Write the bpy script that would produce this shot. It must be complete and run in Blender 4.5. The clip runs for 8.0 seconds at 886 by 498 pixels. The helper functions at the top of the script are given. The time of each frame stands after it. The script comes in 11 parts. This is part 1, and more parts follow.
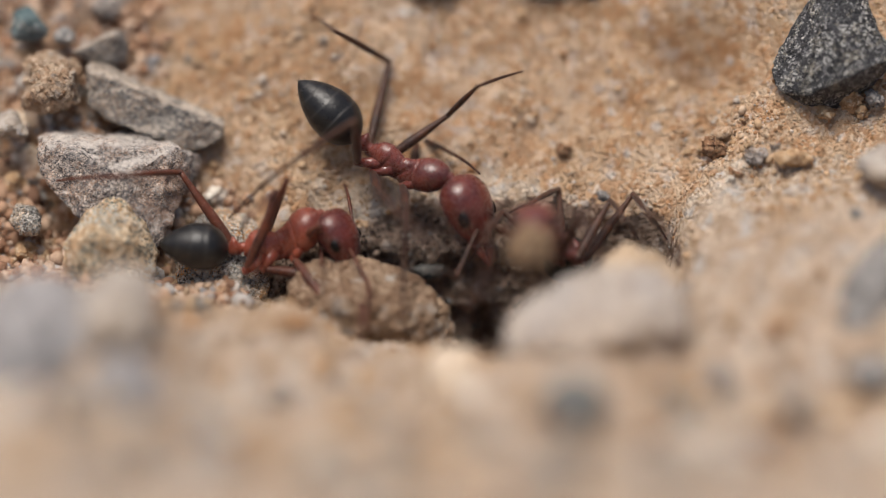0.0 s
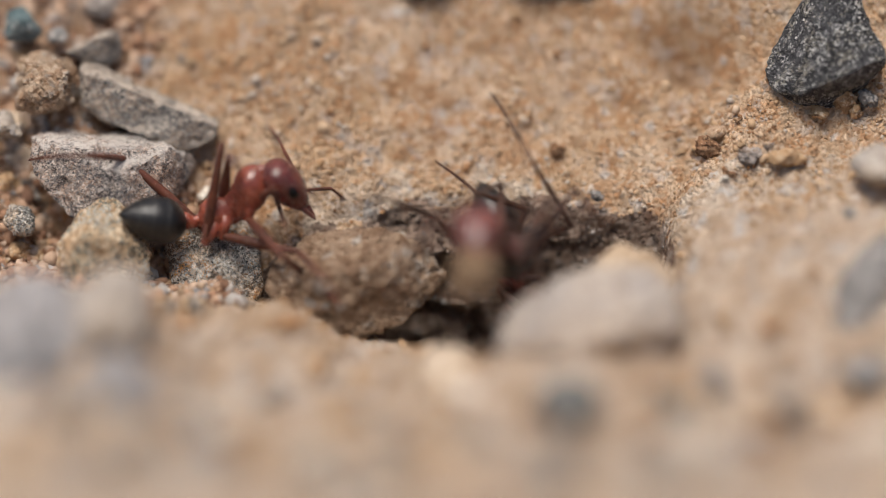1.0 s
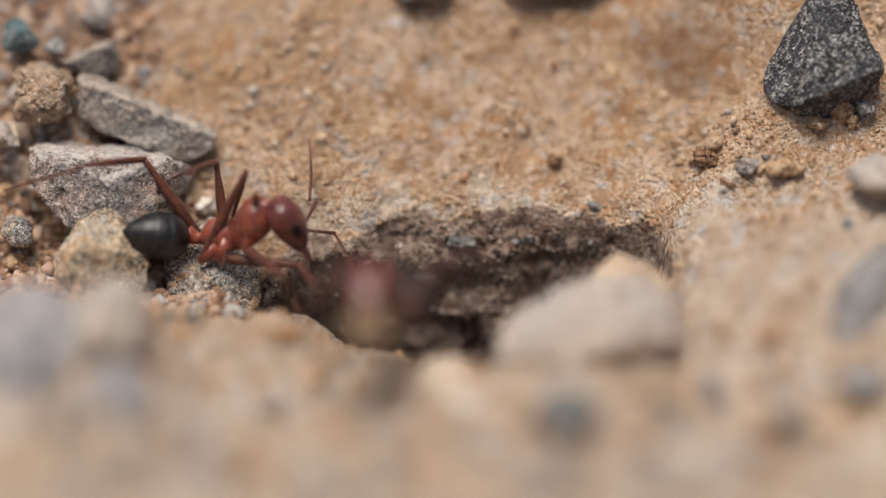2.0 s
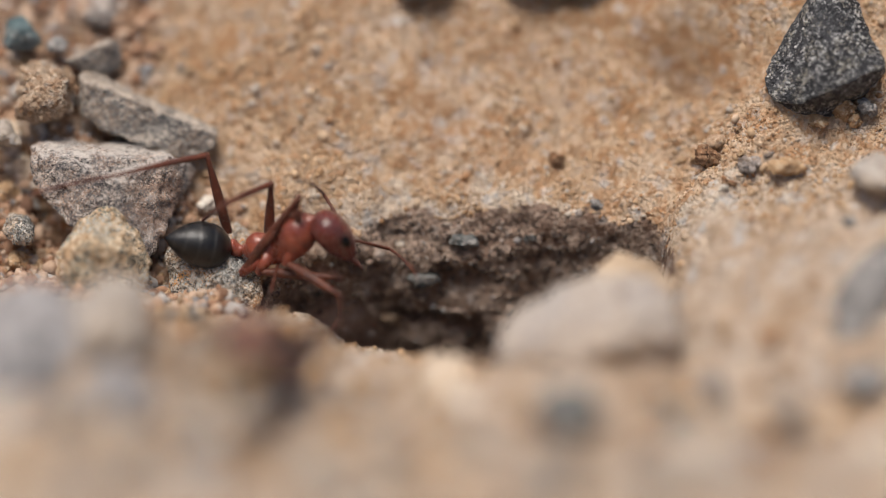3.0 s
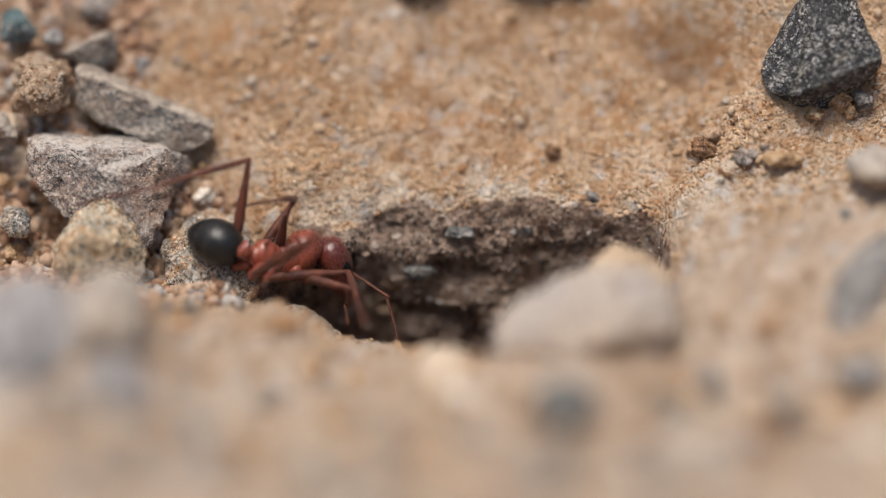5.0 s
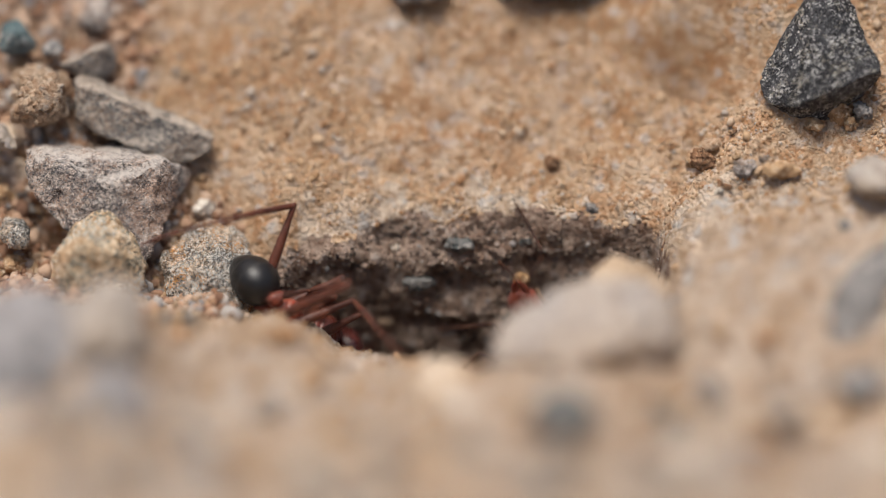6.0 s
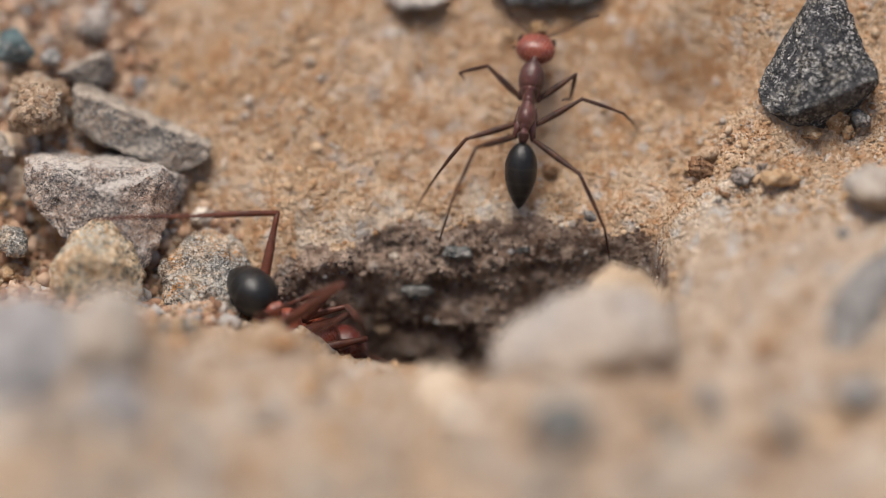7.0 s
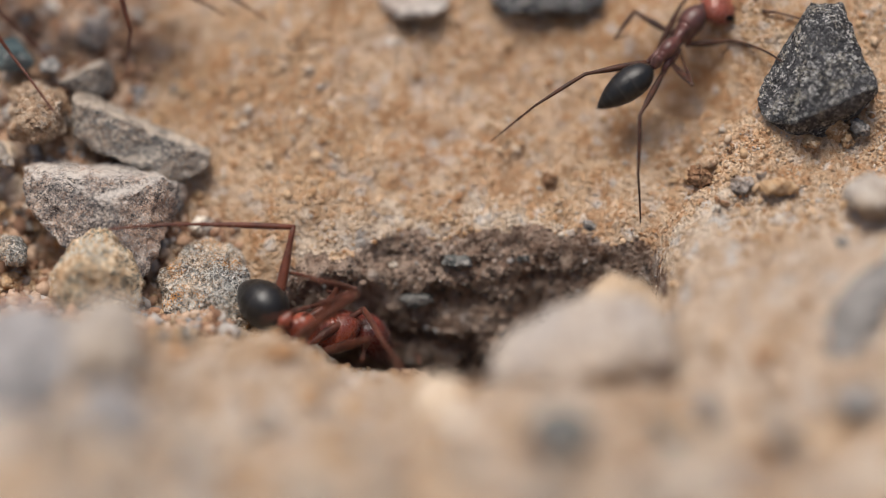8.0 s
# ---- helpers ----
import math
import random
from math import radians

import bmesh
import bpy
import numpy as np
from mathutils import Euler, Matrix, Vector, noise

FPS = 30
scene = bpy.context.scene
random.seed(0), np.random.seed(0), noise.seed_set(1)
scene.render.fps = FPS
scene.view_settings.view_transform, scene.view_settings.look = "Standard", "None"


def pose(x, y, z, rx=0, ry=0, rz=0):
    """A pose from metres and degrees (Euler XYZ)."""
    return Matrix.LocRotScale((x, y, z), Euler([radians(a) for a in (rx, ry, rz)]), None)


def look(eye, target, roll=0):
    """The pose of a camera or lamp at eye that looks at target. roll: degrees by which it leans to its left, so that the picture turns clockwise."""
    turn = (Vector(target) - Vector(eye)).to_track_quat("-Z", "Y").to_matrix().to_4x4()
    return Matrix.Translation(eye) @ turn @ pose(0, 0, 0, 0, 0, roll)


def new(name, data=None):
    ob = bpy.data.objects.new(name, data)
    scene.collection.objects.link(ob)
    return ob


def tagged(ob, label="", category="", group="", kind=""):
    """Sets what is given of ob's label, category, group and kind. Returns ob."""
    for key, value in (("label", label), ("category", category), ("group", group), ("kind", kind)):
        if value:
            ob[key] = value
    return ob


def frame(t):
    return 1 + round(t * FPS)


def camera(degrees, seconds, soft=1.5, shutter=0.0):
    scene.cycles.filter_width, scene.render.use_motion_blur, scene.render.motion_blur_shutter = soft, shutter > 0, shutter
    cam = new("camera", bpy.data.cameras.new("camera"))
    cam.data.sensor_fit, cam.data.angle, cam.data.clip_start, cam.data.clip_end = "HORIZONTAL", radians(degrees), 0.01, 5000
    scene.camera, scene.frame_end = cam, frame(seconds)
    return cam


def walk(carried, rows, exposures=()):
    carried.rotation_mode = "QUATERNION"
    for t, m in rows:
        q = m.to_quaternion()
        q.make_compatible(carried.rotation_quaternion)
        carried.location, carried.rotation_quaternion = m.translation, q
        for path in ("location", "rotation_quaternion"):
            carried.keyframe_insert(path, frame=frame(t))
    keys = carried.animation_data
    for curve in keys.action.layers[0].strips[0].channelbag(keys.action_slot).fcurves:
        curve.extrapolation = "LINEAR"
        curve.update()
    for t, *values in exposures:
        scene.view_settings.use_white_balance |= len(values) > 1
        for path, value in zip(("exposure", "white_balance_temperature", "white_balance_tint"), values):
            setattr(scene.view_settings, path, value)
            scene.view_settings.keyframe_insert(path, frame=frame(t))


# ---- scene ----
from mathutils import Quaternion

# Macro shot of a desert-ant nest: a hole at the foot of a sandy slope.
# Lengths in the plan are millimetres; MM turns them into metres.
MM = 0.001
DIST = 200.0
TILT = radians(35.0)
RIGHT = Vector((1, 0, 0))
UPWARD = Vector((0, math.sin(TILT), math.cos(TILT)))
AWAY = Vector((0, math.cos(TILT), -math.sin(TILT)))
EYE = -DIST * MM * AWAY


def spot(u, v, s=0.0):
    """World place u mm to the right, v mm up and s mm deeper than the hole's middle, along the axes of the eye."""
    k = (DIST + s) / DIST
    return (RIGHT * (u * k) + UPWARD * (v * k) + AWAY * s) * MM


# ---- camera: hand-held on one spot, it only sways ----
cam = camera(11.193, 8.0, soft=0.8, shutter=0.5)
cam.data.dof.use_dof = True
cam.data.dof.focus_distance = 0.1995
cam.data.dof.aperture_fstop = 8.6
SWAY = ((0, 17, -5), (0.5, 15.5, -3), (1, 6, -5), (1.5, 0, 11), (2.2, 3, 14), (3, 5, 10.8), (3.5, 0, 0), (4, -6, -4.6), (4.5, -1, -10.8),
        (5.2, -2, 2), (6, -3, 17), (6.5, -6, 27), (7, -6.3, 31.6), (7.5, -4, 44.3), (8, -7.5, 47.4))
walk(cam, [(t, look(EYE, spot(-dx / 40, dy / 40))) for t, dx, dy in SWAY], exposures=((0, 0.03), (8, 0.03)))

# ---- daylight: bright haze ----
world = bpy.data.worlds.new("sky")
scene.world = world
world.use_nodes = True
nt = world.node_tree
sky = nt.nodes.new("ShaderNodeTexSky")
sky.sky_type, sky.sun_disc = "NISHITA", False
sky.sun_elevation, sky.sun_rotation = radians(80), radians(-60)
sky.dust_density = 6.0
nt.links.new(sky.outputs[0], nt.nodes["Background"].inputs[0])
nt.nodes["Background"].inputs[1].default_value = 0.103
sun = new("sun", bpy.data.lights.new("sun", "SUN"))
sun.data.energy, sun.data.angle, sun.data.color = 2.98, radians(26), (1.0, 0.95, 0.89)
sun.matrix_world = look((-0.2, -0.15, 1.5), (0, 0, 0))


# ---- materials ----
def material(name, rough=0.9, spec=0.3):
    m = bpy.data.materials.new(name)
    m.use_nodes = True
    b = m.node_tree.nodes["Principled BSDF"]
    b.inputs["Roughness"].default_value = rough
    b.inputs["Specular IOR Level"].default_value = spec
    return m, m.node_tree, b


def noise_node(tree, vec, scale, detail=6.0, rough=0.6):
    n = tree.nodes.new("ShaderNodeTexNoise")
    n.inputs["Scale"].default_value, n.inputs["Detail"].default_value, n.inputs["Roughness"].default_value = scale, detail, rough
    tree.links.new(vec, n.inputs["Vector"])
    return n.outputs["Fac"]


def cells(tree, vec, scale, feature="F1"):
    n = tree.nodes.new("ShaderNodeTexVoronoi")
    n.feature = feature
    n.inputs["Scale"].default_value = scale
    tree.links.new(vec, n.inputs["Vector"])
    return n


def ramp(tree, fac, *stops):
    n = tree.nodes.new("ShaderNodeValToRGB")
    e = n.color_ramp.elements
    while len(e) < len(stops):
        e.new(0.5)
    for i, (p, c) in enumerate(stops):
        e[i].position = p
        e[i].color = (c, c, c, 1) if isinstance(c, (int, float)) else (*c, 1)
    tree.links.new(fac, n.inputs[0])
    return n.outputs[0]


def blend(tree, fac, a, b, mode="MIX"):
    n = tree.nodes.new("ShaderNodeMix")
    n.data_type, n.blend_type = "RGBA", mode
    for socket, value in ((n.inputs[0], fac), (n.inputs[6], a), (n.inputs[7], b)):
        if isinstance(value, bpy.types.NodeSocket):
            tree.links.new(value, socket)
        elif isinstance(value, (int, float)):
            socket.default_value = value
        else:
            socket.default_value = (*value, 1)
    return n.outputs[2]


def bump(tree, bsdf, *layers):
    """Relief: layers of (height socket, depth in mm), coarse first."""
    normal = None
    for height, depth in layers:
        n = tree.nodes.new("ShaderNodeBump")
        n.inputs["Strength"].default_value = 1.0
        n.inputs["Distance"].default_value = depth * MM
        tree.links.new(height, n.inputs["Height"])
        if normal:
            tree.links.new(normal, n.inputs["Normal"])
        normal = n.outputs[0]
    tree.links.new(normal, bsdf.inputs["Normal"])


def coords(tree):
    n = tree.nodes.new("ShaderNodeTexCoord")
    return n.outputs["Object"]


def warped(tree, vec, scale, amount):
    """Coordinates bent by noise, so that cells lose their regular look."""
    n = tree.nodes.new("ShaderNodeTexNoise")
    n.inputs["Scale"].default_value, n.inputs["Detail"].default_value = scale, 3.0
    tree.links.new(vec, n.inputs["Vector"])
    bent = tree.nodes.new("ShaderNodeVectorMath")
    bent.operation = "MULTIPLY_ADD"
    tree.links.new(n.outputs["Color"], bent.inputs[0])
    bent.inputs[1].default_value = (amount * MM,) * 3
    tree.links.new(vec, bent.inputs[2])
    return bent.outputs[0]


def channels(tree, colour):
    n = tree.nodes.new("ShaderNodeSeparateColor")
    tree.links.new(colour, n.inputs[0])
    return n.outputs


def soil_material(name, base, pale, rust, grey, patch=0.5, mottle=0.4):
    """Sandy clay: pale crust, rusty grains, grey grit."""
    m, tree, b = material(name, 0.95, 0.15)
    vec = coords(tree)
    bent = warped(tree, vec, 2600, 0.35)
    broad = noise_node(tree, vec, 180, 4)
    fine = noise_node(tree, vec, 1300, 6, 0.65)
    clump = noise_node(tree, vec, 650, 7, 0.68)
    grain = cells(tree, bent, 4300)
    grit = cells(tree, bent, 1500)
    col = blend(tree, ramp(tree, broad, (0.36, 0.0), (0.66, 1.0)), base, pale)
    drift = noise_node(tree, vec, 75, 5, 0.65)
    col = blend(tree, ramp(tree, drift, (0.50, 0.0), (0.66, 0.35)), col, rust)
    blotch = noise_node(tree, warped(tree, vec, 200, 4.0), 480, 4, 0.6)
    col = blend(tree, ramp(tree, blotch, (0.40, mottle), (0.50, 0.0)), col, rust)
    col = blend(tree, ramp(tree, blotch, (0.53, 0.0), (0.62, mottle)), col, pale)
    col = blend(tree, ramp(tree, fine, (0.46, 0.0), (0.64, 0.85)), col, rust)
    smear = noise_node(tree, vec, 900, 4, 0.6)
    col = blend(tree, ramp(tree, smear, (0.55, 0.0), (0.63, 1.1 * patch)), col, grey)
    tone = channels(tree, grain.outputs["Color"])
    col = blend(tree, ramp(tree, tone[0], (0.0, 0.6), (0.3, 0.0)), col, rust)
    col = blend(tree, ramp(tree, tone[1], (0.70, 0.0), (0.95, 0.8)), col, pale)
    chosen = channels(tree, grit.outputs["Color"])
    near = ramp(tree, blend(tree, 0.45, grit.outputs["Distance"], fine), (0.34, 0.8), (0.50, 0.0))
    some = ramp(tree, chosen[0], (1 - 0.22 * patch, 0.0), (1 - 0.16 * patch, 1.0))
    mask = blend(tree, 1.0, near, some, "MULTIPLY")
    col = blend(tree, mask, col, grey)
    tree.links.new(col, b.inputs["Base Color"])
    bump(tree, b, (clump, 0.34), (fine, 0.40), (ramp(tree, grain.outputs["Distance"], (0.0, 1.0), (0.7, 0.0)), 0.12), (mask, 0.08))
    return m


def granite_material(name, stops, scale, patches=(), relief=0.10, crust=None, rough=0.85):
    """Rock of small mineral grains in the colours of stops; patches: (scale, from, to, colour, strength) of stain or other mineral."""
    m, tree, b = material(name, rough, 0.35)
    vec = coords(tree)
    bent = warped(tree, vec, scale * 0.8, 0.45 * 1000 / scale)
    coarse, fine = cells(tree, bent, scale), cells(tree, bent, scale * 2.3)
    first, second = channels(tree, coarse.outputs["Color"]), channels(tree, fine.outputs["Color"])
    col = ramp(tree, blend(tree, 0.35, first[0], second[0]), *stops)
    for i, (size, lo, hi, colour, strength) in enumerate(patches):
        spread_of = blend(tree, 0.25, noise_node(tree, warped(tree, vec, 150, 3.0 + 2.0 * i), size, 6, 0.68), second[1])
        col = blend(tree, ramp(tree, spread_of, (lo, 0.0), (hi, strength)), col, blend(tree, 0.45, colour, blend(tree, 1.0, blend(tree, 1.0, col, (2.4, 2.4, 2.4), "MULTIPLY"), colour, "MULTIPLY")))
    if crust:
        geo = tree.nodes.new("ShaderNodeNewGeometry")
        sep = tree.nodes.new("ShaderNodeSeparateXYZ")
        tree.links.new(geo.outputs["Normal"], sep.inputs[0])
        up = ramp(tree, sep.outputs[2], (0.62, 0.0), (0.88, 1.0))
        dust = ramp(tree, noise_node(tree, vec, 1600, 6, 0.7), (0.36, 0.0), (0.58, 0.9))
        col = blend(tree, blend(tree, 1.0, up, dust, "MULTIPLY"), col, crust)
    tree.links.new(col, b.inputs["Base Color"])
    rock = noise_node(tree, vec, scale * 0.16, 7, 0.66)
    bump(tree, b, (rock, relief * 3.0), (first[2], relief * 0.35), (second[2], relief * 0.2))
    return m


def stone_material(name, base, second, speck, dark, scale=700, speckle=0.35, rough=0.85, relief=0.10, crust=None):
    """Grainy rock: two tones in patches, pale and dark mineral specks, dust crust on the upper faces if given."""
    m, tree, b = material(name, rough, 0.3)
    vec = coords(tree)
    patches = noise_node(tree, vec, scale * 0.45, 5, 0.6)
    fine = noise_node(tree, vec, scale * 3.0, 5, 0.7)
    warp = tree.nodes.new("ShaderNodeTexNoise")
    warp.inputs["Scale"].default_value, warp.inputs["Detail"].default_value = scale * 7.0, 3.0
    tree.links.new(vec, warp.inputs["Vector"])
    bent = tree.nodes.new("ShaderNodeVectorMath")
    bent.operation = "MULTIPLY_ADD"
    tree.links.new(warp.outputs["Color"], bent.inputs[0])
    bent.inputs[1].default_value = (0.5 / scale,) * 3
    tree.links.new(vec, bent.inputs[2])
    crystals = cells(tree, bent.outputs[0], scale * 6.5)
    tone = tree.nodes.new("ShaderNodeSeparateColor")
    tree.links.new(crystals.outputs["Color"], tone.inputs[0])
    col = blend(tree, ramp(tree, patches, (0.42, 0.0), (0.60, 1.0)), base, second)
    col = blend(tree, ramp(tree, tone.outputs[0], (1 - speckle, 0.0), (min(1.0, 1.08 - speckle * 0.5), 0.9)), col, speck)
    col = blend(tree, ramp(tree, tone.outputs[1], (1 - speckle, 0.0), (min(1.0, 1.08 - speckle * 0.5), 0.85)), col, dark)
    col = blend(tree, ramp(tree, fine, (0.35, 0.45), (0.55, 0.0)), col, dark)
    if crust:
        geo = tree.nodes.new("ShaderNodeNewGeometry")
        sep = tree.nodes.new("ShaderNodeSeparateXYZ")
        tree.links.new(geo.outputs["Normal"], sep.inputs[0])
        up = ramp(tree, sep.outputs[2], (0.45, 0.0), (0.85, 1.0))
        dust = ramp(tree, noise_node(tree, vec, scale * 1.6, 6, 0.7), (0.40, 0.0), (0.62, 0.9))
        col = blend(tree, blend(tree, 1.0, up, dust, "MULTIPLY"), col, crust)
    tree.links.new(col, b.inputs["Base Color"])
    bump(tree, b, (patches, relief * 2.2), (fine, relief), (tone.outputs[2], relief * 0.25))
    return m


def cuticle_material(name, base, deep, dust, rough=0.34, hair=1.0, gloss=0.5, relief=1.0):
    """Insect cuticle: satin shell, darker mottling and seams, a little sand dust, light passing through its thin edges."""
    m, tree, b = material(name, rough, gloss)
    vec = coords(tree)
    mottle = noise_node(tree, vec, 1100, 5, 0.6)
    fine = noise_node(tree, vec, 9000, 3, 0.6)
    specks = noise_node(tree, vec, 8500, 4, 0.75)
    streak = tree.nodes.new("ShaderNodeMapping")
    streak.inputs["Scale"].default_value = (1.0, 0.22, 0.22)
    tree.links.new(vec, streak.inputs["Vector"])
    lines = noise_node(tree, streak.outputs[0], 14000, 2, 0.5)
    motes = cells(tree, warped(tree, vec, 9000, 0.06), 9500)
    pick = channels(tree, motes.outputs["Color"])
    mote = blend(tree, 1.0, ramp(tree, motes.outputs["Distance"], (0.14, 1.0), (0.34, 0.0)), ramp(tree, blend(tree, 0.6, pick[0], mottle), (0.62, 0.0), (0.70, 0.35 * hair)), "MULTIPLY")
    col = blend(tree, ramp(tree, mottle, (0.36, 0.0), (0.64, 1.0)), base, deep)
    col = blend(tree, ramp(tree, lines, (0.30, 0.35), (0.55, 0.0)), col, deep)
    col = blend(tree, ramp(tree, specks, (0.62, 0.0), (0.72, 0.45 * hair)), col, dust)
    col = blend(tree, mote, col, dust)
    tree.links.new(col, b.inputs["Base Color"])
    tree.links.new(ramp(tree, fine, (0.3, rough - 0.08), (0.7, rough + 0.14)), b.inputs["Roughness"])
    b.inputs["Sheen Weight"].default_value = 0.06 * hair
    b.inputs["Subsurface Weight"].default_value = 0.12 * min(relief, 1.0)
    b.inputs["Subsurface Radius"].default_value = (1.0, 0.35, 0.2)
    b.inputs["Subsurface Scale"].default_value = 0.25 * MM
    bump(tree, b, (mottle, 0.05 * relief), (lines, 0.012), (specks, 0.012), (mote, 0.02), (fine, 0.008))
    return m


M_SOIL = soil_material("sandy_soil", (0.580, 0.376, 0.213), (0.740, 0.568, 0.408), (0.491, 0.257, 0.122), (0.663, 0.613, 0.561), 0.5, 0.55)
M_CREST = soil_material("pale_dry_soil", (0.600, 0.465, 0.335), (0.800, 0.670, 0.535), (0.520, 0.350, 0.220), (0.640, 0.595, 0.550), 0.8, 0.5)
M_TAN_CLOD = soil_material("tan_clod_soil", (0.53, 0.37, 0.245), (0.70, 0.55, 0.41), (0.38, 0.22, 0.125), (0.46, 0.42, 0.37), 0.6, 0.5)
# darker than the other soils, used only inside the hole
M_DARK_SOIL = soil_material("dark_hole_soil", (0.355, 0.250, 0.190), (0.485, 0.370, 0.290), (0.225, 0.138, 0.095), (0.483, 0.414, 0.362), 0.6, 0.8)
M_CLOD = soil_material("clod_soil", (0.371, 0.247, 0.165), (0.522, 0.379, 0.261), (0.234, 0.138, 0.083), (0.550, 0.509, 0.454), 0.5, 0.5)
M_GREY = granite_material("grey_stone", ((0.14, (0.06, 0.058, 0.06)), (0.30, (0.20, 0.185, 0.175)), (0.48, (0.37, 0.33, 0.30)), (0.68, (0.50, 0.42, 0.35)), (0.88, (0.74, 0.65, 0.56))), 9500,
                          ((300, 0.47, 0.55, (0.16, 0.155, 0.165), 0.75), (420, 0.50, 0.58, (0.56, 0.35, 0.23), 0.6), (900, 0.60, 0.64, (0.05, 0.052, 0.06), 0.8)), 0.10, (0.63, 0.57, 0.51))
M_SLAB = granite_material("slab_stone", ((0.12, (0.10, 0.098, 0.096)), (0.5, (0.235, 0.215, 0.195)), (0.9, (0.41, 0.36, 0.305))), 6500,
                          ((260, 0.49, 0.58, (0.14, 0.132, 0.13), 0.6), (420, 0.52, 0.62, (0.40, 0.285, 0.20), 0.6)), 0.10, (0.55, 0.46, 0.37))
M_BLACK = granite_material("black_stone", ((0.15, (0.011, 0.011, 0.013)), (0.44, (0.032, 0.032, 0.037)), (0.60, (0.080, 0.080, 0.088)), (0.70, (0.23, 0.23, 0.24)), (0.77, (0.78, 0.76, 0.72))), 9000,
                           ((520, 0.46, 0.54, (0.020, 0.020, 0.025), 0.7), (380, 0.51, 0.58, (0.33, 0.33, 0.34), 0.45), (1100, 0.60, 0.63, (0.68, 0.62, 0.50), 0.85)), 0.30, rough=0.55)
M_YELLOW = granite_material("yellow_stone", ((0.15, (0.29, 0.19, 0.105)), (0.5, (0.46, 0.335, 0.21)), (0.85, (0.60, 0.49, 0.36))), 4200,
                            ((330, 0.49, 0.53, (0.13, 0.15, 0.14), 0.95), (380, 0.55, 0.59, (0.66, 0.63, 0.57), 0.8), (430, 0.55, 0.60, (0.44, 0.24, 0.10), 0.7), (520, 0.62, 0.65, (0.04, 0.035, 0.03), 0.85)), 0.05)
M_MIXED = granite_material("mixed_stone", ((0.12, (0.035, 0.036, 0.04)), (0.34, (0.23, 0.232, 0.22)), (0.58, (0.47, 0.46, 0.42)), (0.88, (0.74, 0.70, 0.63))), 8500,
                           ((420, 0.47, 0.54, (0.58, 0.43, 0.30), 0.7), (650, 0.56, 0.63, (0.64, 0.32, 0.09), 0.85), (560, 0.52, 0.59, (0.035, 0.037, 0.042), 0.75)), 0.13)
M_LUMP = granite_material("tan_conglomerate", ((0.15, (0.264, 0.167, 0.097)), (0.5, (0.414, 0.290, 0.189)), (0.85, (0.546, 0.440, 0.326))), 4200,
                          ((420, 0.52, 0.60, (0.317, 0.194, 0.106), 0.6), (700, 0.60, 0.65, (0.114, 0.088, 0.070), 0.75), (600, 0.56, 0.62, (0.563, 0.493, 0.405), 0.6)), 0.08)
M_TEAL = stone_material("teal_stone", (0.10, 0.145, 0.15), (0.16, 0.19, 0.19), (0.32, 0.34, 0.33), (0.03, 0.05, 0.055), 500, 0.2)
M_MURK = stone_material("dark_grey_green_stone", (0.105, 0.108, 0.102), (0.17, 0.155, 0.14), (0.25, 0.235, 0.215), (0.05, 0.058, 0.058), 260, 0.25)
M_PALE = stone_material("pale_stone", (0.347, 0.310, 0.279), (0.324, 0.248, 0.176), (0.486, 0.441, 0.396), (0.198, 0.162, 0.131), 260, 0.25, crust=(0.423, 0.360, 0.297))
M_BOULDER = stone_material("boulder_stone", (0.37, 0.335, 0.31), (0.41, 0.305, 0.215), (0.49, 0.44, 0.40), (0.24, 0.185, 0.145), 360, 0.25, crust=(0.44, 0.375, 0.315))
M_LILAC = stone_material("lilac_grey_stone", (0.328, 0.307, 0.299), (0.213, 0.205, 0.205), (0.459, 0.435, 0.418), (0.115, 0.107, 0.107), 260, 0.25)
M_CREAM = stone_material("cream_clay", (0.58, 0.465, 0.35), (0.52, 0.41, 0.30), (0.68, 0.58, 0.47), (0.38, 0.28, 0.19), 300, 0.2)
M_PEACH = stone_material("peach_clay", (0.50, 0.375, 0.26), (0.43, 0.31, 0.20), (0.62, 0.52, 0.41), (0.30, 0.21, 0.13), 300, 0.2)
M_WHITE = stone_material("white_stone", (0.72, 0.66, 0.57), (0.60, 0.52, 0.43), (0.85, 0.80, 0.72), (0.40, 0.32, 0.24), 500, 0.2)
M_BLUE = stone_material("blue_grey_stone", (0.29, 0.268, 0.25), (0.20, 0.19, 0.182), (0.46, 0.42, 0.38), (0.08, 0.08, 0.08), 620, 0.25)
M_BROWN = stone_material("brown_pellet", (0.30, 0.155, 0.08), (0.36, 0.21, 0.12), (0.45, 0.30, 0.18), (0.07, 0.035, 0.02), 1300, 0.3, relief=0.12)
# a darker, pinkish brown stone for pebbles in the hole wall
M_WALL_STONE = granite_material("wall_pebble", ((0.15, (0.11, 0.08, 0.062)), (0.5, (0.235, 0.17, 0.132)), (0.85, (0.37, 0.275, 0.215))), 6000, ((500, 0.52, 0.60, (0.30, 0.27, 0.25), 0.5),), 0.1)
M_GRIT_STONE = granite_material("lilac_grit_stone", ((0.15, (0.19, 0.168, 0.16)), (0.45, (0.36, 0.315, 0.29)), (0.70, (0.48, 0.42, 0.38)), (0.9, (0.62, 0.56, 0.50))), 7000,
                                ((700, 0.50, 0.57, (0.42, 0.30, 0.20), 0.6), (900, 0.60, 0.65, (0.10, 0.095, 0.095), 0.7)), 0.16)
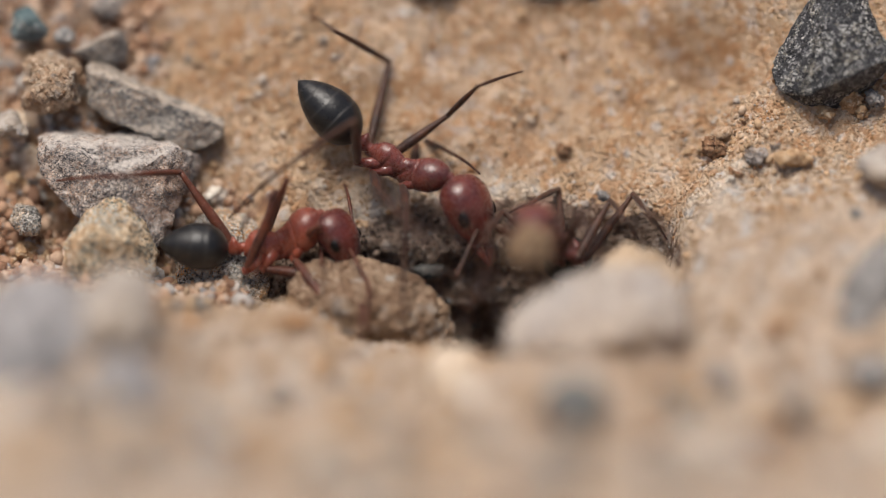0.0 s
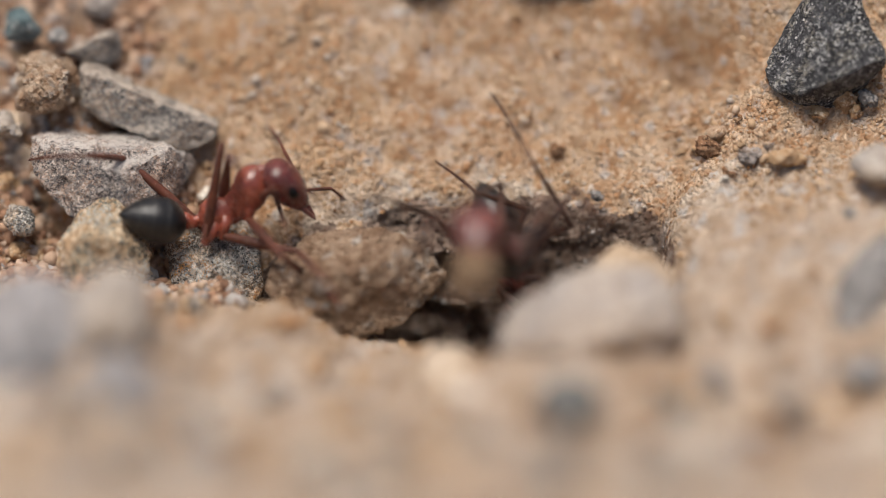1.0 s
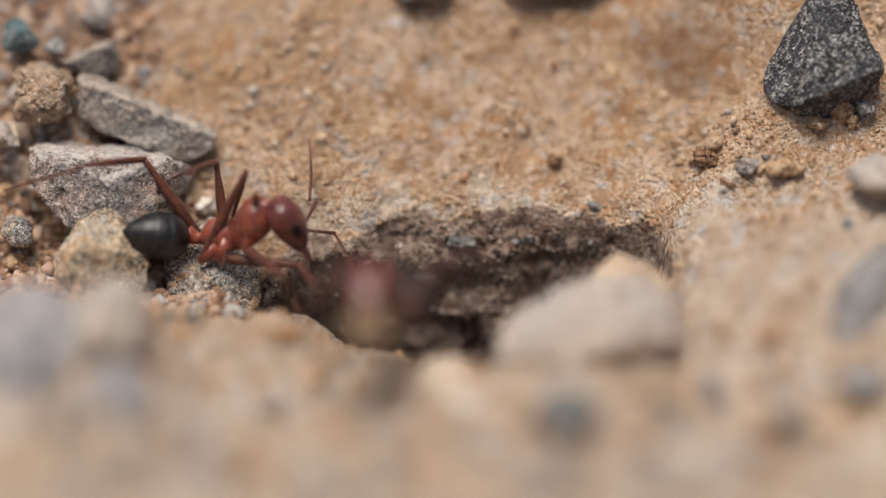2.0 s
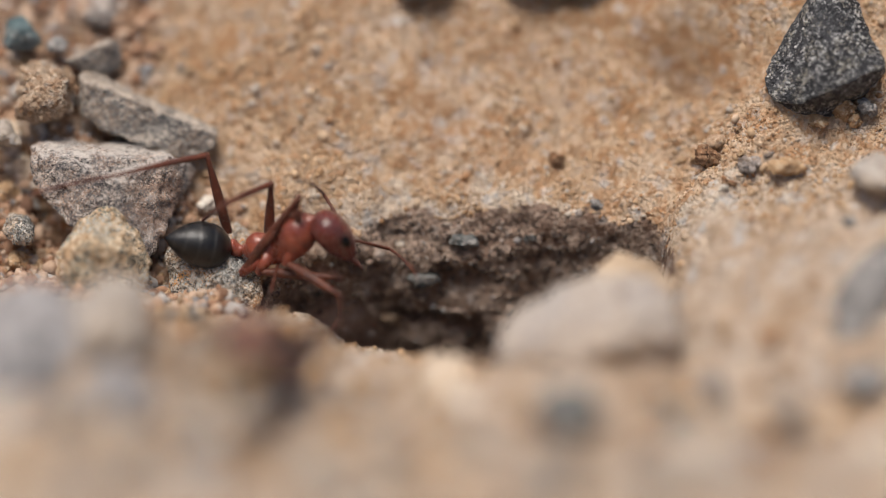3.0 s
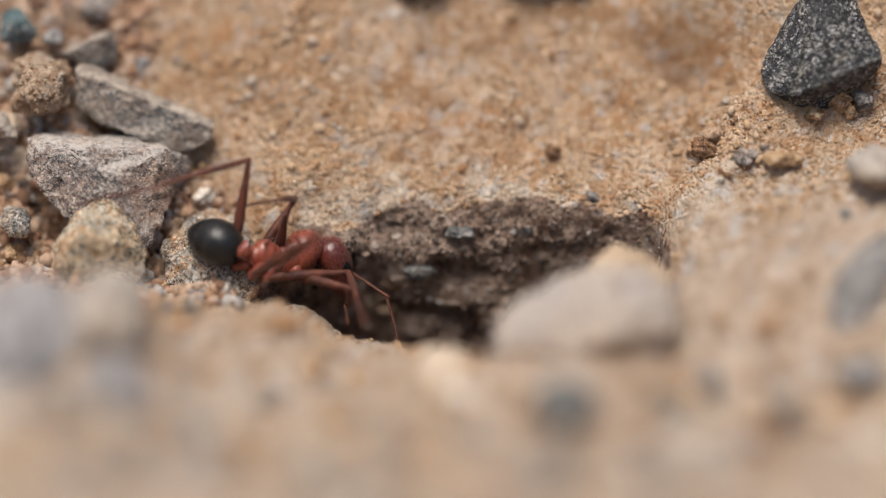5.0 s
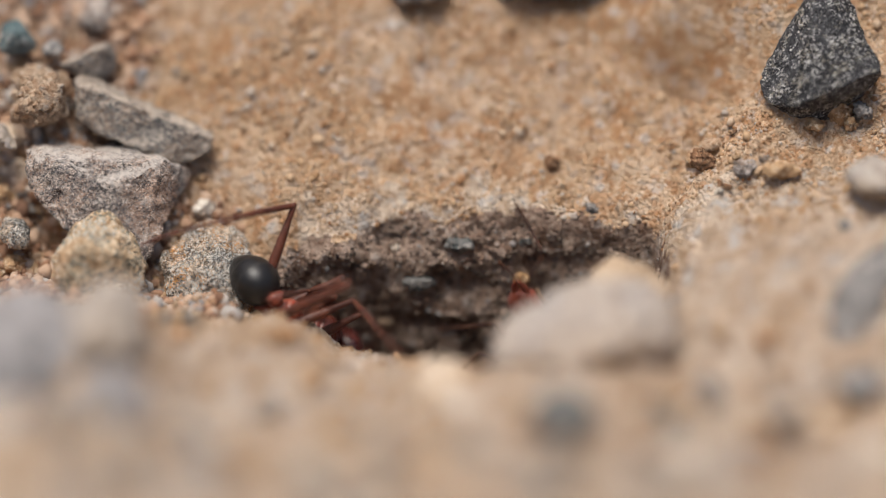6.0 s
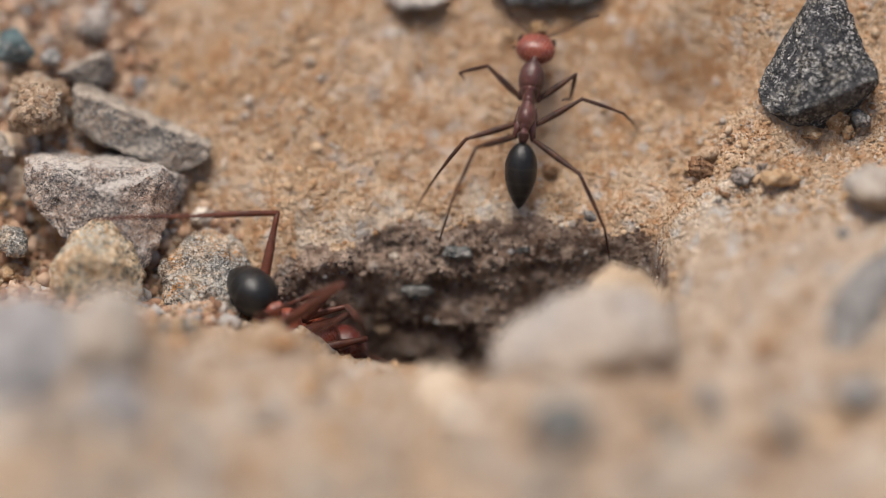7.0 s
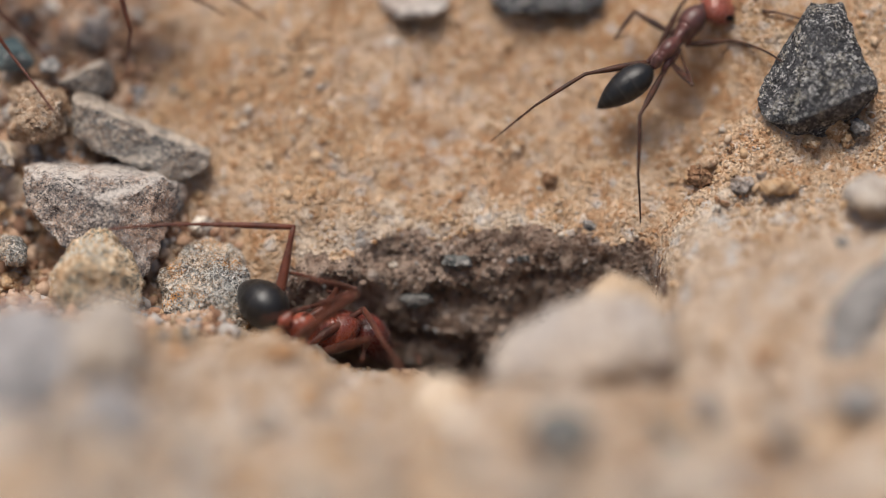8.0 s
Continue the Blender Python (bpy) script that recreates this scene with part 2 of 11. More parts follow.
M_TAN = stone_material("tan_stone", (0.52, 0.35, 0.20), (0.45, 0.28, 0.15), (0.62, 0.50, 0.36), (0.25, 0.14, 0.07), 800, 0.25, relief=0.12)


# ---- ground ----
def vnoise(x, y, seed):
    """Smooth value noise on numpy arrays, 0 to 1."""
    xi, yi = np.floor(x), np.floor(y)
    fx, fy = x - xi, y - yi
    fx, fy = fx * fx * (3 - 2 * fx), fy * fy * (3 - 2 * fy)

    def h(a, b):
        n = np.sin(a * 127.1 + b * 311.7 + seed * 74.7) * 43758.5453
        return n - np.floor(n)
    a, b, c, d = h(xi, yi), h(xi + 1, yi), h(xi, yi + 1), h(xi + 1, yi + 1)
    return (a * (1 - fx) + b * fx) * (1 - fy) + (c * (1 - fx) + d * fx) * fy


def fbm(x, y, seed, octaves=4, gain=0.5):
    total, amp = 0, 1.0
    for o in range(octaves):
        total = total + amp * (vnoise(x, y, seed + o) - 0.5)
        x, y = 1.9 * x + 0.37 * y + 5.3, 1.9 * y - 0.37 * x + 1.7
        amp *= gain
    return total


def step(a, b, x):
    t = np.clip((x - a) / (b - a), 0, 1)
    return t * t * (3 - 2 * t)


def soft_max(a, b, k):
    h = np.clip(0.5 + 0.5 * (a - b) / k, 0, 1)
    return b * (1 - h) + a * h + k * h * (1 - h)


def back_rim(x):
    """Where the far edge of the hole runs, mm."""
    return 1.88 - 0.014 * (x - 1.5) ** 2 * step(1, -6, x) - 1.7 * step(-6.4, -8.9, x) - 0.017 * (x - 1.5) ** 2 * step(2, 9, x) + 0.5 * fbm(x * 0.55, x * 0 + 3.1, 11, 3)


def near_lip(x):
    """Where the near lip of the hole runs, mm."""
    return -4.35 - 0.40 * x * step(-9, 0, x) * step(6, 0, x) + 1.5 * step(-3, -7, x) + 0.45 * fbm(x * 0.5, x * 0 + 7.7, 23, 3)


def height(x, y, rough=True):
    """Height of the ground in mm over the plan in mm."""
    far = 0.75 * y
    far = np.where(far > 8.5, 8.5 + 2.5 * np.tanh((far - 8.5) / 2.5), far)
    far = far + 2.8 * step(10, 15.5, x) * step(-7, 4, y) * step(40, 14, y)
    near = -3.67 - 0.35 * y - 0.09 * (y + 5.5) * step(-5.5, -9.0, y)
    near = np.where(near > 7.0, 7.0 + 1.5 * np.tanh((near - 7.0) / 1.5), near)
    crest = np.interp(x, (7.4, 8.5, 9.3, 9.9, 11.1, 12.65, 14.0, 16.6, 19.7, 24.0), (-0.6, 0.2, 1.2, 2.0, 2.85, 3.3, 3.6, 3.9, 4.8, 5.6))
    shoulder = crest + 0.07 * np.minimum(y, 0) - 0.02 * np.minimum(y + 8, 0) ** 2 - 4.5 * step(1.2 + 0.12 * (x - 12), 4.2 + 0.12 * (x - 12), y)
    w = step(7.0, 10.8, x)
    near = near * (1 - w) + np.maximum(shoulder, near) * w
    near = near + 2.0 * step(-9.5, -14, x) * step(-5, -9.5, y) * step(-27, -18, y)
    far = far - 1.5 * step(-7.5, -10, x)
    near = near + 2.3 * step(-3.0, -6.8, x) * step(-15, -9, y)
    near = near - 0.7 * step(-5.5, -3.0, x) * step(4.5, 2.0, x) * step(-9.5, -5.5, y)
    near = near + 2.5 * np.exp(-((x - 6.5) / 5.5) ** 2 - ((y + 13) / 4.2) ** 2)
    near = near + 0.75 * np.exp(-((x + 3.2) / 1.1) ** 2 - ((y + 5.4) / 1.6) ** 2) - 0.6 * np.exp(-((x - 1.7) / 0.9) ** 2) * step(-14, -10, y)
    near = near - 1.0 * np.exp(-((x + 12.2) / 2.0) ** 2 - ((y + 7) / 3.0) ** 2) + 0.6 * np.exp(-((x + 7.4) / 0.8) ** 2 - ((y + 5.5) / 1.2) ** 2)
    # hollow under the near side of the pale boulder
    near = near - 0.3 * np.exp(-((x - 6.2) / 3.2) ** 2 - ((y + 13.0) / 1.4) ** 2)
    near = near + 0.55 * np.exp(-((x - 6.2) / 4.0) ** 2 - ((y + 14.4) / 1.0) ** 2)
    z = soft_max(far, near, 0.8 + 1.4 * step(9.0, 12.0, x))
    if rough:
        z = z + 1.3 * fbm(x * 0.13, y * 0.13, 3, 2) + 0.85 * fbm(x * 0.42, y * 0.42, 31, 3)
        z = z + 1.9 * np.exp(-((x - 11.8) / 2.4) ** 2 - ((y - 8.8) / 1.0) ** 2) + 0.8 * np.exp(-((x - 13.6) / 1.2) ** 2 - ((y - 7.4) / 1.0) ** 2)
        z = z + 0.9 * np.exp(-((x - 13.5) / 3.0) ** 2 - ((y - 2.3) / 1.4) ** 2)
        z = z + 0.9 * np.exp(-((x - 8.8) / 3.2) ** 2 - ((y - 2.4) / 2.6) ** 2) - 2.3 * np.exp(-((x - 10.8) / 2.4) ** 2 - ((y - 7.0 + 0.25 * (x - 10.8)) / 0.8) ** 2) - 1.1 * np.exp(-((x - 13.4) / 1.2) ** 2 - ((y - 5.3) / 0.6) ** 2)
        z = z + 0.40 * fbm(x * 1.5, y * 1.5, 41, 5, 0.62)
        # crevice along the lower edge of the grey stone
        z = z - 1.7 * np.exp(-((0.69 * (x + 17.5) - 0.72 * (y - 2.1)) / 1.5) ** 2 - ((0.72 * (x + 17.5) + 0.69 * (y - 2.1)) / 0.42) ** 2)
    yb, yl = back_rim(x), near_lip(x)
    db, df = yb - y, y - yl
    ends = step(-9.6, -8.3, x) * step(9.7, 9.2, x)
    steep = 1.7 + 0.9 * step(2.0, 5.0, x) + 0.9 * step(-1.0, -4.0, x)
    zb = 0.75 * yb + 0.1 - (0.9 + 1.2 * step(3.0, 5.0, x)) * np.maximum(db, 0) - (steep - 0.5) * np.maximum(db - 0.7, 0) - 0.25 * step(0, 0.5, db)
    zb = zb - 0.35 * np.maximum(db - 2.2, 0) ** 2
    if rough:
        zb = zb + 0.7 * fbm(x * 0.7, y * 0.7, 57, 4, 0.6)
    pit = -11.0
    zf = -1.4 - 5.0 * np.maximum(df, 0)
    inside = np.maximum(np.maximum(zb, zf), pit)
    pitted = inside - 4.5 * step(1.6, 0.4, np.hypot((x - 0.6) / 1.5, (y + 3.2) / 1.2))
    hole = np.minimum(z, pitted)
    k = ends * step(-0.05, 0.15, db) * step(-0.1, 0.25, df)
    return z * (1 - k) + hole * k


def spread(lo, hi, pitch, reach):
    """Grid lines: even between lo and hi, then ever wider out to reach."""
    mid = list(np.arange(lo, hi + pitch / 2, pitch))
    out, d, w = [], pitch, 0.0
    while w < reach:
        d *= 1.22
        w += d
        out.append(w)
    return np.array([lo - w for w in reversed(out)] + mid + [hi + w for w in out])


def grid_object(name, gx, gy, z, mat):
    verts = np.stack([gx, gy, z], -1).reshape(-1, 3) * MM
    ny, nx = gx.shape
    i = np.arange(nx * ny).reshape(ny, nx)
    quads = np.stack([i[:-1, :-1], i[:-1, 1:], i[1:, 1:], i[1:, :-1]], -1).reshape(-1, 4)
    me = bpy.data.meshes.new(name)
    me.vertices.add(len(verts))
    me.vertices.foreach_set("co", verts.ravel())
    me.loops.add(quads.size)
    me.loops.foreach_set("vertex_index", quads.ravel())
    me.polygons.add(len(quads))
    me.polygons.foreach_set("loop_start", np.arange(0, quads.size, 4))
    me.update(calc_edges=True)
    me.shade_smooth()
    me.materials.append(mat)
    return new(name, me)


XS, YS = spread(-25, 25, 0.125, 3.0e6), spread(-31, 20, 0.125, 3.0e6)
GX, GY = np.meshgrid(XS, YS)
GZ = height(GX, GY)
# the far wall of the hole is undercut and cloddy; below the pale crust the soil is coloured darker
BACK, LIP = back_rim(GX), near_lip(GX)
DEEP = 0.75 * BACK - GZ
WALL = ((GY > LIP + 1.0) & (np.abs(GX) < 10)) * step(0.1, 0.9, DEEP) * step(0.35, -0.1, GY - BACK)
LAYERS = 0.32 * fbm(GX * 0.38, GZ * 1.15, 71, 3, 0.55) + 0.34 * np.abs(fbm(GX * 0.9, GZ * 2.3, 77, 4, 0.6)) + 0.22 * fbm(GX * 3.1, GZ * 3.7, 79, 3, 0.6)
CAVES = sum(d * np.exp(-((GX - x) / w) ** 2 - ((GZ - z) / h) ** 2) for x, z, w, h, d in (
    (-1.5, -3.9, 0.9, 0.35, 1.5), (0.6, -4.1, 0.8, 0.4, 1.6), (0.1, -1.7, 0.7, 0.7, 0.9), (1.5, -2.2, 1.0, 0.8, 0.8), (-2.1, -0.1, 0.6, 0.25, 0.7), (1.5, -5.2, 0.6, 1.0, 1.4), (-4.3, -1.0, 0.9, 0.35, 0.9), (4.6, -0.9, 1.5, 0.3, 0.7)))
PY = GY + WALL * (0.2 * step(0.2, 4.0, DEEP) + (0.22 + 0.15 * step(2.2, -0.6, GX)) * np.clip(DEEP - 1.7, 0, 6) + LAYERS + 0.6 * CAVES)
ground = tagged(grid_object("ground", GX, PY, GZ, M_SOIL), "sandy clay ground sloping down into a dark nest hole", "ground", kind="structure")
ground.data.materials.append(M_DARK_SOIL)
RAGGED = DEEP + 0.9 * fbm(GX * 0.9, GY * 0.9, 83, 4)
DARK_SOIL = (RAGGED > 0.55 - 0.45 * step(3.0, 5.0, GX)) & (GY < BACK + 0.2) & (GY > LIP + 0.1) & (GX > -9.4) & (GX < 10.0)
# the near lip and the shoulder are a paler, drier crust than the rusty far slope
EDGE = np.where(GX > 8.5, -0.6 + 1.6 * step(8.8, 12.0, GX), np.where(GX < -9.4, -4.6, LIP + 0.1)) + 0.5 * fbm(GX * 0.7, GY * 0.7, 87, 3)
RIM = (GY > BACK - 0.15) & (GY < BACK + 0.75 + 1.1 * fbm(GX * 0.8, GY * 0.8, 97, 3)) & (GX > -6.5) & (GX < 5.5)
DRYEST = ((GY < EDGE) | RIM) & ~DARK_SOIL & (np.hypot(GX, GY + 10) < 45 + 30 * fbm(GX * 0.05, GY * 0.05, 95, 3))
ground.data.materials.append(M_CREST)
ground.data.polygons.foreach_set("material_index", (DARK_SOIL + 2 * DRYEST)[:-1, :-1].ravel().astype(np.int32))


# the ground sheet as the eye sees it: mm right, mm up and depth
PS = PY * math.cos(TILT) - GZ * math.sin(TILT)
PU, PV = GX * DIST / (DIST + PS), (PY * math.sin(TILT) + GZ * math.cos(TILT)) * DIST / (DIST + PS)


def lying(u, v, lift=0.0):
    """The place on the ground sheet u mm to the right and v mm up, lifted a little towards the eye."""
    for reach in (1, 2, 4, 9):
        hit = (np.abs(PU - u) < 0.09 * reach) & (np.abs(PV - v) < 0.12 * reach)
        if hit.any():
            break
    return spot(u, v, float(PS[hit].min()) - lift)


def part(name, bm, mat, parent=None, label=""):
    me = bpy.data.meshes.new(name)
    bm.to_mesh(me)
    bm.free()
    me.materials.append(mat)
    ob = new(name, me)
    ob.parent = parent
    if label:
        ob["label"] = label
    return ob


# ---- stones ----
def stone(name, place, corners, mat, label, seed=0, worn=0.25, lumps=0.25, cuts=3, category="stone", group=""):
    """A broken stone: the hull of a few corners (mm right, up, deep of its place), edges worn, faces lumpy."""
    bm = bmesh.new()
    for u, v, s in corners:
        bm.verts.new((RIGHT * u + UPWARD * v + AWAY * s) * MM)
    hull = bmesh.ops.convex_hull(bm, input=bm.verts)
    bmesh.ops.delete(bm, geom=[g for g in set(hull["geom_interior"] + hull["geom_unused"]) if isinstance(g, bmesh.types.BMVert)], context="VERTS")
    bmesh.ops.dissolve_limit(bm, angle_limit=radians(4), verts=bm.verts, edges=bm.edges)
    bmesh.ops.bevel(bm, geom=list(bm.edges) + list(bm.verts), offset=worn * MM, segments=2, affect="EDGES", profile=0.6, clamp_overlap=True)
    bmesh.ops.triangulate(bm, faces=bm.faces)
    girth = max(max(c[i] for c in corners) - min(c[i] for c in corners) for i in range(3))
    fineness = max(1.0, 3.0 / girth)
    for _ in range(7):
        long_edges = [e for e in bm.edges if e.calc_length() > min(0.17, 0.10 * girth) * MM]
        if not long_edges or len(bm.faces) > 14000:
            break
        bmesh.ops.subdivide_edges(bm, edges=long_edges, cuts=1)
        bmesh.ops.triangulate(bm, faces=[f for f in bm.faces if len(f.verts) > 3])
    bmesh.ops.smooth_vert(bm, verts=bm.verts, factor=0.5, use_axis_x=True, use_axis_y=True, use_axis_z=True)
    bm.normal_update()
    off = Vector((seed * 3.7, seed * 1.3, seed * 7.1))
    for v in bm.verts:
        p = v.co / MM
        d = lumps * noise.fractal(p * 0.45 * fineness + off, 0.9, 2.1, 3) + 0.40 * lumps * noise.fractal(p * 2.0 * fineness + off, 0.5, 2.0, 4)
        v.co += v.normal * d * MM
    bm.normal_update()
    for f in bm.faces:
        f.smooth = True
    ob = part(name, bm, mat)
    ob.location = place
    return tagged(ob, label, category, group)


def pebble_corners(rng, w, h, d, n=20):
    """Corners of a roundish broken pebble."""
    out = []
    for _ in range(n):
        p = Vector((rng.gauss(0, 1), rng.gauss(0, 1), rng.gauss(0, 1))).normalized()
        out.append((p.x * w / 2, p.y * h / 2, p.z * d / 2))
    return out


RNG = random.Random(5)
stone("grey_stone", spot(-14.94, 3.35, 0.82), ((-3.5, 1.6, 0.0), (-2.4, 1.85, 1.1), (0.7, 1.65, 1.5), (2.1, 1.25, 1.3), (3.75, 0.6, 0.8), (2.6, 0.95, -1.3), (0.4, 0.95, -1.8), (-1.6, 1.0, -1.6), (-3.3, 0.75, -0.8), (-2.9, -0.7, -0.9), (-1.7, -2.1, -1.3), (1.9, -3.6, -1.7), (3.0, -1.6, -0.8), (3.5, 0.1, 0.9), (0.5, -0.5, -2.35), (-0.9, -0.6, 2.5)), M_GREY,
      "flat grey granular stone with a dusty pale top face", 1, 0.10, 0.28)
stone("slab_stone", spot(-13.08, 6.20, 1.25), ((-2.95, 1.9, 1.1), (-1.75, 1.58, 1.3), (-0.1, 0.83, 1.3), (1.83, -0.13, 1.1), (3.1, -0.68, 0.8), (-3.1, 1.50, -0.2), (-0.3, 0.50, -0.35), (1.8, -0.42, -0.3), (2.95, -0.9, 0.0), (2.93, -1.4, 0.0), (1.7, -2.1, -0.1), (-0.4, -1.4, -0.2), (-2.3, -0.5, -0.1), (-3.15, 0.1, 0.0), (-0.3, -0.9, 2.2)), M_SLAB,
      "long grey slab of broken stone lying in red grit", 2, 0.10, 0.24)
stone("wedge_stone", spot(-15.35, 8.61, 2.22), ((-1.65, -0.1, 0.0), (-1.0, 0.35, 0.6), (0.7, 1.05, 0.9), (1.0, 0.4, 0.5), (0.25, 0.72, -0.5), (-1.0, 0.10, -0.6), (0.5, -0.7, 0.1), (-0.9, -0.55, -0.1), (0.95, -0.3, 0.6), (0.0, 0.0, 1.5)), M_SLAB,
      "small grey wedge-shaped stone leaning on the slab", 3, 0.10, 0.12)
stone("round_clod", spot(-17.72, 7.35, 1.2), ((-1.7, -0.2, 0.2), (-1.35, 1.15, 0.6), (-0.2, 1.45, 0.9), (1.3, 1.2, 0.7), (1.6, 0.1, 0.3), (1.45, -1.25, -0.1), (0.3, -1.65, -0.4), (-1.3, -1.3, -0.3), (-0.9, 0.75, -0.8), (0.9, 0.65, -0.9), (-0.9, -0.6, -1.3), (0.9, -0.7, -1.3), (-0.1, 0.0, 1.9)), M_TAN_CLOD,
      "rounded tan conglomerate lump with coarse grains", 4, 0.28, 0.46, category="clod")
stone("teal_stone", spot(-18.72, 9.71, 2.60), ((-0.8, 0.7, 0.0), (0.0, 0.95, 0.3), (0.55, 0.3, -0.4), (0.95, -0.35, 0.0), (0.5, -0.65, 0.1), (-0.8, -0.7, -0.2), (-0.2, 0.2, -0.8), (-0.1, 0.1, 1.7)), M_TEAL,
      "smooth dark teal stone lying in gravel", 5, 0.12, 0.10)
stone("small_grey_stone", spot(-17.22, 9.28, 2.62), ((-0.6, 0.2, 0.1), (0.1, 0.6, 0.3), (0.7, -0.0, -0.0), (0.4, -0.5, -0.3), (-0.5, -0.4, -0.4), (-0.0, -0.0, -0.9), (-0.0, 0.1, 1.2)), M_BLUE,
      "small blue-grey stone beside the teal one", 6, 0.30, 0.15)
stone("yellow_stone", spot(-15.14, 0.23, -1.50), ((-2.3, -1.6, -0.2), (-2.1, -0.1, -0.0), (-1.0, 1.5, 0.1), (0.2, 2.1, 0.4), (0.7, 2.0, 0.4), (1.6, 1.0, 0.4), (2.1, -0.5, 0.2), (1.6, -2.0, -0.4), (-0.7, -2.3, -1.0), (-1.0, 0.0, -1.6), (0.9, 0.0, -1.4), (0.0, -0.2, 3.3)), M_YELLOW,
      "rough yellowish pitted stone with greenish dark holes", 7, 0.20, 0.24)
stone("mixed_stone", spot(-10.29, -0.53, -0.19), ((-1.7, -1.5, -0.5), (-2.2, 0.5, 0.1), (-1.5, 1.4, 0.5), (-0.7, 2.0, 1.0), (0.2, 2.25, 1.2), (1.3, 1.8, 1.3), (1.6, 0.3, 0.2), (2.3, -0.6, -0.2), (2.5, -1.3, -0.5), (1.7, -2.4, -0.9), (-0.6, -2.6, -0.9), (-0.8, -0.2, -1.0), (0.7, 0.2, -0.9), (0.9, -1.1, -1.6), (-0.1, 0.3, 3.6)), M_MIXED,
      "grey and rusty granular stone at the edge of the hole", 8, 0.22, 0.34)
stone("black_stone", spot(16.83, 8.71, -0.51), ((-0.35, 3.5, 0.6), (1.05, 3.4, 0.7), (-0.2, 3.0, -0.3), (0.8, 2.9, -0.2), (-1.35, 1.78, 0.4), (-2.5, -0.33, 0.2), (-2.68, -1.18, -0.1), (-2.3, -1.9, -0.5), (-1.28, -2.1, -1.5), (-0.18, -1.6, -1.8), (1.78, -0.68, -1.7), (2.5, -0.45, -1.3), (1.4, 1.28, -0.2), (-1.2, -2.7, 0.2), (0.33, -2.6, 0.5), (2.6, -0.95, 0.4), (1.6, 1.0, 1.5), (0.6, 0.8, 3.6)), M_BLACK,
      "angular black stone with fine white specks", 9, 0.05, 0.22)
stone("pale_boulder", spot(6.35, -3.48, -9.92), ((-4.1, -0.7, -1.1), (-3.7, 0.2, -0.1), (-2.7, 1.2, 0.5), (-0.7, 2.2, 1.1), (1.7, 2.6, 1.1), (3.4, 1.9, 0.7), (4.0, 0.5, -0.1), (3.4, -0.4, -1.1), (0.3, -0.8, -2.5), (-3.4, -1.0, -1.7), (-0.2, 0.6, -1.7), (2.0, 0.7, -1.5), (0.3, -0.5, 4.9), (-3.3, -2.6, 1.0), (3.1, -2.4, 1.0)), M_BOULDER,
      "pale grey stone half sunk in the near lip of the hole", 10, 0.60, 0.34)
stone("tan_clod", spot(8.01, -0.89, -6.21), ((-2.0, -0.1, -0.2), (-1.1, 0.7, 0.6), (-0.2, 0.9, 0.8), (0.9, 0.7, 0.6), (1.9, -0.0, 0.0), (2.1, -1.3, -1.3), (-1.1, -1.2, -1.6), (-0.2, 0.2, -1.2), (-0.2, 0.2, 2.2)), M_PEACH,
      "tan clod of clay on the crest of the lip", 25, 0.40, 0.35, category="clod")
stone("pale_stone", lying(-18.3, -3.9, 1.5), ((-2.4, 1.4, 0.6), (-1.0, 2.7, 1.4), (1.1, 2.6, 1.4), (2.4, 0.8, 0.6), (2.4, -1.8, -1.3), (-0.2, -3.4, -3.4), (-2.4, -2.2, -1.9), (0.2, -0.3, -2.6), (0.2, 0.0, 5.4)), M_LILAC,
      "pale grey stone standing on the near ground", 11, 0.50, 0.30, group="near stones")
stone("pale_stone", lying(-14.9, -3.0, 1.5), ((-1.8, 1.0, 0.0), (-0.3, 2.2, 0.8), (1.3, 1.6, 0.8), (1.8, -0.0, 0.0), (1.3, -1.8, -1.6), (-1.6, -2.1, -1.9), (-0.3, -0.3, -2.6), (-0.2, -0.6, 4.0)), M_PALE,
      "upright pale stone standing on the near ground", 12, 0.40, 0.30, group="near stones")
stone("pale_stone", lying(-14.70, -6.29, 0.5), ((-1.4, 0.9, 1.4), (-0.1, 1.6, 2.0), (1.4, 1.0, 2.0), (1.9, -0.8, 0.1), (-0.1, -1.9, -2.4), (-1.5, -1.0, -1.1), (0.1, 0.1, -2.4)), M_LILAC,
      "pale bluish stone half sunk in sand", 13, 0.40, 0.30, group="near stones")
stone("pale_stone", lying(-19.54, -7.62), ((-0.7, 0.6, 1.1), (-0.1, 1.2, 1.6), (0.6, 0.9, 1.6), (0.9, -0.5, 0.1), (-0.1, -1.4, -1.9), (-0.7, -0.8, -0.9), (0.1, 0.0, -1.4)), M_WHITE,
      "whitish stone half sunk in sand", 14, 0.40, 0.30, group="near stones")
stone("dark_pebble", spot(5.41, -6.83, -17.51), ((-1.6, -0.0, 0.5), (-1.0, 0.7, 1.2), (0.1, 1.1, 1.4), (1.2, 0.6, 1.0), (1.6, -0.3, -0.2), (0.6, -1.1, -1.5), (-1.0, -0.9, -1.0), (0.1, -0.0, -1.5)), M_MURK,
      "dark greenish grey pebble sunk in the near sand", 15, 0.40, 0.20, category="pebble")
stone("pale_stone", spot(12.61, -8.98, -23.23), ((-1.4, 0.0, 1.1), (-0.7, 0.8, 2.1), (0.5, 0.9, 2.1), (1.4, 0.2, 1.1), (0.9, -0.9, -1.9), (-0.6, -1.1, -2.4), (0.0, 0.0, -1.9)), M_PALE,
      "pale stone half sunk in sand", 16, 0.40, 0.30, group="near stones")
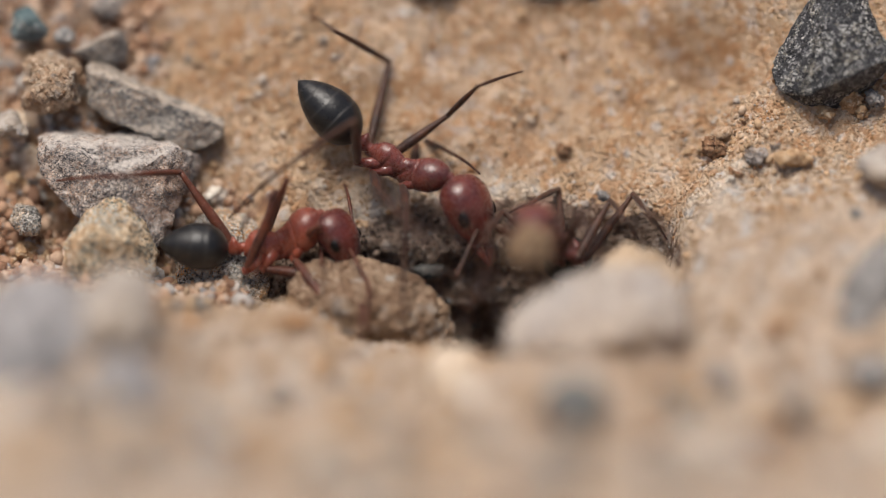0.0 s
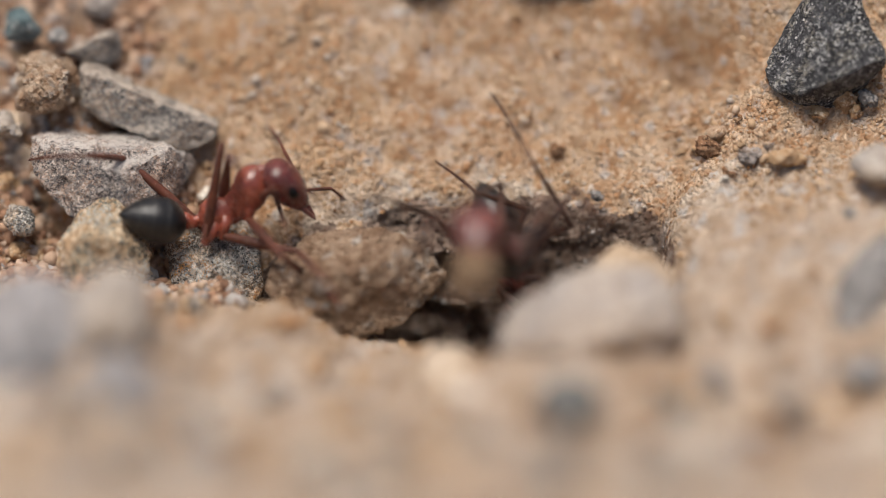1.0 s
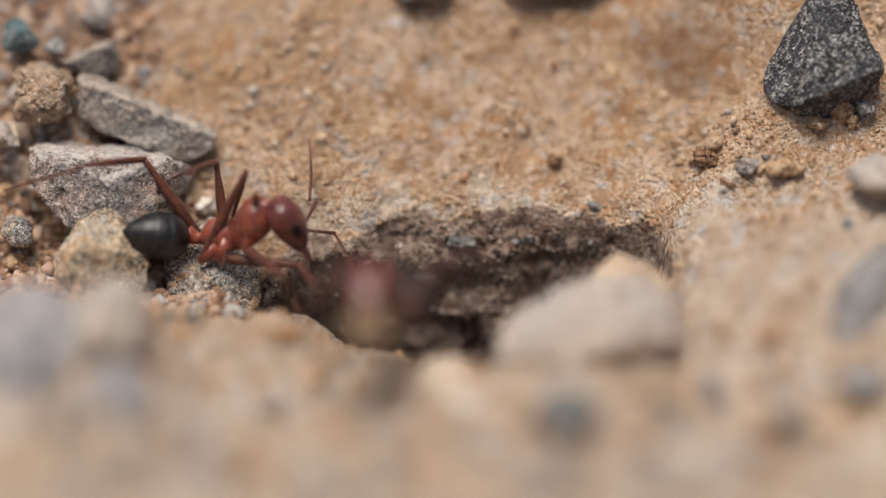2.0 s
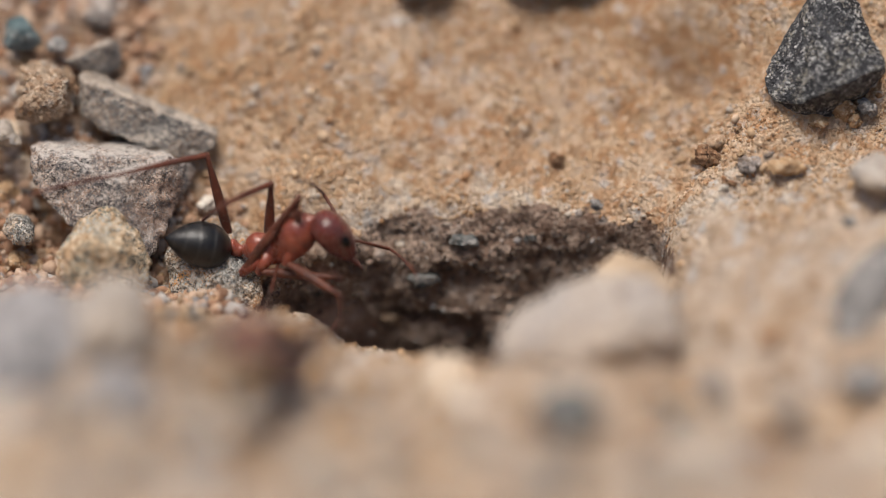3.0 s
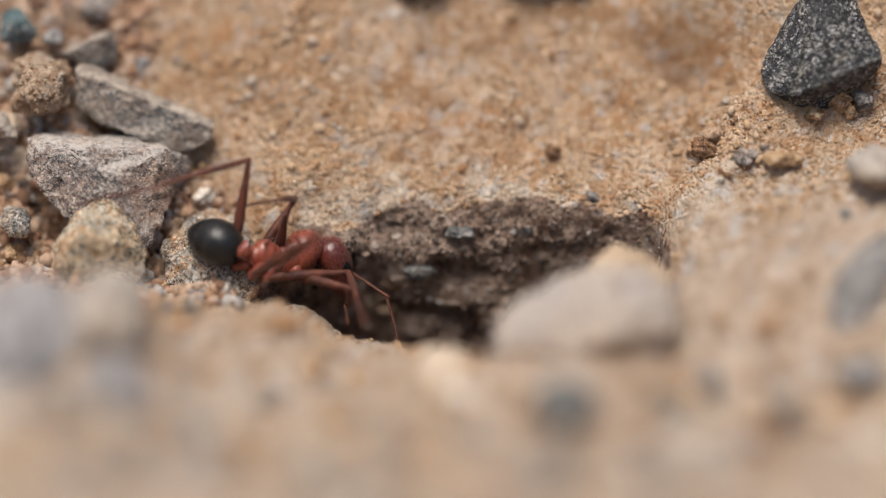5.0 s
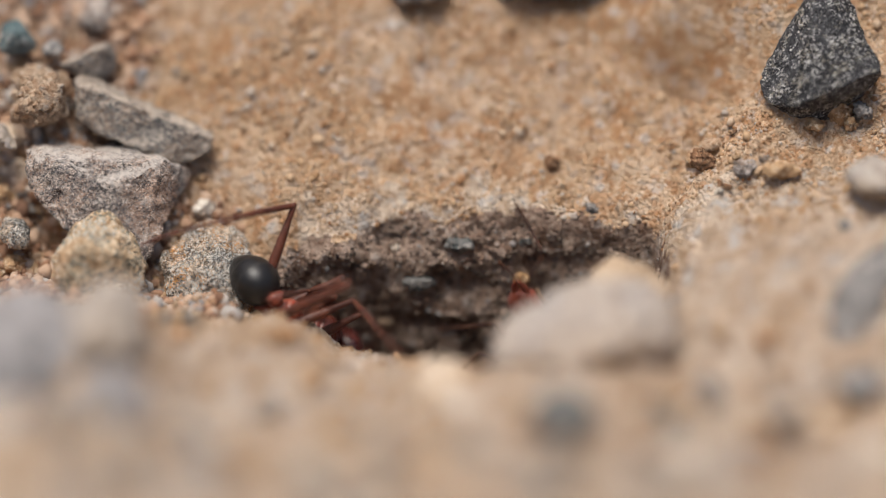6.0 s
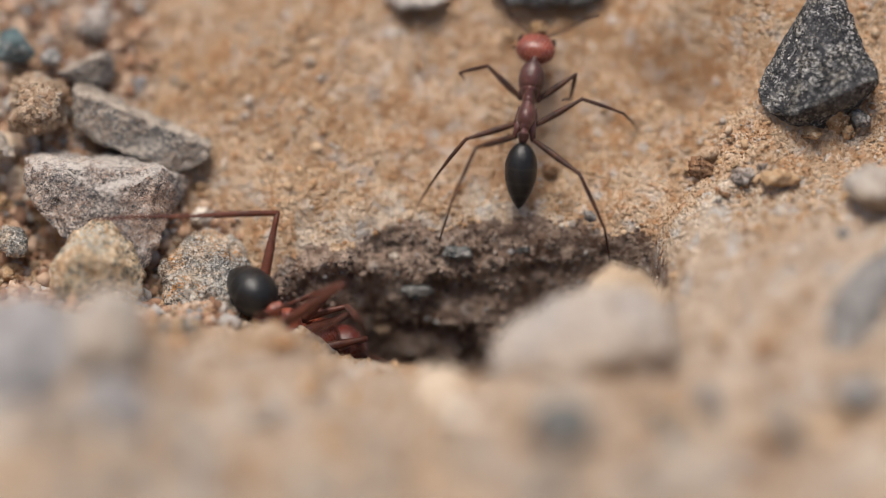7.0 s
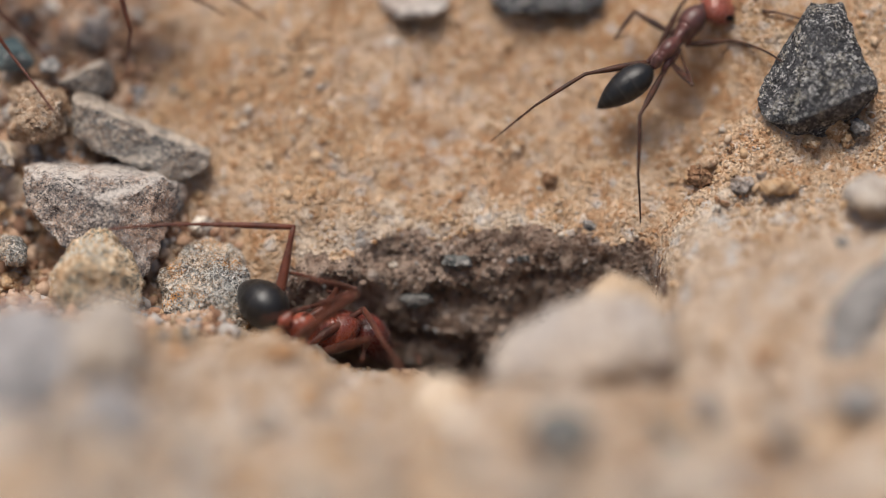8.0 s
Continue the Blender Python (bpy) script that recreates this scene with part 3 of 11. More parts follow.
stone("pale_stone", spot(15.04, -6.51, -16.77), ((-0.9, 0.0, 0.5), (-0.4, 0.7, 1.0), (0.6, 0.6, 1.0), (1.0, -0.1, 0.4), (0.3, -0.7, -1.0), (-0.7, -0.6, -1.0), (0.1, 0.0, -1.2)), M_PALE,
      "small pale stone half sunk in sand", 17, 0.40, 0.30, group="near stones")
stone("blue_stone", lying(18.79, -1.5), ((-2.1, -1.2, -0.7), (-1.6, 0.1, -0.1), (-0.2, 1.5, 0.9), (1.5, 2.7, 2.1), (2.2, 1.6, 1.6), (1.6, -0.2, 0.1), (-0.1, -1.9, -2.1), (-1.4, -2.5, -2.5), (-0.0, -0.2, -2.1), (0.1, 0.1, 3.1)), M_BLUE,
      "blue-grey stone lying on the sandy shoulder", 18, 0.40, 0.30)
stone("cream_clod", spot(-0.02, -5.49, -11.84), ((-1.4, -0.2, 0.3), (-0.8, 0.9, 2.2), (0.3, 1.2, 2.5), (1.2, 0.7, 1.5), (1.5, -0.5, -0.7), (0.2, -1.2, -2.5), (-1.1, -0.9, -1.7), (0.2, -0.1, -1.8)), M_CREAM,
      "cream lump of hard clay on the lip", 19, 0.50, 0.30, category="clod")
stone("edge_stone", spot(-19.53, 5.28, 1.02), ((-0.8, 0.4, 0.3), (0.1, 0.8, 0.5), (0.6, 0.1, 0.2), (0.9, -0.5, -0.3), (0.2, -0.6, -0.5), (-0.8, -0.4, -0.5), (-0.1, 0.1, -1.1), (-0.1, 0.1, 1.4)), M_PALE,
      "pale stone edge poking out of grit", 20, 0.15, 0.20)
stone("blue_pebble", spot(-18.83, 1.16, 0.10), ((-1.0, -0.1, 0.0), (-0.5, 0.8, 0.4), (0.4, 0.8, 0.4), (0.9, 0.1, -0.0), (0.6, -0.8, -0.5), (-0.4, -0.9, -0.5), (-0.0, -0.0, -1.1), (-0.0, 0.1, 1.3)), M_MIXED,
      "blue-grey pebble lying in reddish grit", 21, 0.30, 0.25, category="pebble")
stone("dark_stone", spot(-15.24, 10.79, 3.90), ((-1.0, -0.0, -0.0), (-0.6, 0.9, 0.2), (0.8, 0.9, 0.2), (1.0, -0.1, -0.0), (0.4, -1.0, -0.5), (-0.6, -0.8, -0.5), (0.0, -0.0, -1.2), (0.0, 0.2, 1.9)), M_GREY,
      "dim grey stone lying up the slope", 22, 0.40, 0.20)
stone("top_stone", spot(-1.07, 11.83, 3.60), ((-1.6, 0.2, -0.1), (-1.0, -0.5, -0.5), (-0.2, -0.7, -0.7), (0.9, -0.5, -0.6), (1.5, -0.1, -0.3), (1.8, 0.7, 0.5), (-1.3, 1.0, 0.6), (-0.0, -0.3, -1.2), (-0.0, 0.2, 2.3)), M_GREY,
      "grey stone with a rounded lower edge up the slope", 23, 0.40, 0.25)
# the black material stands in for the shadow on this stone
stone("top_stone", spot(4.68, 12.12, 3.81), ((-2.6, 0.2, -0.2), (-1.8, -0.5, -0.7), (-0.3, -0.8, -0.8), (1.5, -0.6, -0.7), (2.8, -0.2, -0.4), (2.8, 1.2, 0.6), (-2.3, 1.2, 0.6), (-0.0, -0.4, -1.3), (-0.0, -0.1, 2.9)), M_BLACK,
      "dark stone up the slope, its black tone standing for shade", 24, 0.40, 0.25)
stone("brown_pellet", lying(11.50, 4.36, 0.95), pebble_corners(RNG, 1.15, 1.10, 1.10, 40), M_BROWN,
      "round brown soil pellet on the sand", 40, 0.10, 0.22, category="pebble")
stone("blue_pebble", lying(13.40, 3.95, 0.1), pebble_corners(RNG, 1.35, 0.85, 0.90), M_GRIT_STONE,
      "small blue-grey pebble on the sand", 41, 0.10, 0.22, category="pebble")
stone("tan_clod", lying(15.03, 3.90, 0.3), pebble_corners(RNG, 1.75, 1.00, 1.38), M_TAN,
      "flat tan clod of sand", 42, 0.10, 0.22, category="clod")
stone("grey_pebble", lying(12.15, 4.98, -0.1), pebble_corners(RNG, 1.35, 0.80, 0.80), M_LUMP,
      "small grey pebble on the sand", 43, 0.10, 0.22, category="pebble")
stone("grey_pebble", lying(14.20, 4.47), pebble_corners(RNG, 0.50, 0.40, 0.45), M_GRIT_STONE,
      "small grey pebble on the sand", 44, 0.10, 0.22, category="pebble")
stone("tan_pebble", lying(16.40, 5.90, 0.3), pebble_corners(RNG, 1.00, 0.60, 0.80), M_TAN,
      "small tan pebble under the black stone", 45, 0.10, 0.22, category="pebble")
stone("tan_pebble", lying(17.70, 6.38, 0.3), pebble_corners(RNG, 1.10, 1.10, 1.10), M_TAN,
      "rough tan pebble against the black stone", 46, 0.10, 0.22, category="pebble")
stone("grey_pebble", lying(18.70, 6.62, 0.3), pebble_corners(RNG, 0.90, 0.75, 0.82), M_BLUE,
      "small grey pebble by the black stone", 47, 0.10, 0.22, category="pebble")
stone("tan_pebble", lying(18.10, 5.97, 0.3), pebble_corners(RNG, 0.65, 0.50, 0.57), M_TAN,
      "small tan pebble by the black stone", 48, 0.10, 0.22, category="pebble")
stone("white_pebble", lying(-10.55, 2.23, 0.3), pebble_corners(RNG, 1.05, 0.90, 0.97), M_WHITE,
      "small white pebble behind the stones", 49, 0.10, 0.22, category="pebble")
stone("brown_pellet", lying(5.03, 4.22), pebble_corners(RNG, 0.80, 0.65, 0.72), M_BROWN,
      "small brown soil pellet on the slope", 50, 0.10, 0.22, category="pebble")
stone("grey_pebble", lying(6.70, 2.20), pebble_corners(RNG, 0.60, 0.40, 0.50), M_BLUE,
      "tiny grey pebble at the rim", 51, 0.10, 0.22, category="pebble")
stone("white_pebble", lying(12.35, 2.98), pebble_corners(RNG, 0.55, 0.50, 0.53), M_WHITE,
      "tiny white pebble on sandy ground", 52, 0.10, 0.22, category="pebble")
stone("blue_pebble", lying(17.82, 1.40), pebble_corners(RNG, 0.65, 0.60, 0.62), M_BLUE,
      "tiny blue-grey pebble on the shoulder", 53, 0.10, 0.22, category="pebble")
stone("tan_pebble", spot(-17.73, 6.83, 0.20), pebble_corners(RNG, 1.25, 1.00, 1.12), M_TAN_CLOD,
      "tan pebble stuck on the lump", 54, 0.10, 0.22, category="pebble")
stone("white_pebble", lying(-19.23, 3.77), pebble_corners(RNG, 0.65, 0.50, 0.57), M_WHITE,
      "tiny white pebble on sandy ground", 55, 0.10, 0.22, category="pebble")
stone("pale_stone", lying(19.35, 3.55, 0.3), pebble_corners(RNG, 3.00, 2.10, 2.20), M_PALE,
      "pale stone in the sandy shoulder", 56, 0.10, 0.22, category="pebble")
stone("cream_clod", lying(-19.25, 5.33), pebble_corners(RNG, 1.55, 1.50, 1.52), M_CREAM,
      "cream crumbly clod lying in reddish grit", 57, 0.10, 0.22, category="clod")
stone("cream_clod", lying(-18.60, 3.77), pebble_corners(RNG, 1.35, 1.00, 1.18), M_CREAM,
      "small cream clod lying in reddish grit", 58, 0.10, 0.22, category="clod")
stone("tan_pebble", lying(-19.40, 2.77), pebble_corners(RNG, 1.10, 1.00, 1.05), M_TAN,
      "tan pebble lying in reddish grit", 59, 0.10, 0.22, category="pebble")
stone("cream_clod", lying(-17.80, 4.33), pebble_corners(RNG, 0.85, 0.70, 0.78), M_CREAM,
      "small cream clod lying in reddish grit", 60, 0.10, 0.22, category="clod")
stone("tan_pebble", lying(-18.85, -0.35), pebble_corners(RNG, 1.25, 1.00, 1.12), M_TAN,
      "tan pebble lying in reddish grit", 61, 0.10, 0.22, category="pebble")
stone("grey_pebble", lying(-9.97, 0.90), pebble_corners(RNG, 1.10, 1.25, 1.18), M_MIXED,
      "speckled grey pebble behind the stone", 62, 0.10, 0.22, category="pebble")
stone("pink_pebble", lying(-18.85, 8.53), pebble_corners(RNG, 1.25, 0.75, 1.00), M_TAN,
      "pinkish tan pebble in the grit", 63, 0.10, 0.22, category="pebble")
stone("grey_pebble", lying(-18.32, 2.22), pebble_corners(RNG, 0.90, 0.74, 0.82, 11), M_BLUE, "small grey pebble lying in reddish grit", 149, 0.05, 0.16, category="pebble", group="gravel by the stones")
stone("grey_pebble", lying(-16.96, 4.90), pebble_corners(RNG, 0.83, 0.68, 0.76, 11), M_BLUE, "small grey pebble lying in reddish grit", 150, 0.05, 0.16, category="pebble", group="gravel by the stones")
stone("rusty_pebble", lying(-17.17, 5.59), pebble_corners(RNG, 0.53, 0.36, 0.45, 11), M_BROWN, "small rusty pebble lying in reddish grit", 151, 0.05, 0.16, category="pebble", group="gravel by the stones")
stone("tan_pebble", lying(-16.84, 1.68), pebble_corners(RNG, 0.71, 0.56, 0.63, 11), M_TAN, "small tan pebble lying in reddish grit", 152, 0.05, 0.16, category="pebble", group="gravel by the stones")
stone("grey_pebble", lying(-17.64, 1.81), pebble_corners(RNG, 0.44, 0.29, 0.37, 11), M_BLUE, "small grey pebble lying in reddish grit", 153, 0.05, 0.16, category="pebble", group="gravel by the stones")
stone("rusty_pebble", lying(-19.64, 6.02), pebble_corners(RNG, 0.88, 0.75, 0.82, 11), M_BROWN, "small rusty pebble lying in reddish grit", 154, 0.05, 0.16, category="pebble", group="gravel by the stones")
stone("white_pebble", lying(-18.28, 3.08), pebble_corners(RNG, 0.86, 0.71, 0.78, 11), M_WHITE, "small white pebble lying in reddish grit", 155, 0.05, 0.16, category="pebble", group="gravel by the stones")
stone("tan_pebble", lying(-18.86, 6.24), pebble_corners(RNG, 0.40, 0.35, 0.38, 11), M_TAN, "small tan pebble lying in reddish grit", 156, 0.05, 0.16, category="pebble", group="gravel by the stones")
stone("pale_pebble", lying(-16.48, -0.94), pebble_corners(RNG, 0.85, 0.77, 0.81, 11), M_PALE, "small pale pebble lying in reddish grit", 157, 0.05, 0.16, category="pebble", group="gravel by the stones")
stone("tan_pebble", lying(-17.29, 2.56), pebble_corners(RNG, 0.37, 0.31, 0.34, 11), M_TAN, "small tan pebble lying in reddish grit", 158, 0.05, 0.16, category="pebble", group="gravel by the stones")
stone("rusty_pebble", lying(-18.50, 0.14), pebble_corners(RNG, 0.58, 0.57, 0.58, 11), M_BROWN, "small rusty pebble lying in reddish grit", 159, 0.05, 0.16, category="pebble", group="gravel by the stones")
stone("tan_pebble", lying(-17.54, 4.73), pebble_corners(RNG, 0.91, 0.61, 0.76, 11), M_TAN, "small tan pebble lying in reddish grit", 160, 0.05, 0.16, category="pebble", group="gravel by the stones")
stone("rusty_pebble", lying(-16.54, 3.39), pebble_corners(RNG, 0.39, 0.34, 0.37, 11), M_BROWN, "small rusty pebble lying in reddish grit", 161, 0.05, 0.16, category="pebble", group="gravel by the stones")
stone("tan_pebble", lying(-17.57, 3.83), pebble_corners(RNG, 0.54, 0.35, 0.44, 11), M_TAN, "small tan pebble lying in reddish grit", 162, 0.05, 0.16, category="pebble", group="gravel by the stones")
stone("tan_pebble", lying(-17.29, 5.42), pebble_corners(RNG, 0.50, 0.34, 0.42, 11), M_TAN, "small tan pebble lying in reddish grit", 163, 0.05, 0.16, category="pebble", group="gravel by the stones")
stone("grey_pebble", lying(-18.28, 2.75), pebble_corners(RNG, 0.76, 0.54, 0.65, 11), M_BLUE, "small grey pebble lying in reddish grit", 164, 0.05, 0.16, category="pebble", group="gravel by the stones")
stone("tan_pebble", lying(-19.21, 0.97), pebble_corners(RNG, 0.43, 0.38, 0.40, 11), M_TAN, "small tan pebble lying in reddish grit", 165, 0.05, 0.16, category="pebble", group="gravel by the stones")
stone("rusty_pebble", lying(-18.52, -0.90), pebble_corners(RNG, 0.35, 0.33, 0.34, 11), M_BROWN, "small rusty pebble lying in reddish grit", 166, 0.05, 0.16, category="pebble", group="gravel by the stones")
stone("rusty_pebble", lying(-17.85, -0.96), pebble_corners(RNG, 0.36, 0.26, 0.31, 11), M_BROWN, "small rusty pebble lying in reddish grit", 167, 0.05, 0.16, category="pebble", group="gravel by the stones")
stone("tan_pebble", lying(-17.82, 2.09), pebble_corners(RNG, 0.38, 0.26, 0.32, 11), M_TAN, "small tan pebble lying in reddish grit", 168, 0.05, 0.16, category="pebble", group="gravel by the stones")
stone("tan_pebble", lying(-18.98, 0.67), pebble_corners(RNG, 0.55, 0.41, 0.48, 11), M_TAN, "small tan pebble lying in reddish grit", 169, 0.05, 0.16, category="pebble", group="gravel by the stones")
stone("pale_pebble", lying(-19.60, 4.76), pebble_corners(RNG, 0.73, 0.48, 0.61, 11), M_PALE, "small pale pebble lying in reddish grit", 170, 0.05, 0.16, category="pebble", group="gravel by the stones")
stone("grey_pebble", lying(-18.60, 2.99), pebble_corners(RNG, 0.93, 0.76, 0.84, 11), M_BLUE, "small grey pebble lying in reddish grit", 171, 0.05, 0.16, category="pebble", group="gravel by the stones")
stone("brown_pebble", lying(-19.39, 3.48), pebble_corners(RNG, 0.73, 0.55, 0.64, 11), M_LUMP, "small brown pebble lying in reddish grit", 172, 0.05, 0.16, category="pebble", group="gravel by the stones")
stone("grey_pebble", lying(-17.09, 4.47), pebble_corners(RNG, 0.46, 0.42, 0.44, 11), M_BLUE, "small grey pebble lying in reddish grit", 173, 0.05, 0.16, category="pebble", group="gravel by the stones")
stone("tan_pebble", lying(-19.19, -0.61), pebble_corners(RNG, 0.88, 0.76, 0.82, 11), M_TAN, "small tan pebble lying in reddish grit", 174, 0.05, 0.16, category="pebble", group="gravel by the stones")
stone("white_pebble", lying(-19.69, 5.48), pebble_corners(RNG, 0.66, 0.49, 0.57, 11), M_WHITE, "small white pebble lying in reddish grit", 175, 0.05, 0.16, category="pebble", group="gravel by the stones")
stone("pale_pebble", lying(-17.47, 4.41), pebble_corners(RNG, 0.84, 0.72, 0.78, 11), M_PALE, "small pale pebble lying in reddish grit", 176, 0.05, 0.16, category="pebble", group="gravel by the stones")
stone("tan_pebble", lying(-18.09, -0.46), pebble_corners(RNG, 0.94, 0.65, 0.79, 11), M_TAN, "small tan pebble lying in reddish grit", 177, 0.05, 0.16, category="pebble", group="gravel by the stones")
stone("brown_pebble", lying(-17.96, 0.10), pebble_corners(RNG, 0.72, 0.54, 0.63, 11), M_LUMP, "small brown pebble lying in reddish grit", 178, 0.05, 0.16, category="pebble", group="gravel by the stones")
stone("tan_pebble", lying(-12.61, 8.84), pebble_corners(RNG, 0.41, 0.31, 0.36, 11), M_TAN, "small tan pebble lying in reddish grit", 179, 0.05, 0.16, category="pebble", group="gravel by the stones")
stone("pale_pebble", lying(-15.47, 8.58), pebble_corners(RNG, 0.48, 0.33, 0.41, 11), M_PALE, "small pale pebble lying in reddish grit", 180, 0.05, 0.16, category="pebble", group="gravel by the stones")
stone("brown_pebble", lying(-15.66, 8.51), pebble_corners(RNG, 0.38, 0.35, 0.36, 11), M_LUMP, "small brown pebble lying in reddish grit", 181, 0.05, 0.16, category="pebble", group="gravel by the stones")
stone("pale_pebble", lying(-13.40, 8.09), pebble_corners(RNG, 0.44, 0.34, 0.39, 11), M_PALE, "small pale pebble lying in reddish grit", 182, 0.05, 0.16, category="pebble", group="gravel by the stones")
stone("pale_pebble", lying(-11.54, 8.88), pebble_corners(RNG, 0.50, 0.41, 0.46, 11), M_PALE, "small pale pebble lying in reddish grit", 183, 0.05, 0.16, category="pebble", group="gravel by the stones")
stone("tan_pebble", lying(-14.76, 8.03), pebble_corners(RNG, 0.28, 0.24, 0.26, 11), M_TAN, "small tan pebble lying in reddish grit", 184, 0.05, 0.16, category="pebble", group="gravel by the stones")
stone("pale_pebble", lying(-11.85, 8.26), pebble_corners(RNG, 0.53, 0.49, 0.51, 11), M_PALE, "small pale pebble lying in reddish grit", 185, 0.05, 0.16, category="pebble", group="gravel by the stones")
stone("tan_pebble", lying(-14.59, 8.30), pebble_corners(RNG, 0.61, 0.58, 0.60, 11), M_TAN, "small tan pebble lying in reddish grit", 186, 0.05, 0.16, category="pebble", group="gravel by the stones")
stone("tan_pebble", lying(-11.63, 8.87), pebble_corners(RNG, 0.45, 0.29, 0.37, 11), M_TAN, "small tan pebble lying in reddish grit", 187, 0.05, 0.16, category="pebble", group="gravel by the stones")
stone("tan_pebble", lying(-14.45, 8.89), pebble_corners(RNG, 0.28, 0.19, 0.23, 11), M_TAN, "small tan pebble lying in reddish grit", 188, 0.05, 0.16, category="pebble", group="gravel by the stones")
stone("tan_pebble", lying(-11.38, 8.13), pebble_corners(RNG, 0.54, 0.43, 0.48, 11), M_TAN, "small tan pebble lying in reddish grit", 189, 0.05, 0.16, category="pebble", group="gravel by the stones")
stone("tan_pebble", lying(-14.15, 8.17), pebble_corners(RNG, 0.28, 0.26, 0.27, 11), M_TAN, "small tan pebble lying in reddish grit", 190, 0.05, 0.16, category="pebble", group="gravel by the stones")
stone("tan_pebble", lying(-14.80, 8.82), pebble_corners(RNG, 0.26, 0.26, 0.26, 11), M_TAN, "small tan pebble lying in reddish grit", 191, 0.05, 0.16, category="pebble", group="gravel by the stones")
stone("tan_pebble", lying(-13.86, 8.36), pebble_corners(RNG, 0.62, 0.46, 0.54, 11), M_TAN, "small tan pebble lying in reddish grit", 192, 0.05, 0.16, category="pebble", group="gravel by the stones")
stone("rusty_pebble", lying(12.95, 5.57), pebble_corners(RNG, 0.45, 0.30, 0.37, 11), M_BROWN, "small rusty pebble on loose sand", 215, 0.05, 0.16, category="pebble", group="gravel on the slope")
stone("tan_pebble", lying(10.35, 4.12), pebble_corners(RNG, 0.41, 0.40, 0.41, 11), M_TAN, "small tan pebble on loose sand", 216, 0.05, 0.16, category="pebble", group="gravel on the slope")
stone("tan_pebble", lying(11.00, 4.16), pebble_corners(RNG, 0.42, 0.40, 0.41, 11), M_TAN, "small tan pebble on loose sand", 217, 0.05, 0.16, category="pebble", group="gravel on the slope")
stone("rusty_pebble", lying(12.68, 3.12), pebble_corners(RNG, 0.38, 0.34, 0.36, 11), M_BROWN, "small rusty pebble on loose sand", 218, 0.05, 0.16, category="pebble", group="gravel on the slope")
stone("tan_pebble", lying(11.42, 4.14), pebble_corners(RNG, 0.30, 0.28, 0.29, 11), M_TAN, "small tan pebble on loose sand", 219, 0.05, 0.16, category="pebble", group="gravel on the slope")
stone("tan_pebble", lying(11.10, 4.17), pebble_corners(RNG, 0.47, 0.35, 0.41, 11), M_TAN, "small tan pebble on loose sand", 220, 0.05, 0.16, category="pebble", group="gravel on the slope")
stone("rusty_pebble", lying(12.34, 3.22), pebble_corners(RNG, 0.47, 0.34, 0.41, 11), M_BROWN, "small rusty pebble on loose sand", 221, 0.05, 0.16, category="pebble", group="gravel on the slope")
stone("tan_pebble", lying(10.96, 4.08), pebble_corners(RNG, 0.30, 0.25, 0.27, 11), M_TAN, "small tan pebble on loose sand", 222, 0.05, 0.16, category="pebble", group="gravel on the slope")
stone("tan_pebble", lying(13.23, 4.20), pebble_corners(RNG, 0.39, 0.26, 0.32, 11), M_TAN, "small tan pebble on loose sand", 223, 0.05, 0.16, category="pebble", group="gravel on the slope")
stone("tan_pebble", lying(13.12, 4.50), pebble_corners(RNG, 0.45, 0.38, 0.41, 11), M_TAN, "small tan pebble on loose sand", 224, 0.05, 0.16, category="pebble", group="gravel on the slope")
stone("pale_pebble", lying(-15.51, -6.50), pebble_corners(RNG, 3.00, 2.43, 2.71, 11), M_PALE, "pale pebble sunk in the near sand", 225, 0.05, 0.16, category="pebble", group="pebbles on the near ground")
stone("pale_pebble", lying(-8.74, -8.14), pebble_corners(RNG, 1.49, 1.19, 1.34, 11), M_PALE, "pale pebble sunk in the near sand", 226, 0.05, 0.16, category="pebble", group="pebbles on the near ground")
stone("tan_pebble", lying(-9.08, -9.37), pebble_corners(RNG, 3.08, 2.04, 2.56, 11), M_TAN, "tan pebble sunk in the near sand", 227, 0.05, 0.16, category="pebble", group="pebbles on the near ground")
stone("lilac_pebble", lying(-10.35, -9.29), pebble_corners(RNG, 1.85, 1.44, 1.64, 11), M_LILAC, "lilac pebble sunk in the near sand", 228, 0.05, 0.16, category="pebble", group="pebbles on the near ground")
stone("pale_pebble", lying(4.91, -9.46), pebble_corners(RNG, 2.57, 2.46, 2.51, 11), M_PALE, "pale pebble sunk in the near sand", 229, 0.05, 0.16, category="pebble", group="pebbles on the near ground")
stone("tan_pebble", lying(-4.63, -7.82), pebble_corners(RNG, 2.24, 1.58, 1.91, 11), M_TAN, "tan pebble sunk in the near sand", 230, 0.05, 0.16, category="pebble", group="pebbles on the near ground")
stone("lilac_pebble", lying(14.16, -8.47), pebble_corners(RNG, 1.66, 1.20, 1.43, 11), M_LILAC, "lilac pebble sunk in the near sand", 231, 0.05, 0.16, category="pebble", group="pebbles on the near ground")
stone("grey_pebble", lying(4.45, -10.21), pebble_corners(RNG, 1.69, 1.53, 1.61, 11), M_BLUE, "grey pebble sunk in the near sand", 232, 0.05, 0.16, category="pebble", group="pebbles on the near ground")
stone("tan_pebble", lying(15.65, -7.30), pebble_corners(RNG, 1.84, 1.79, 1.82, 11), M_TAN, "tan pebble sunk in the near sand", 233, 0.05, 0.16, category="pebble", group="pebbles on the near ground")
stone("tan_pebble", lying(10.87, -6.65), pebble_corners(RNG, 1.43, 1.38, 1.40, 11), M_TAN, "tan pebble sunk in the near sand", 234, 0.05, 0.16, category="pebble", group="pebbles on the near ground")
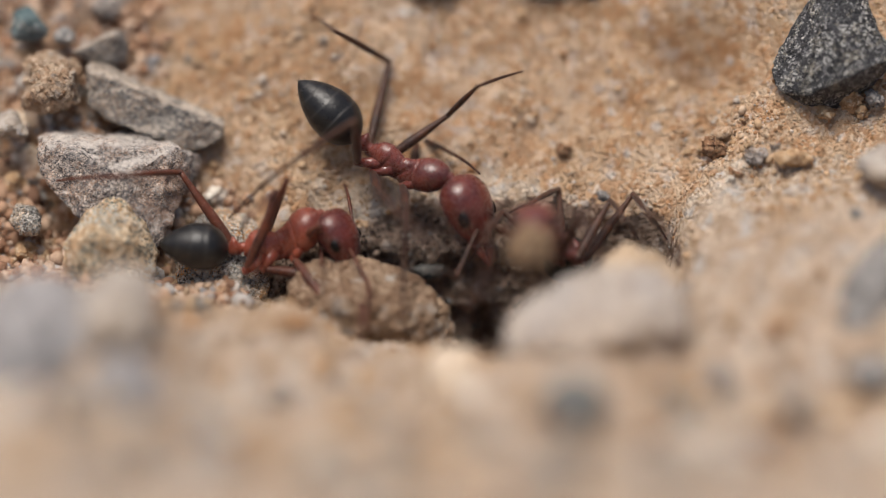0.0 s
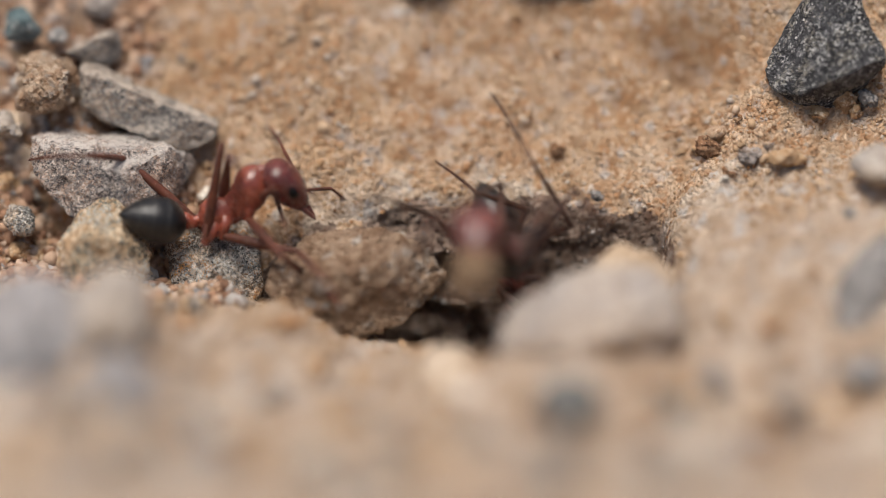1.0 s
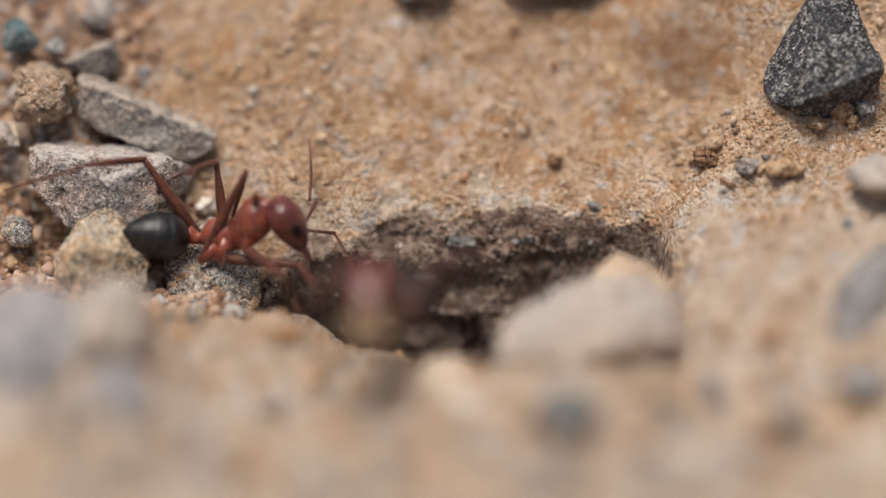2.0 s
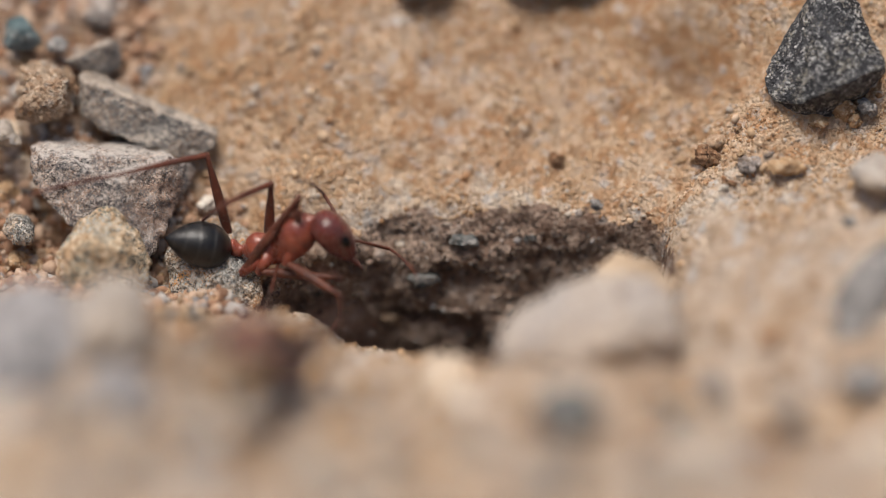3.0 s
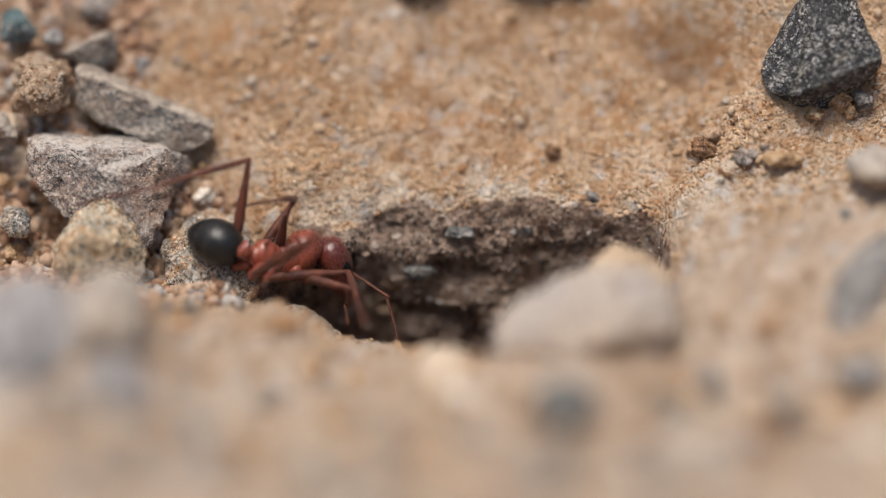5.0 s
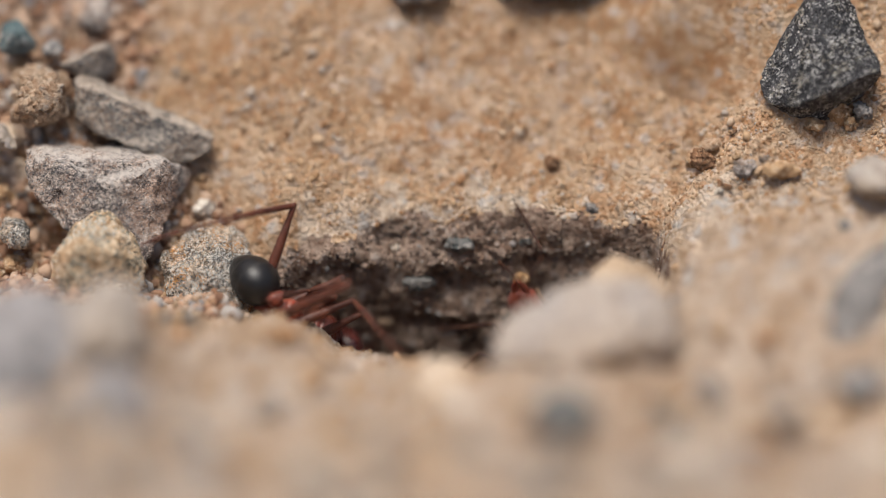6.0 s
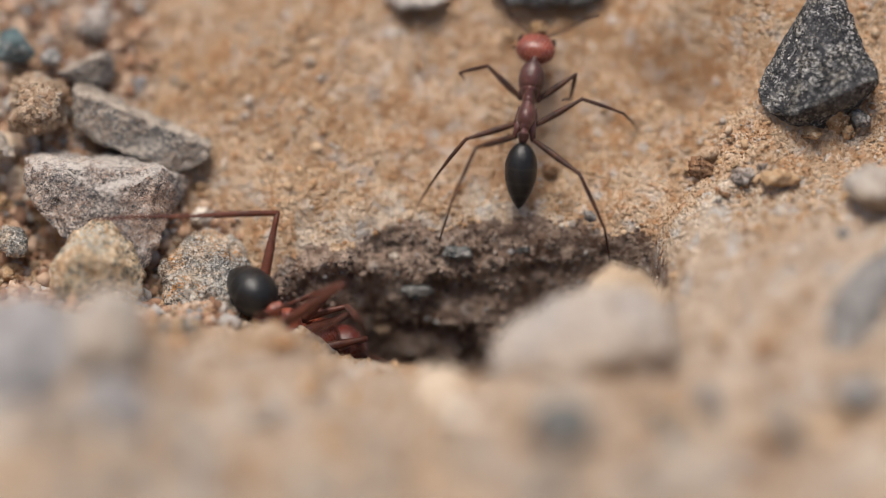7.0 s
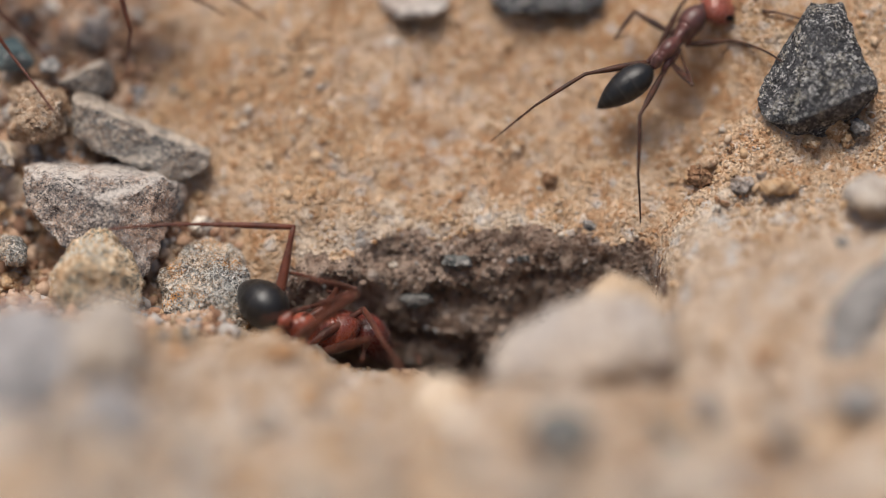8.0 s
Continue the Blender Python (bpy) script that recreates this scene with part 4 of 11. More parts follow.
stone("cream_pebble", lying(-2.87, -9.85), pebble_corners(RNG, 1.49, 1.18, 1.33, 11), M_CREAM, "cream pebble sunk in the near sand", 235, 0.05, 0.16, category="pebble", group="pebbles on the near ground")
stone("grey_pebble", lying(11.66, -6.12), pebble_corners(RNG, 2.32, 1.80, 2.06, 11), M_BLUE, "grey pebble sunk in the near sand", 236, 0.05, 0.16, category="pebble", group="pebbles on the near ground")
stone("cream_pebble", lying(-14.66, -8.32), pebble_corners(RNG, 2.67, 2.21, 2.44, 11), M_CREAM, "cream pebble sunk in the near sand", 237, 0.05, 0.16, category="pebble", group="pebbles on the near ground")
stone("lilac_pebble", lying(12.97, -9.92), pebble_corners(RNG, 2.15, 1.42, 1.79, 11), M_LILAC, "lilac pebble sunk in the near sand", 238, 0.05, 0.16, category="pebble", group="pebbles on the near ground")
stone("pale_pebble", lying(4.51, -10.46), pebble_corners(RNG, 2.15, 1.54, 1.85, 11), M_PALE, "pale pebble sunk in the near sand", 239, 0.05, 0.16, category="pebble", group="pebbles on the near ground")
stone("pale_pebble", lying(-11.25, -10.12), pebble_corners(RNG, 3.11, 3.03, 3.07, 11), M_PALE, "pale pebble sunk in the near sand", 240, 0.05, 0.16, category="pebble", group="pebbles on the near ground")
stone("tan_pebble", lying(-15.38, -7.70), pebble_corners(RNG, 2.05, 1.59, 1.82, 11), M_TAN, "tan pebble sunk in the near sand", 241, 0.05, 0.16, category="pebble", group="pebbles on the near ground")
stone("tan_pebble", lying(-12.12, -8.04), pebble_corners(RNG, 2.64, 2.09, 2.36, 11), M_TAN, "tan pebble sunk in the near sand", 242, 0.05, 0.16, category="pebble", group="pebbles on the near ground")
stone("pale_pebble", lying(-15.83, -10.13), pebble_corners(RNG, 2.89, 2.80, 2.85, 11), M_PALE, "pale pebble sunk in the near sand", 243, 0.05, 0.16, category="pebble", group="pebbles on the near ground")
stone("tan_pebble", lying(10.25, -7.10), pebble_corners(RNG, 1.47, 1.34, 1.40, 11), M_TAN, "tan pebble sunk in the near sand", 244, 0.05, 0.16, category="pebble", group="pebbles on the near ground")
stone("cream_pebble", lying(12.26, -7.78), pebble_corners(RNG, 2.93, 2.81, 2.87, 11), M_CREAM, "cream pebble sunk in the near sand", 245, 0.05, 0.16, category="pebble", group="pebbles on the near ground")
stone("tan_pebble", lying(-4.86, -7.92), pebble_corners(RNG, 1.59, 1.15, 1.37, 11), M_TAN, "tan pebble sunk in the near sand", 246, 0.05, 0.16, category="pebble", group="pebbles on the near ground")
stone("grey_pebble", lying(-16.38, -7.44), pebble_corners(RNG, 2.13, 1.39, 1.76, 11), M_BLUE, "grey pebble sunk in the near sand", 247, 0.05, 0.16, category="pebble", group="pebbles on the near ground")
stone("cream_pebble", lying(19.04, -10.45), pebble_corners(RNG, 1.34, 1.00, 1.17, 11), M_CREAM, "cream pebble sunk in the near sand", 248, 0.05, 0.16, category="pebble", group="pebbles on the near ground")
stone("pale_pebble", lying(-7.59, -6.76), pebble_corners(RNG, 2.01, 1.44, 1.72, 11), M_PALE, "pale pebble sunk in the near sand", 249, 0.05, 0.16, category="pebble", group="pebbles on the near ground")
stone("pale_pebble", lying(-4.10, -10.97), pebble_corners(RNG, 2.45, 2.20, 2.33, 11), M_PALE, "pale pebble sunk in the near sand", 250, 0.05, 0.16, category="pebble", group="pebbles on the near ground")
stone("grey_pebble", lying(18.63, -5.72), pebble_corners(RNG, 2.40, 2.18, 2.29, 11), M_BLUE, "grey pebble sunk in the near sand", 251, 0.05, 0.16, category="pebble", group="pebbles on the near ground")
stone("lilac_pebble", lying(-18.68, -6.99), pebble_corners(RNG, 1.77, 1.36, 1.56, 11), M_LILAC, "lilac pebble sunk in the near sand", 252, 0.05, 0.16, category="pebble", group="pebbles on the near ground")
stone("cream_pebble", lying(0.45, -10.80), pebble_corners(RNG, 2.31, 2.31, 2.31, 11), M_CREAM, "cream pebble sunk in the near sand", 253, 0.05, 0.16, category="pebble", group="pebbles on the near ground")
stone("pale_pebble", lying(-1.99, -9.07), pebble_corners(RNG, 2.28, 2.02, 2.15, 11), M_PALE, "pale pebble sunk in the near sand", 254, 0.05, 0.16, category="pebble", group="pebbles on the near ground")
stone("pale_pebble", lying(-4.22, -10.64), pebble_corners(RNG, 1.97, 1.95, 1.96, 11), M_PALE, "pale pebble sunk in the near sand", 255, 0.05, 0.16, category="pebble", group="pebbles on the near ground")
stone("grey_pebble", lying(1.77, -8.81), pebble_corners(RNG, 2.06, 1.69, 1.87, 11), M_BLUE, "grey pebble sunk in the near sand", 256, 0.05, 0.16, category="pebble", group="pebbles on the near ground")
stone("grey_pebble", lying(5.19, -10.20), pebble_corners(RNG, 2.80, 2.10, 2.45, 11), M_SLAB, "grey pebble sunk in the near sand", 257, 0.05, 0.16, category="pebble", group="pebbles on the near ground")
stone("brown_pebble", lying(5.57, -9.49), pebble_corners(RNG, 3.32, 2.51, 2.92, 11), M_LUMP, "brown pebble sunk in the near sand", 258, 0.05, 0.16, category="pebble", group="pebbles on the near ground")
stone("grey_pebble", lying(7.90, -10.17), pebble_corners(RNG, 3.20, 2.54, 2.87, 11), M_SLAB, "grey pebble sunk in the near sand", 259, 0.05, 0.16, category="pebble", group="pebbles on the near ground")
stone("grey_pebble", lying(-0.02, -9.56), pebble_corners(RNG, 2.85, 2.43, 2.64, 11), M_SLAB, "grey pebble sunk in the near sand", 260, 0.05, 0.16, category="pebble", group="pebbles on the near ground")
stone("brown_pebble", lying(0.21, -10.89), pebble_corners(RNG, 2.89, 2.37, 2.63, 11), M_LUMP, "brown pebble sunk in the near sand", 261, 0.05, 0.16, category="pebble", group="pebbles on the near ground")
stone("brown_pebble", lying(-0.10, -9.07), pebble_corners(RNG, 3.47, 3.36, 3.41, 11), M_LUMP, "brown pebble sunk in the near sand", 262, 0.05, 0.16, category="pebble", group="pebbles on the near ground")
stone("grey_pebble", lying(10.17, -10.69), pebble_corners(RNG, 3.16, 2.18, 2.67, 11), M_SLAB, "grey pebble sunk in the near sand", 263, 0.05, 0.16, category="pebble", group="pebbles on the near ground")

# granules heaped between the yellow and the speckled stone
for i in range(46):
    big = RNG.uniform(0.30, 0.78)
    kind, tint = RNG.choice((("tan", M_PEACH), ("tan", M_TAN), ("grey", M_SLAB), ("brown", M_LUMP), ("brown", M_LUMP), ("grey", M_MIXED)))
    u = RNG.uniform(-13.5, -10.6)
    v = RNG.uniform(-2.9, -0.2 - 0.75 * max(0.0, u + 13.0))
    stone(kind + "_pebble", lying(u, v, 0.15), pebble_corners(RNG, big, big * RNG.uniform(0.7, 0.95), big * 0.8, 12), tint, "small %s granule against the speckled stone" % kind, 193 + i, 0.05, 0.12,
          category="pebble", group="granules by the speckled stone")
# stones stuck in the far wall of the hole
for u, v, w, h, kind, tint in ((-2.47, -2.70, 0.85, 0.75, "pink", M_LUMP), (-0.92, -1.05, 1.7, 1.0, "grey", M_MURK), (-0.40, -0.15, 0.75, 0.45, "pink", M_WALL_STONE), (-2.02, 0.52, 0.45, 0.40, "white", M_WHITE),
                               (0.78, 0.57, 1.35, 0.80, "dark", M_MURK), (-2.02, -1.32, 0.65, 0.55, "pink", M_WALL_STONE), (1.95, -2.22, 0.65, 0.55, "tan", M_WALL_STONE), (0.42, -2.50, 1.1, 0.45, "tan", M_WALL_STONE),
                               (-3.6, -0.45, 0.8, 0.4, "tan", M_WALL_STONE), (-1.15, 0.25, 0.5, 0.35, "tan", M_WALL_STONE), (-1.0, -1.85, 0.6, 0.4, "brown", M_WALL_STONE), (2.6, 0.2, 0.7, 0.45, "brown", M_WALL_STONE),
                               (3.7, 0.75, 0.5, 0.35, "grey", M_MURK), (4.9, 0.95, 0.6, 0.35, "brown", M_WALL_STONE),
                               (-4.4, 0.15, 0.6, 0.35, "brown", M_WALL_STONE), (0.05, 0.85, 0.5, 0.3, "tan", M_WALL_STONE), (-3.0, 0.9, 0.55, 0.4, "brown", M_WALL_STONE), (6.1, 0.4, 0.55, 0.4, "brown", M_WALL_STONE)):
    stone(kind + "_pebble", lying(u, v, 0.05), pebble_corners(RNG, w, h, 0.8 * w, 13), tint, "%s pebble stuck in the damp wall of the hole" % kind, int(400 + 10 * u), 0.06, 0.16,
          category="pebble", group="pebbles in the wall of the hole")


# pale, dark and rusty pebbles strewn over the near ground
STREW = random.Random(61)
for n in range(46):
    u, v, w = STREW.uniform(-19.5, 19.5), STREW.uniform(-10.8, -6.4), STREW.uniform(1.1, 2.3)
    kind, tint = STREW.choice((("white", M_WHITE), ("white", M_CREAM), ("grey", M_MURK), ("grey", M_BLUE), ("rusty", M_BROWN), ("tan", M_PEACH)))
    stone(kind + "_pebble", lying(u, v, 0.12 * w), pebble_corners(STREW, w, 0.8 * w, 0.8 * w, 11), tint, "%s pebble sunk in the near sand" % kind, 500 + n, 0.05, 0.16,
          category="pebble", group="pebbles on the near ground")


# ---- ants ----
M_ANT_RED = cuticle_material("red_cuticle", (0.340, 0.080, 0.040), (0.160, 0.033, 0.019), (0.58, 0.44, 0.34), 0.27, gloss=0.65)
M_ANT_HEAD = cuticle_material("head_cuticle", (0.160, 0.030, 0.019), (0.070, 0.014, 0.011), (0.55, 0.42, 0.32), 0.24, gloss=0.65)
M_ANT_WARM = cuticle_material("warm_cuticle", (0.31, 0.080, 0.046), (0.17, 0.040, 0.025), (0.55, 0.42, 0.32), 0.27, gloss=0.65)
M_ANT_MAROON = cuticle_material("maroon_cuticle", (0.185, 0.045, 0.030), (0.080, 0.018, 0.015), (0.55, 0.42, 0.32), 0.27, gloss=0.65)
M_ANT_DUSK = cuticle_material("dusky_cuticle", (0.125, 0.040, 0.031), (0.055, 0.020, 0.017), (0.40, 0.30, 0.24), 0.34, gloss=0.6)
M_ANT_BLACK = cuticle_material("black_cuticle", (0.0105, 0.0095, 0.009), (0.006, 0.0055, 0.0055), (0.20, 0.18, 0.15), 0.33, 0.35, 0.5, 0.25)
# paler seams where the plates of the abdomen overlap
TREE, SHELL = M_ANT_BLACK.node_tree, M_ANT_BLACK.node_tree.nodes["Principled BSDF"]
ALONG = TREE.nodes.new("ShaderNodeSeparateXYZ")
TREE.links.new(coords(TREE), ALONG.inputs[0])
REACH = TREE.nodes.new("ShaderNodeMapRange")
REACH.inputs["From Min"].default_value, REACH.inputs["From Max"].default_value = -0.05 * MM, -3.35 * MM
TREE.links.new(ALONG.outputs[0], REACH.inputs["Value"])
SEAMS = ramp(TREE, REACH.outputs[0], *[(edge + d, c) for edge in (0.36, 0.58, 0.77, 0.90) for d, c in ((-0.03, 0.0), (0.0, 0.16), (0.010, 0.0))])
TREE.links.new(blend(TREE, SEAMS, SHELL.inputs["Base Color"].links[0].from_socket, (0.14, 0.125, 0.11)), SHELL.inputs["Base Color"])
M_LEG_RED = cuticle_material("red_brown_leg", (0.140, 0.040, 0.020), (0.070, 0.022, 0.013), (0.36, 0.27, 0.20), 0.42, 1.0, 0.3)
M_LEG_DARK = cuticle_material("dark_brown_leg", (0.085, 0.031, 0.014), (0.030, 0.012, 0.008), (0.28, 0.21, 0.16), 0.42, 1.0, 0.3)
M_EYE = cuticle_material("eye", (0.005, 0.0045, 0.0045), (0.003, 0.003, 0.003), (0.01, 0.01, 0.01), 0.25, 0.0, 0.25)
M_PELLET = stone_material("tan_pellet", (0.36, 0.215, 0.10), (0.27, 0.15, 0.07), (0.60, 0.45, 0.28), (0.14, 0.075, 0.035), 1100, 0.3, relief=0.12)
M_DULL_PELLET = stone_material("brown_tan_pellet", (0.27, 0.17, 0.095), (0.20, 0.12, 0.065), (0.46, 0.34, 0.22), (0.10, 0.06, 0.035), 900, 0.35, relief=0.2)


def loft(bm, rings, n=20, power=2.0):
    """Skin over oval rings (x, z, half width, half height), mm, closed at both ends."""
    loops = []
    for x, z, ry, rz in rings:
        loop = []
        for i in range(n):
            a = 2 * math.pi * i / n
            c, s = math.cos(a), math.sin(a)
            r = (abs(c) ** power + abs(s) ** power) ** (-1 / power)
            loop.append(bm.verts.new((x * MM, c * r * ry * MM, (z + s * r * rz) * MM)))
        loops.append(loop)
    for a, b in zip(loops, loops[1:]):
        for i in range(n):
            bm.faces.new((a[i], a[(i + 1) % n], b[(i + 1) % n], b[i]))
    bm.faces.new(reversed(loops[0]))
    bm.faces.new(loops[-1])
    bmesh.ops.recalc_face_normals(bm, faces=bm.faces)
    for f in bm.faces:
        f.smooth = True
    return bm


def curve_rings(points, steps=5):
    """More rings between given ones, by Catmull-Rom."""
    pts = [np.array(p, float) for p in points]
    pts = [2 * pts[0] - pts[1]] + pts + [2 * pts[-1] - pts[-2]]
    out = []
    for a, b, c, d in zip(pts, pts[1:], pts[2:], pts[3:]):
        for i in range(steps):
            t = i / steps
            q = 0.5 * (2 * b + (c - a) * t + (2 * a - 5 * b + 4 * c - d) * t * t + (3 * b - a - 3 * c + d) * t ** 3)
            q[2:] = np.maximum(q[2:], 0.01)
            out.append(tuple(q))
    out.append(tuple(pts[-2]))
    return out


def bristles(bm, rng, count, length, pick):
    """Short fine hairs, each a thin three-sided spike, on the faces that pick() takes."""
    bm.faces.ensure_lookup_table()
    faces = [f for f in bm.faces if pick(f)]
    for _ in range(count if faces else 0):
        f = rng.choice(faces)
        p, nrm = f.calc_center_median(), f.normal.copy()
        p = p.lerp(rng.choice(list(f.verts)).co, rng.random())
        side = nrm.orthogonal().normalized()
        lean = (nrm + side * rng.uniform(-0.7, 0.7) + Vector((-0.4, 0, 0))).normalized()
        r = 0.008 * MM
        other = nrm.cross(side)
        base = [bm.verts.new(p + side * (r * math.cos(a)) + other * (r * math.sin(a))) for a in (0, 2.1, 4.2)]
        tip = bm.verts.new(p + lean * length * rng.uniform(0.6, 1.2) * MM)
        for i in range(3):
            bm.faces.new((base[i], base[(i + 1) % 3], tip))


def thorax_mesh():
    """Pronotum, mesonotum and propodeum, with the seams between their plates."""
    rings = []
    for x, z, ry, rz in curve_rings([
            (1.86, 0.10, 0.14, 0.14), (1.70, 0.08, 0.21, 0.24), (1.46, 0.03, 0.45, 0.47), (1.12, 0.04, 0.63, 0.64), (0.76, 0.06, 0.66, 0.69), (0.42, 0.02, 0.58, 0.66),
            (0.12, -0.08, 0.42, 0.60), (-0.20, -0.14, 0.34, 0.55), (-0.55, -0.13, 0.38, 0.55), (-0.95, -0.09, 0.46, 0.58), (-1.32, -0.14, 0.40, 0.49),
            (-1.62, -0.22, 0.27, 0.30), (-1.80, -0.25, 0.16, 0.16)], 8):
        notch = 1 - sum(d * math.exp(-((x - seam) / w) ** 2) for seam, w, d in ((1.60, 0.05, 0.10), (0.34, 0.05, 0.09), (-0.36, 0.06, 0.13), (-0.50, 0.04, 0.06), (-1.52, 0.05, 0.08)))
        rings.append((x, z - 0.36 * math.sin(math.pi * (x + 1.8) / 3.66) ** 1.3, ry * notch, rz * notch))
    bm = loft(bmesh.new(), rings, 32)
    bm.normal_update()
    # furrows that part the side plates
    for v in bm.verts:
        x, y, z = v.co / MM
        side = min(1.0, max(0.0, (abs(y) - 0.12) / 0.2))
        dent = sum(d * math.exp(-((x - at_x - lean * z) / 0.055) ** 2) for at_x, lean, d in ((0.12, 0.75, 0.085), (-0.78, 0.55, 0.06), (0.95, -0.5, 0.05))) * (1 if z < 0.0 else 0)
        v.co -= v.normal * (dent * side * MM)
    # hips: stout cones that carry the legs
    for (x0, x1, drop) in ((0.62, 0.05, -0.84), (-0.62, -1.28, -0.86), (-1.15, -2.0, -0.74)):
        for side in (1, -1):
            a, b = Vector((x0, side * 0.24, -0.50)), Vector((x1, side * 0.46, drop))
            cone = bmesh.ops.create_cone(bm, segments=12, radius1=0.27 * MM, radius2=0.15 * MM, depth=(b - a).length * 1.1 * MM, cap_ends=True)
            turn = (b - a).to_track_quat("Z", "Y").to_matrix()
            bmesh.ops.rotate(bm, cent=(0, 0, 0), matrix=turn, verts=cone["verts"])
            bmesh.ops.translate(bm, vec=(a + b) / 2 * MM, verts=cone["verts"])
            knob = bmesh.ops.create_uvsphere(bm, u_segments=12, v_segments=8, radius=0.155 * MM)
            bmesh.ops.translate(bm, vec=b * MM, verts=knob["verts"])
    for f in bm.faces:
        f.smooth = True
    bm.normal_update()
    bristles(bm, random.Random(3), 130, 0.13, lambda f: f.normal.z > -0.3)
    return bm


def petiole_mesh():
    return loft(bmesh.new(), curve_rings([(-1.66, -0.24, 0.17, 0.17), (-1.88, -0.24, 0.20, 0.22), (-2.04, -0.10, 0.30, 0.42), (-2.20, -0.14, 0.26, 0.34), (-2.42, -0.22, 0.16, 0.16)], 3), 14)


def gaster_mesh():
    """Tapering abdomen that runs back from its joint; overlapping plates make small steps."""
    rings = []
    for i in range(91):
        t = i / 90
        r = 1.0 * (1 - (1 - min(t / 0.42, 1)) ** 2.2) ** 0.55 if t < 0.42 else max(0.0, math.cos((t - 0.42) / 0.58 * math.pi / 2)) ** 0.72
        for edge in (0.36, 0.58, 0.77, 0.90):
            r *= 1 - 0.022 * min(1.0, max(0.0, (t - edge) / 0.015))
        r = max(r, 0.02)
        rings.append((-0.05 - 3.3 * t, 0.06 * math.sin(math.pi * t), 1.02 * r, 0.98 * r))
    bm = loft(bmesh.new(), rings, 40)
    bm.normal_update()
    bristles(bm, random.Random(4), 90, 0.12, lambda f: True)
    return bm


def head_mesh(snout=1.0):
    bm = loft(bmesh.new(), curve_rings([
        (-0.06, -0.02, 0.16, 0.16), (0.02, 0.02, 0.42, 0.36), (0.18, 0.05, 0.74, 0.60), (0.50, 0.06, 0.94, 0.76), (0.90, 0.04, 0.97, 0.80),
        (1.30, 0.0, 0.90, 0.76), (1.65, -0.06, 0.76, 0.64), (1.95, -0.13, 0.58, 0.48), (2.15, -0.20, 0.40, 0.34), (2.24, -0.24, 0.24, 0.22)], 4), 24, 2.15)
    bmesh.ops.scale(bm, vec=(1.08 * snout, 1.06, 1.06), verts=bm.verts)
    bm.normal_update()
    bristles(bm, random.Random(6), 120, 0.13, lambda f: f.normal.x < 0.9)
    return bm


def mandible_mesh(side):
    bm = loft(bmesh.new(), curve_rings([(0, 0, 0.17, 0.15), (0.25, -0.02, 0.20, 0.13), (0.55, -0.06, 0.19, 0.10), (0.80, -0.12, 0.12, 0.07), (0.98, -0.20, 0.03, 0.03)], 3), 12)
    for v in bm.verts:
        x = v.co.x / MM
        v.co.y -= side * (0.10 + 0.32 * x * x) * MM - side * 0.16 * MM
    for k in range(4):
        t = 0.45 + 0.13 * k
        tooth = bmesh.ops.create_cone(bm, segments=6, radius1=0.055 * MM, radius2=0.004 * MM, depth=0.13 * MM, cap_ends=True)
        bmesh.ops.rotate(bm, cent=(0, 0, 0), matrix=Matrix.Rotation(radians(90 * side), 3, "X"), verts=tooth["verts"])
        bmesh.ops.translate(bm, vec=(t * MM, -side * (0.10 + 0.32 * t * t) * MM, -0.10 * MM), verts=tooth["verts"])
    return bm


def eye_mesh():
    bm = bmesh.new()
    bmesh.ops.create_uvsphere(bm, u_segments=14, v_segments=9, radius=0.28 * MM)
    bmesh.ops.scale(bm, vec=(1.2, 0.55, 0.95), verts=bm.verts)
    for f in bm.faces:
        f.smooth = True
    return bm


def limb_mesh(length, r0, mid, r1, bow=0.0, hairs=0, seed=1, joints=0):
    """A limb segment along +x from its joint; joints: rings of swelling along a tarsus or feeler."""
    rings = []
    n = 14 + 6 * joints
    for i in range(n + 1):
        t = i / n
        r = (r0 * (1 - t) + r1 * t) + (mid - 0.5 * (r0 + r1)) * math.sin(math.pi * min(1, t * 1.15)) if t < 0.87 else r0 * (1 - t) + r1 * t
        if joints:
            r *= 0.82 + 0.22 * (t * joints % 1.0)
        rings.append((length * t, bow * math.sin(math.pi * t), max(r, 0.012), max(r, 0.012)))
    bm = loft(bmesh.new(), rings, 9)
    ball = bmesh.ops.create_uvsphere(bm, u_segments=9, v_segments=6, radius=r0 * 1.08 * MM)
    for v in ball["verts"]:
        for f in v.link_faces:
            f.smooth = True
    bm.normal_update()
    bristles(bm, random.Random(seed), hairs, 0.13, lambda f: True)
    return bm


# lengths of thigh, shin and foot of the front, middle and hind legs, mm
LEGS = {1: (2.9, 2.3, 2.5), 2: (3.5, 2.8, 3.2), 3: (4.4, 3.8, 3.85)}
SCAPE, WHIP = 2.3, 3.3
ANT_MESHES = {}


def shared(name, mat, parent, build, label=""):
    """A part whose mesh is shared by all parts of the same name and material."""
    key = (name, mat.name)
    if key not in ANT_MESHES:
        bm = build()
        me = bpy.data.meshes.new(name)
        bm.to_mesh(me)
        bm.free()
        me.materials.append(mat)
        ANT_MESHES[key] = me
    ob = new(name.split("/")[0], ANT_MESHES[key])
    ob.parent = parent
    if label:
        ob["label"] = label
    return ob


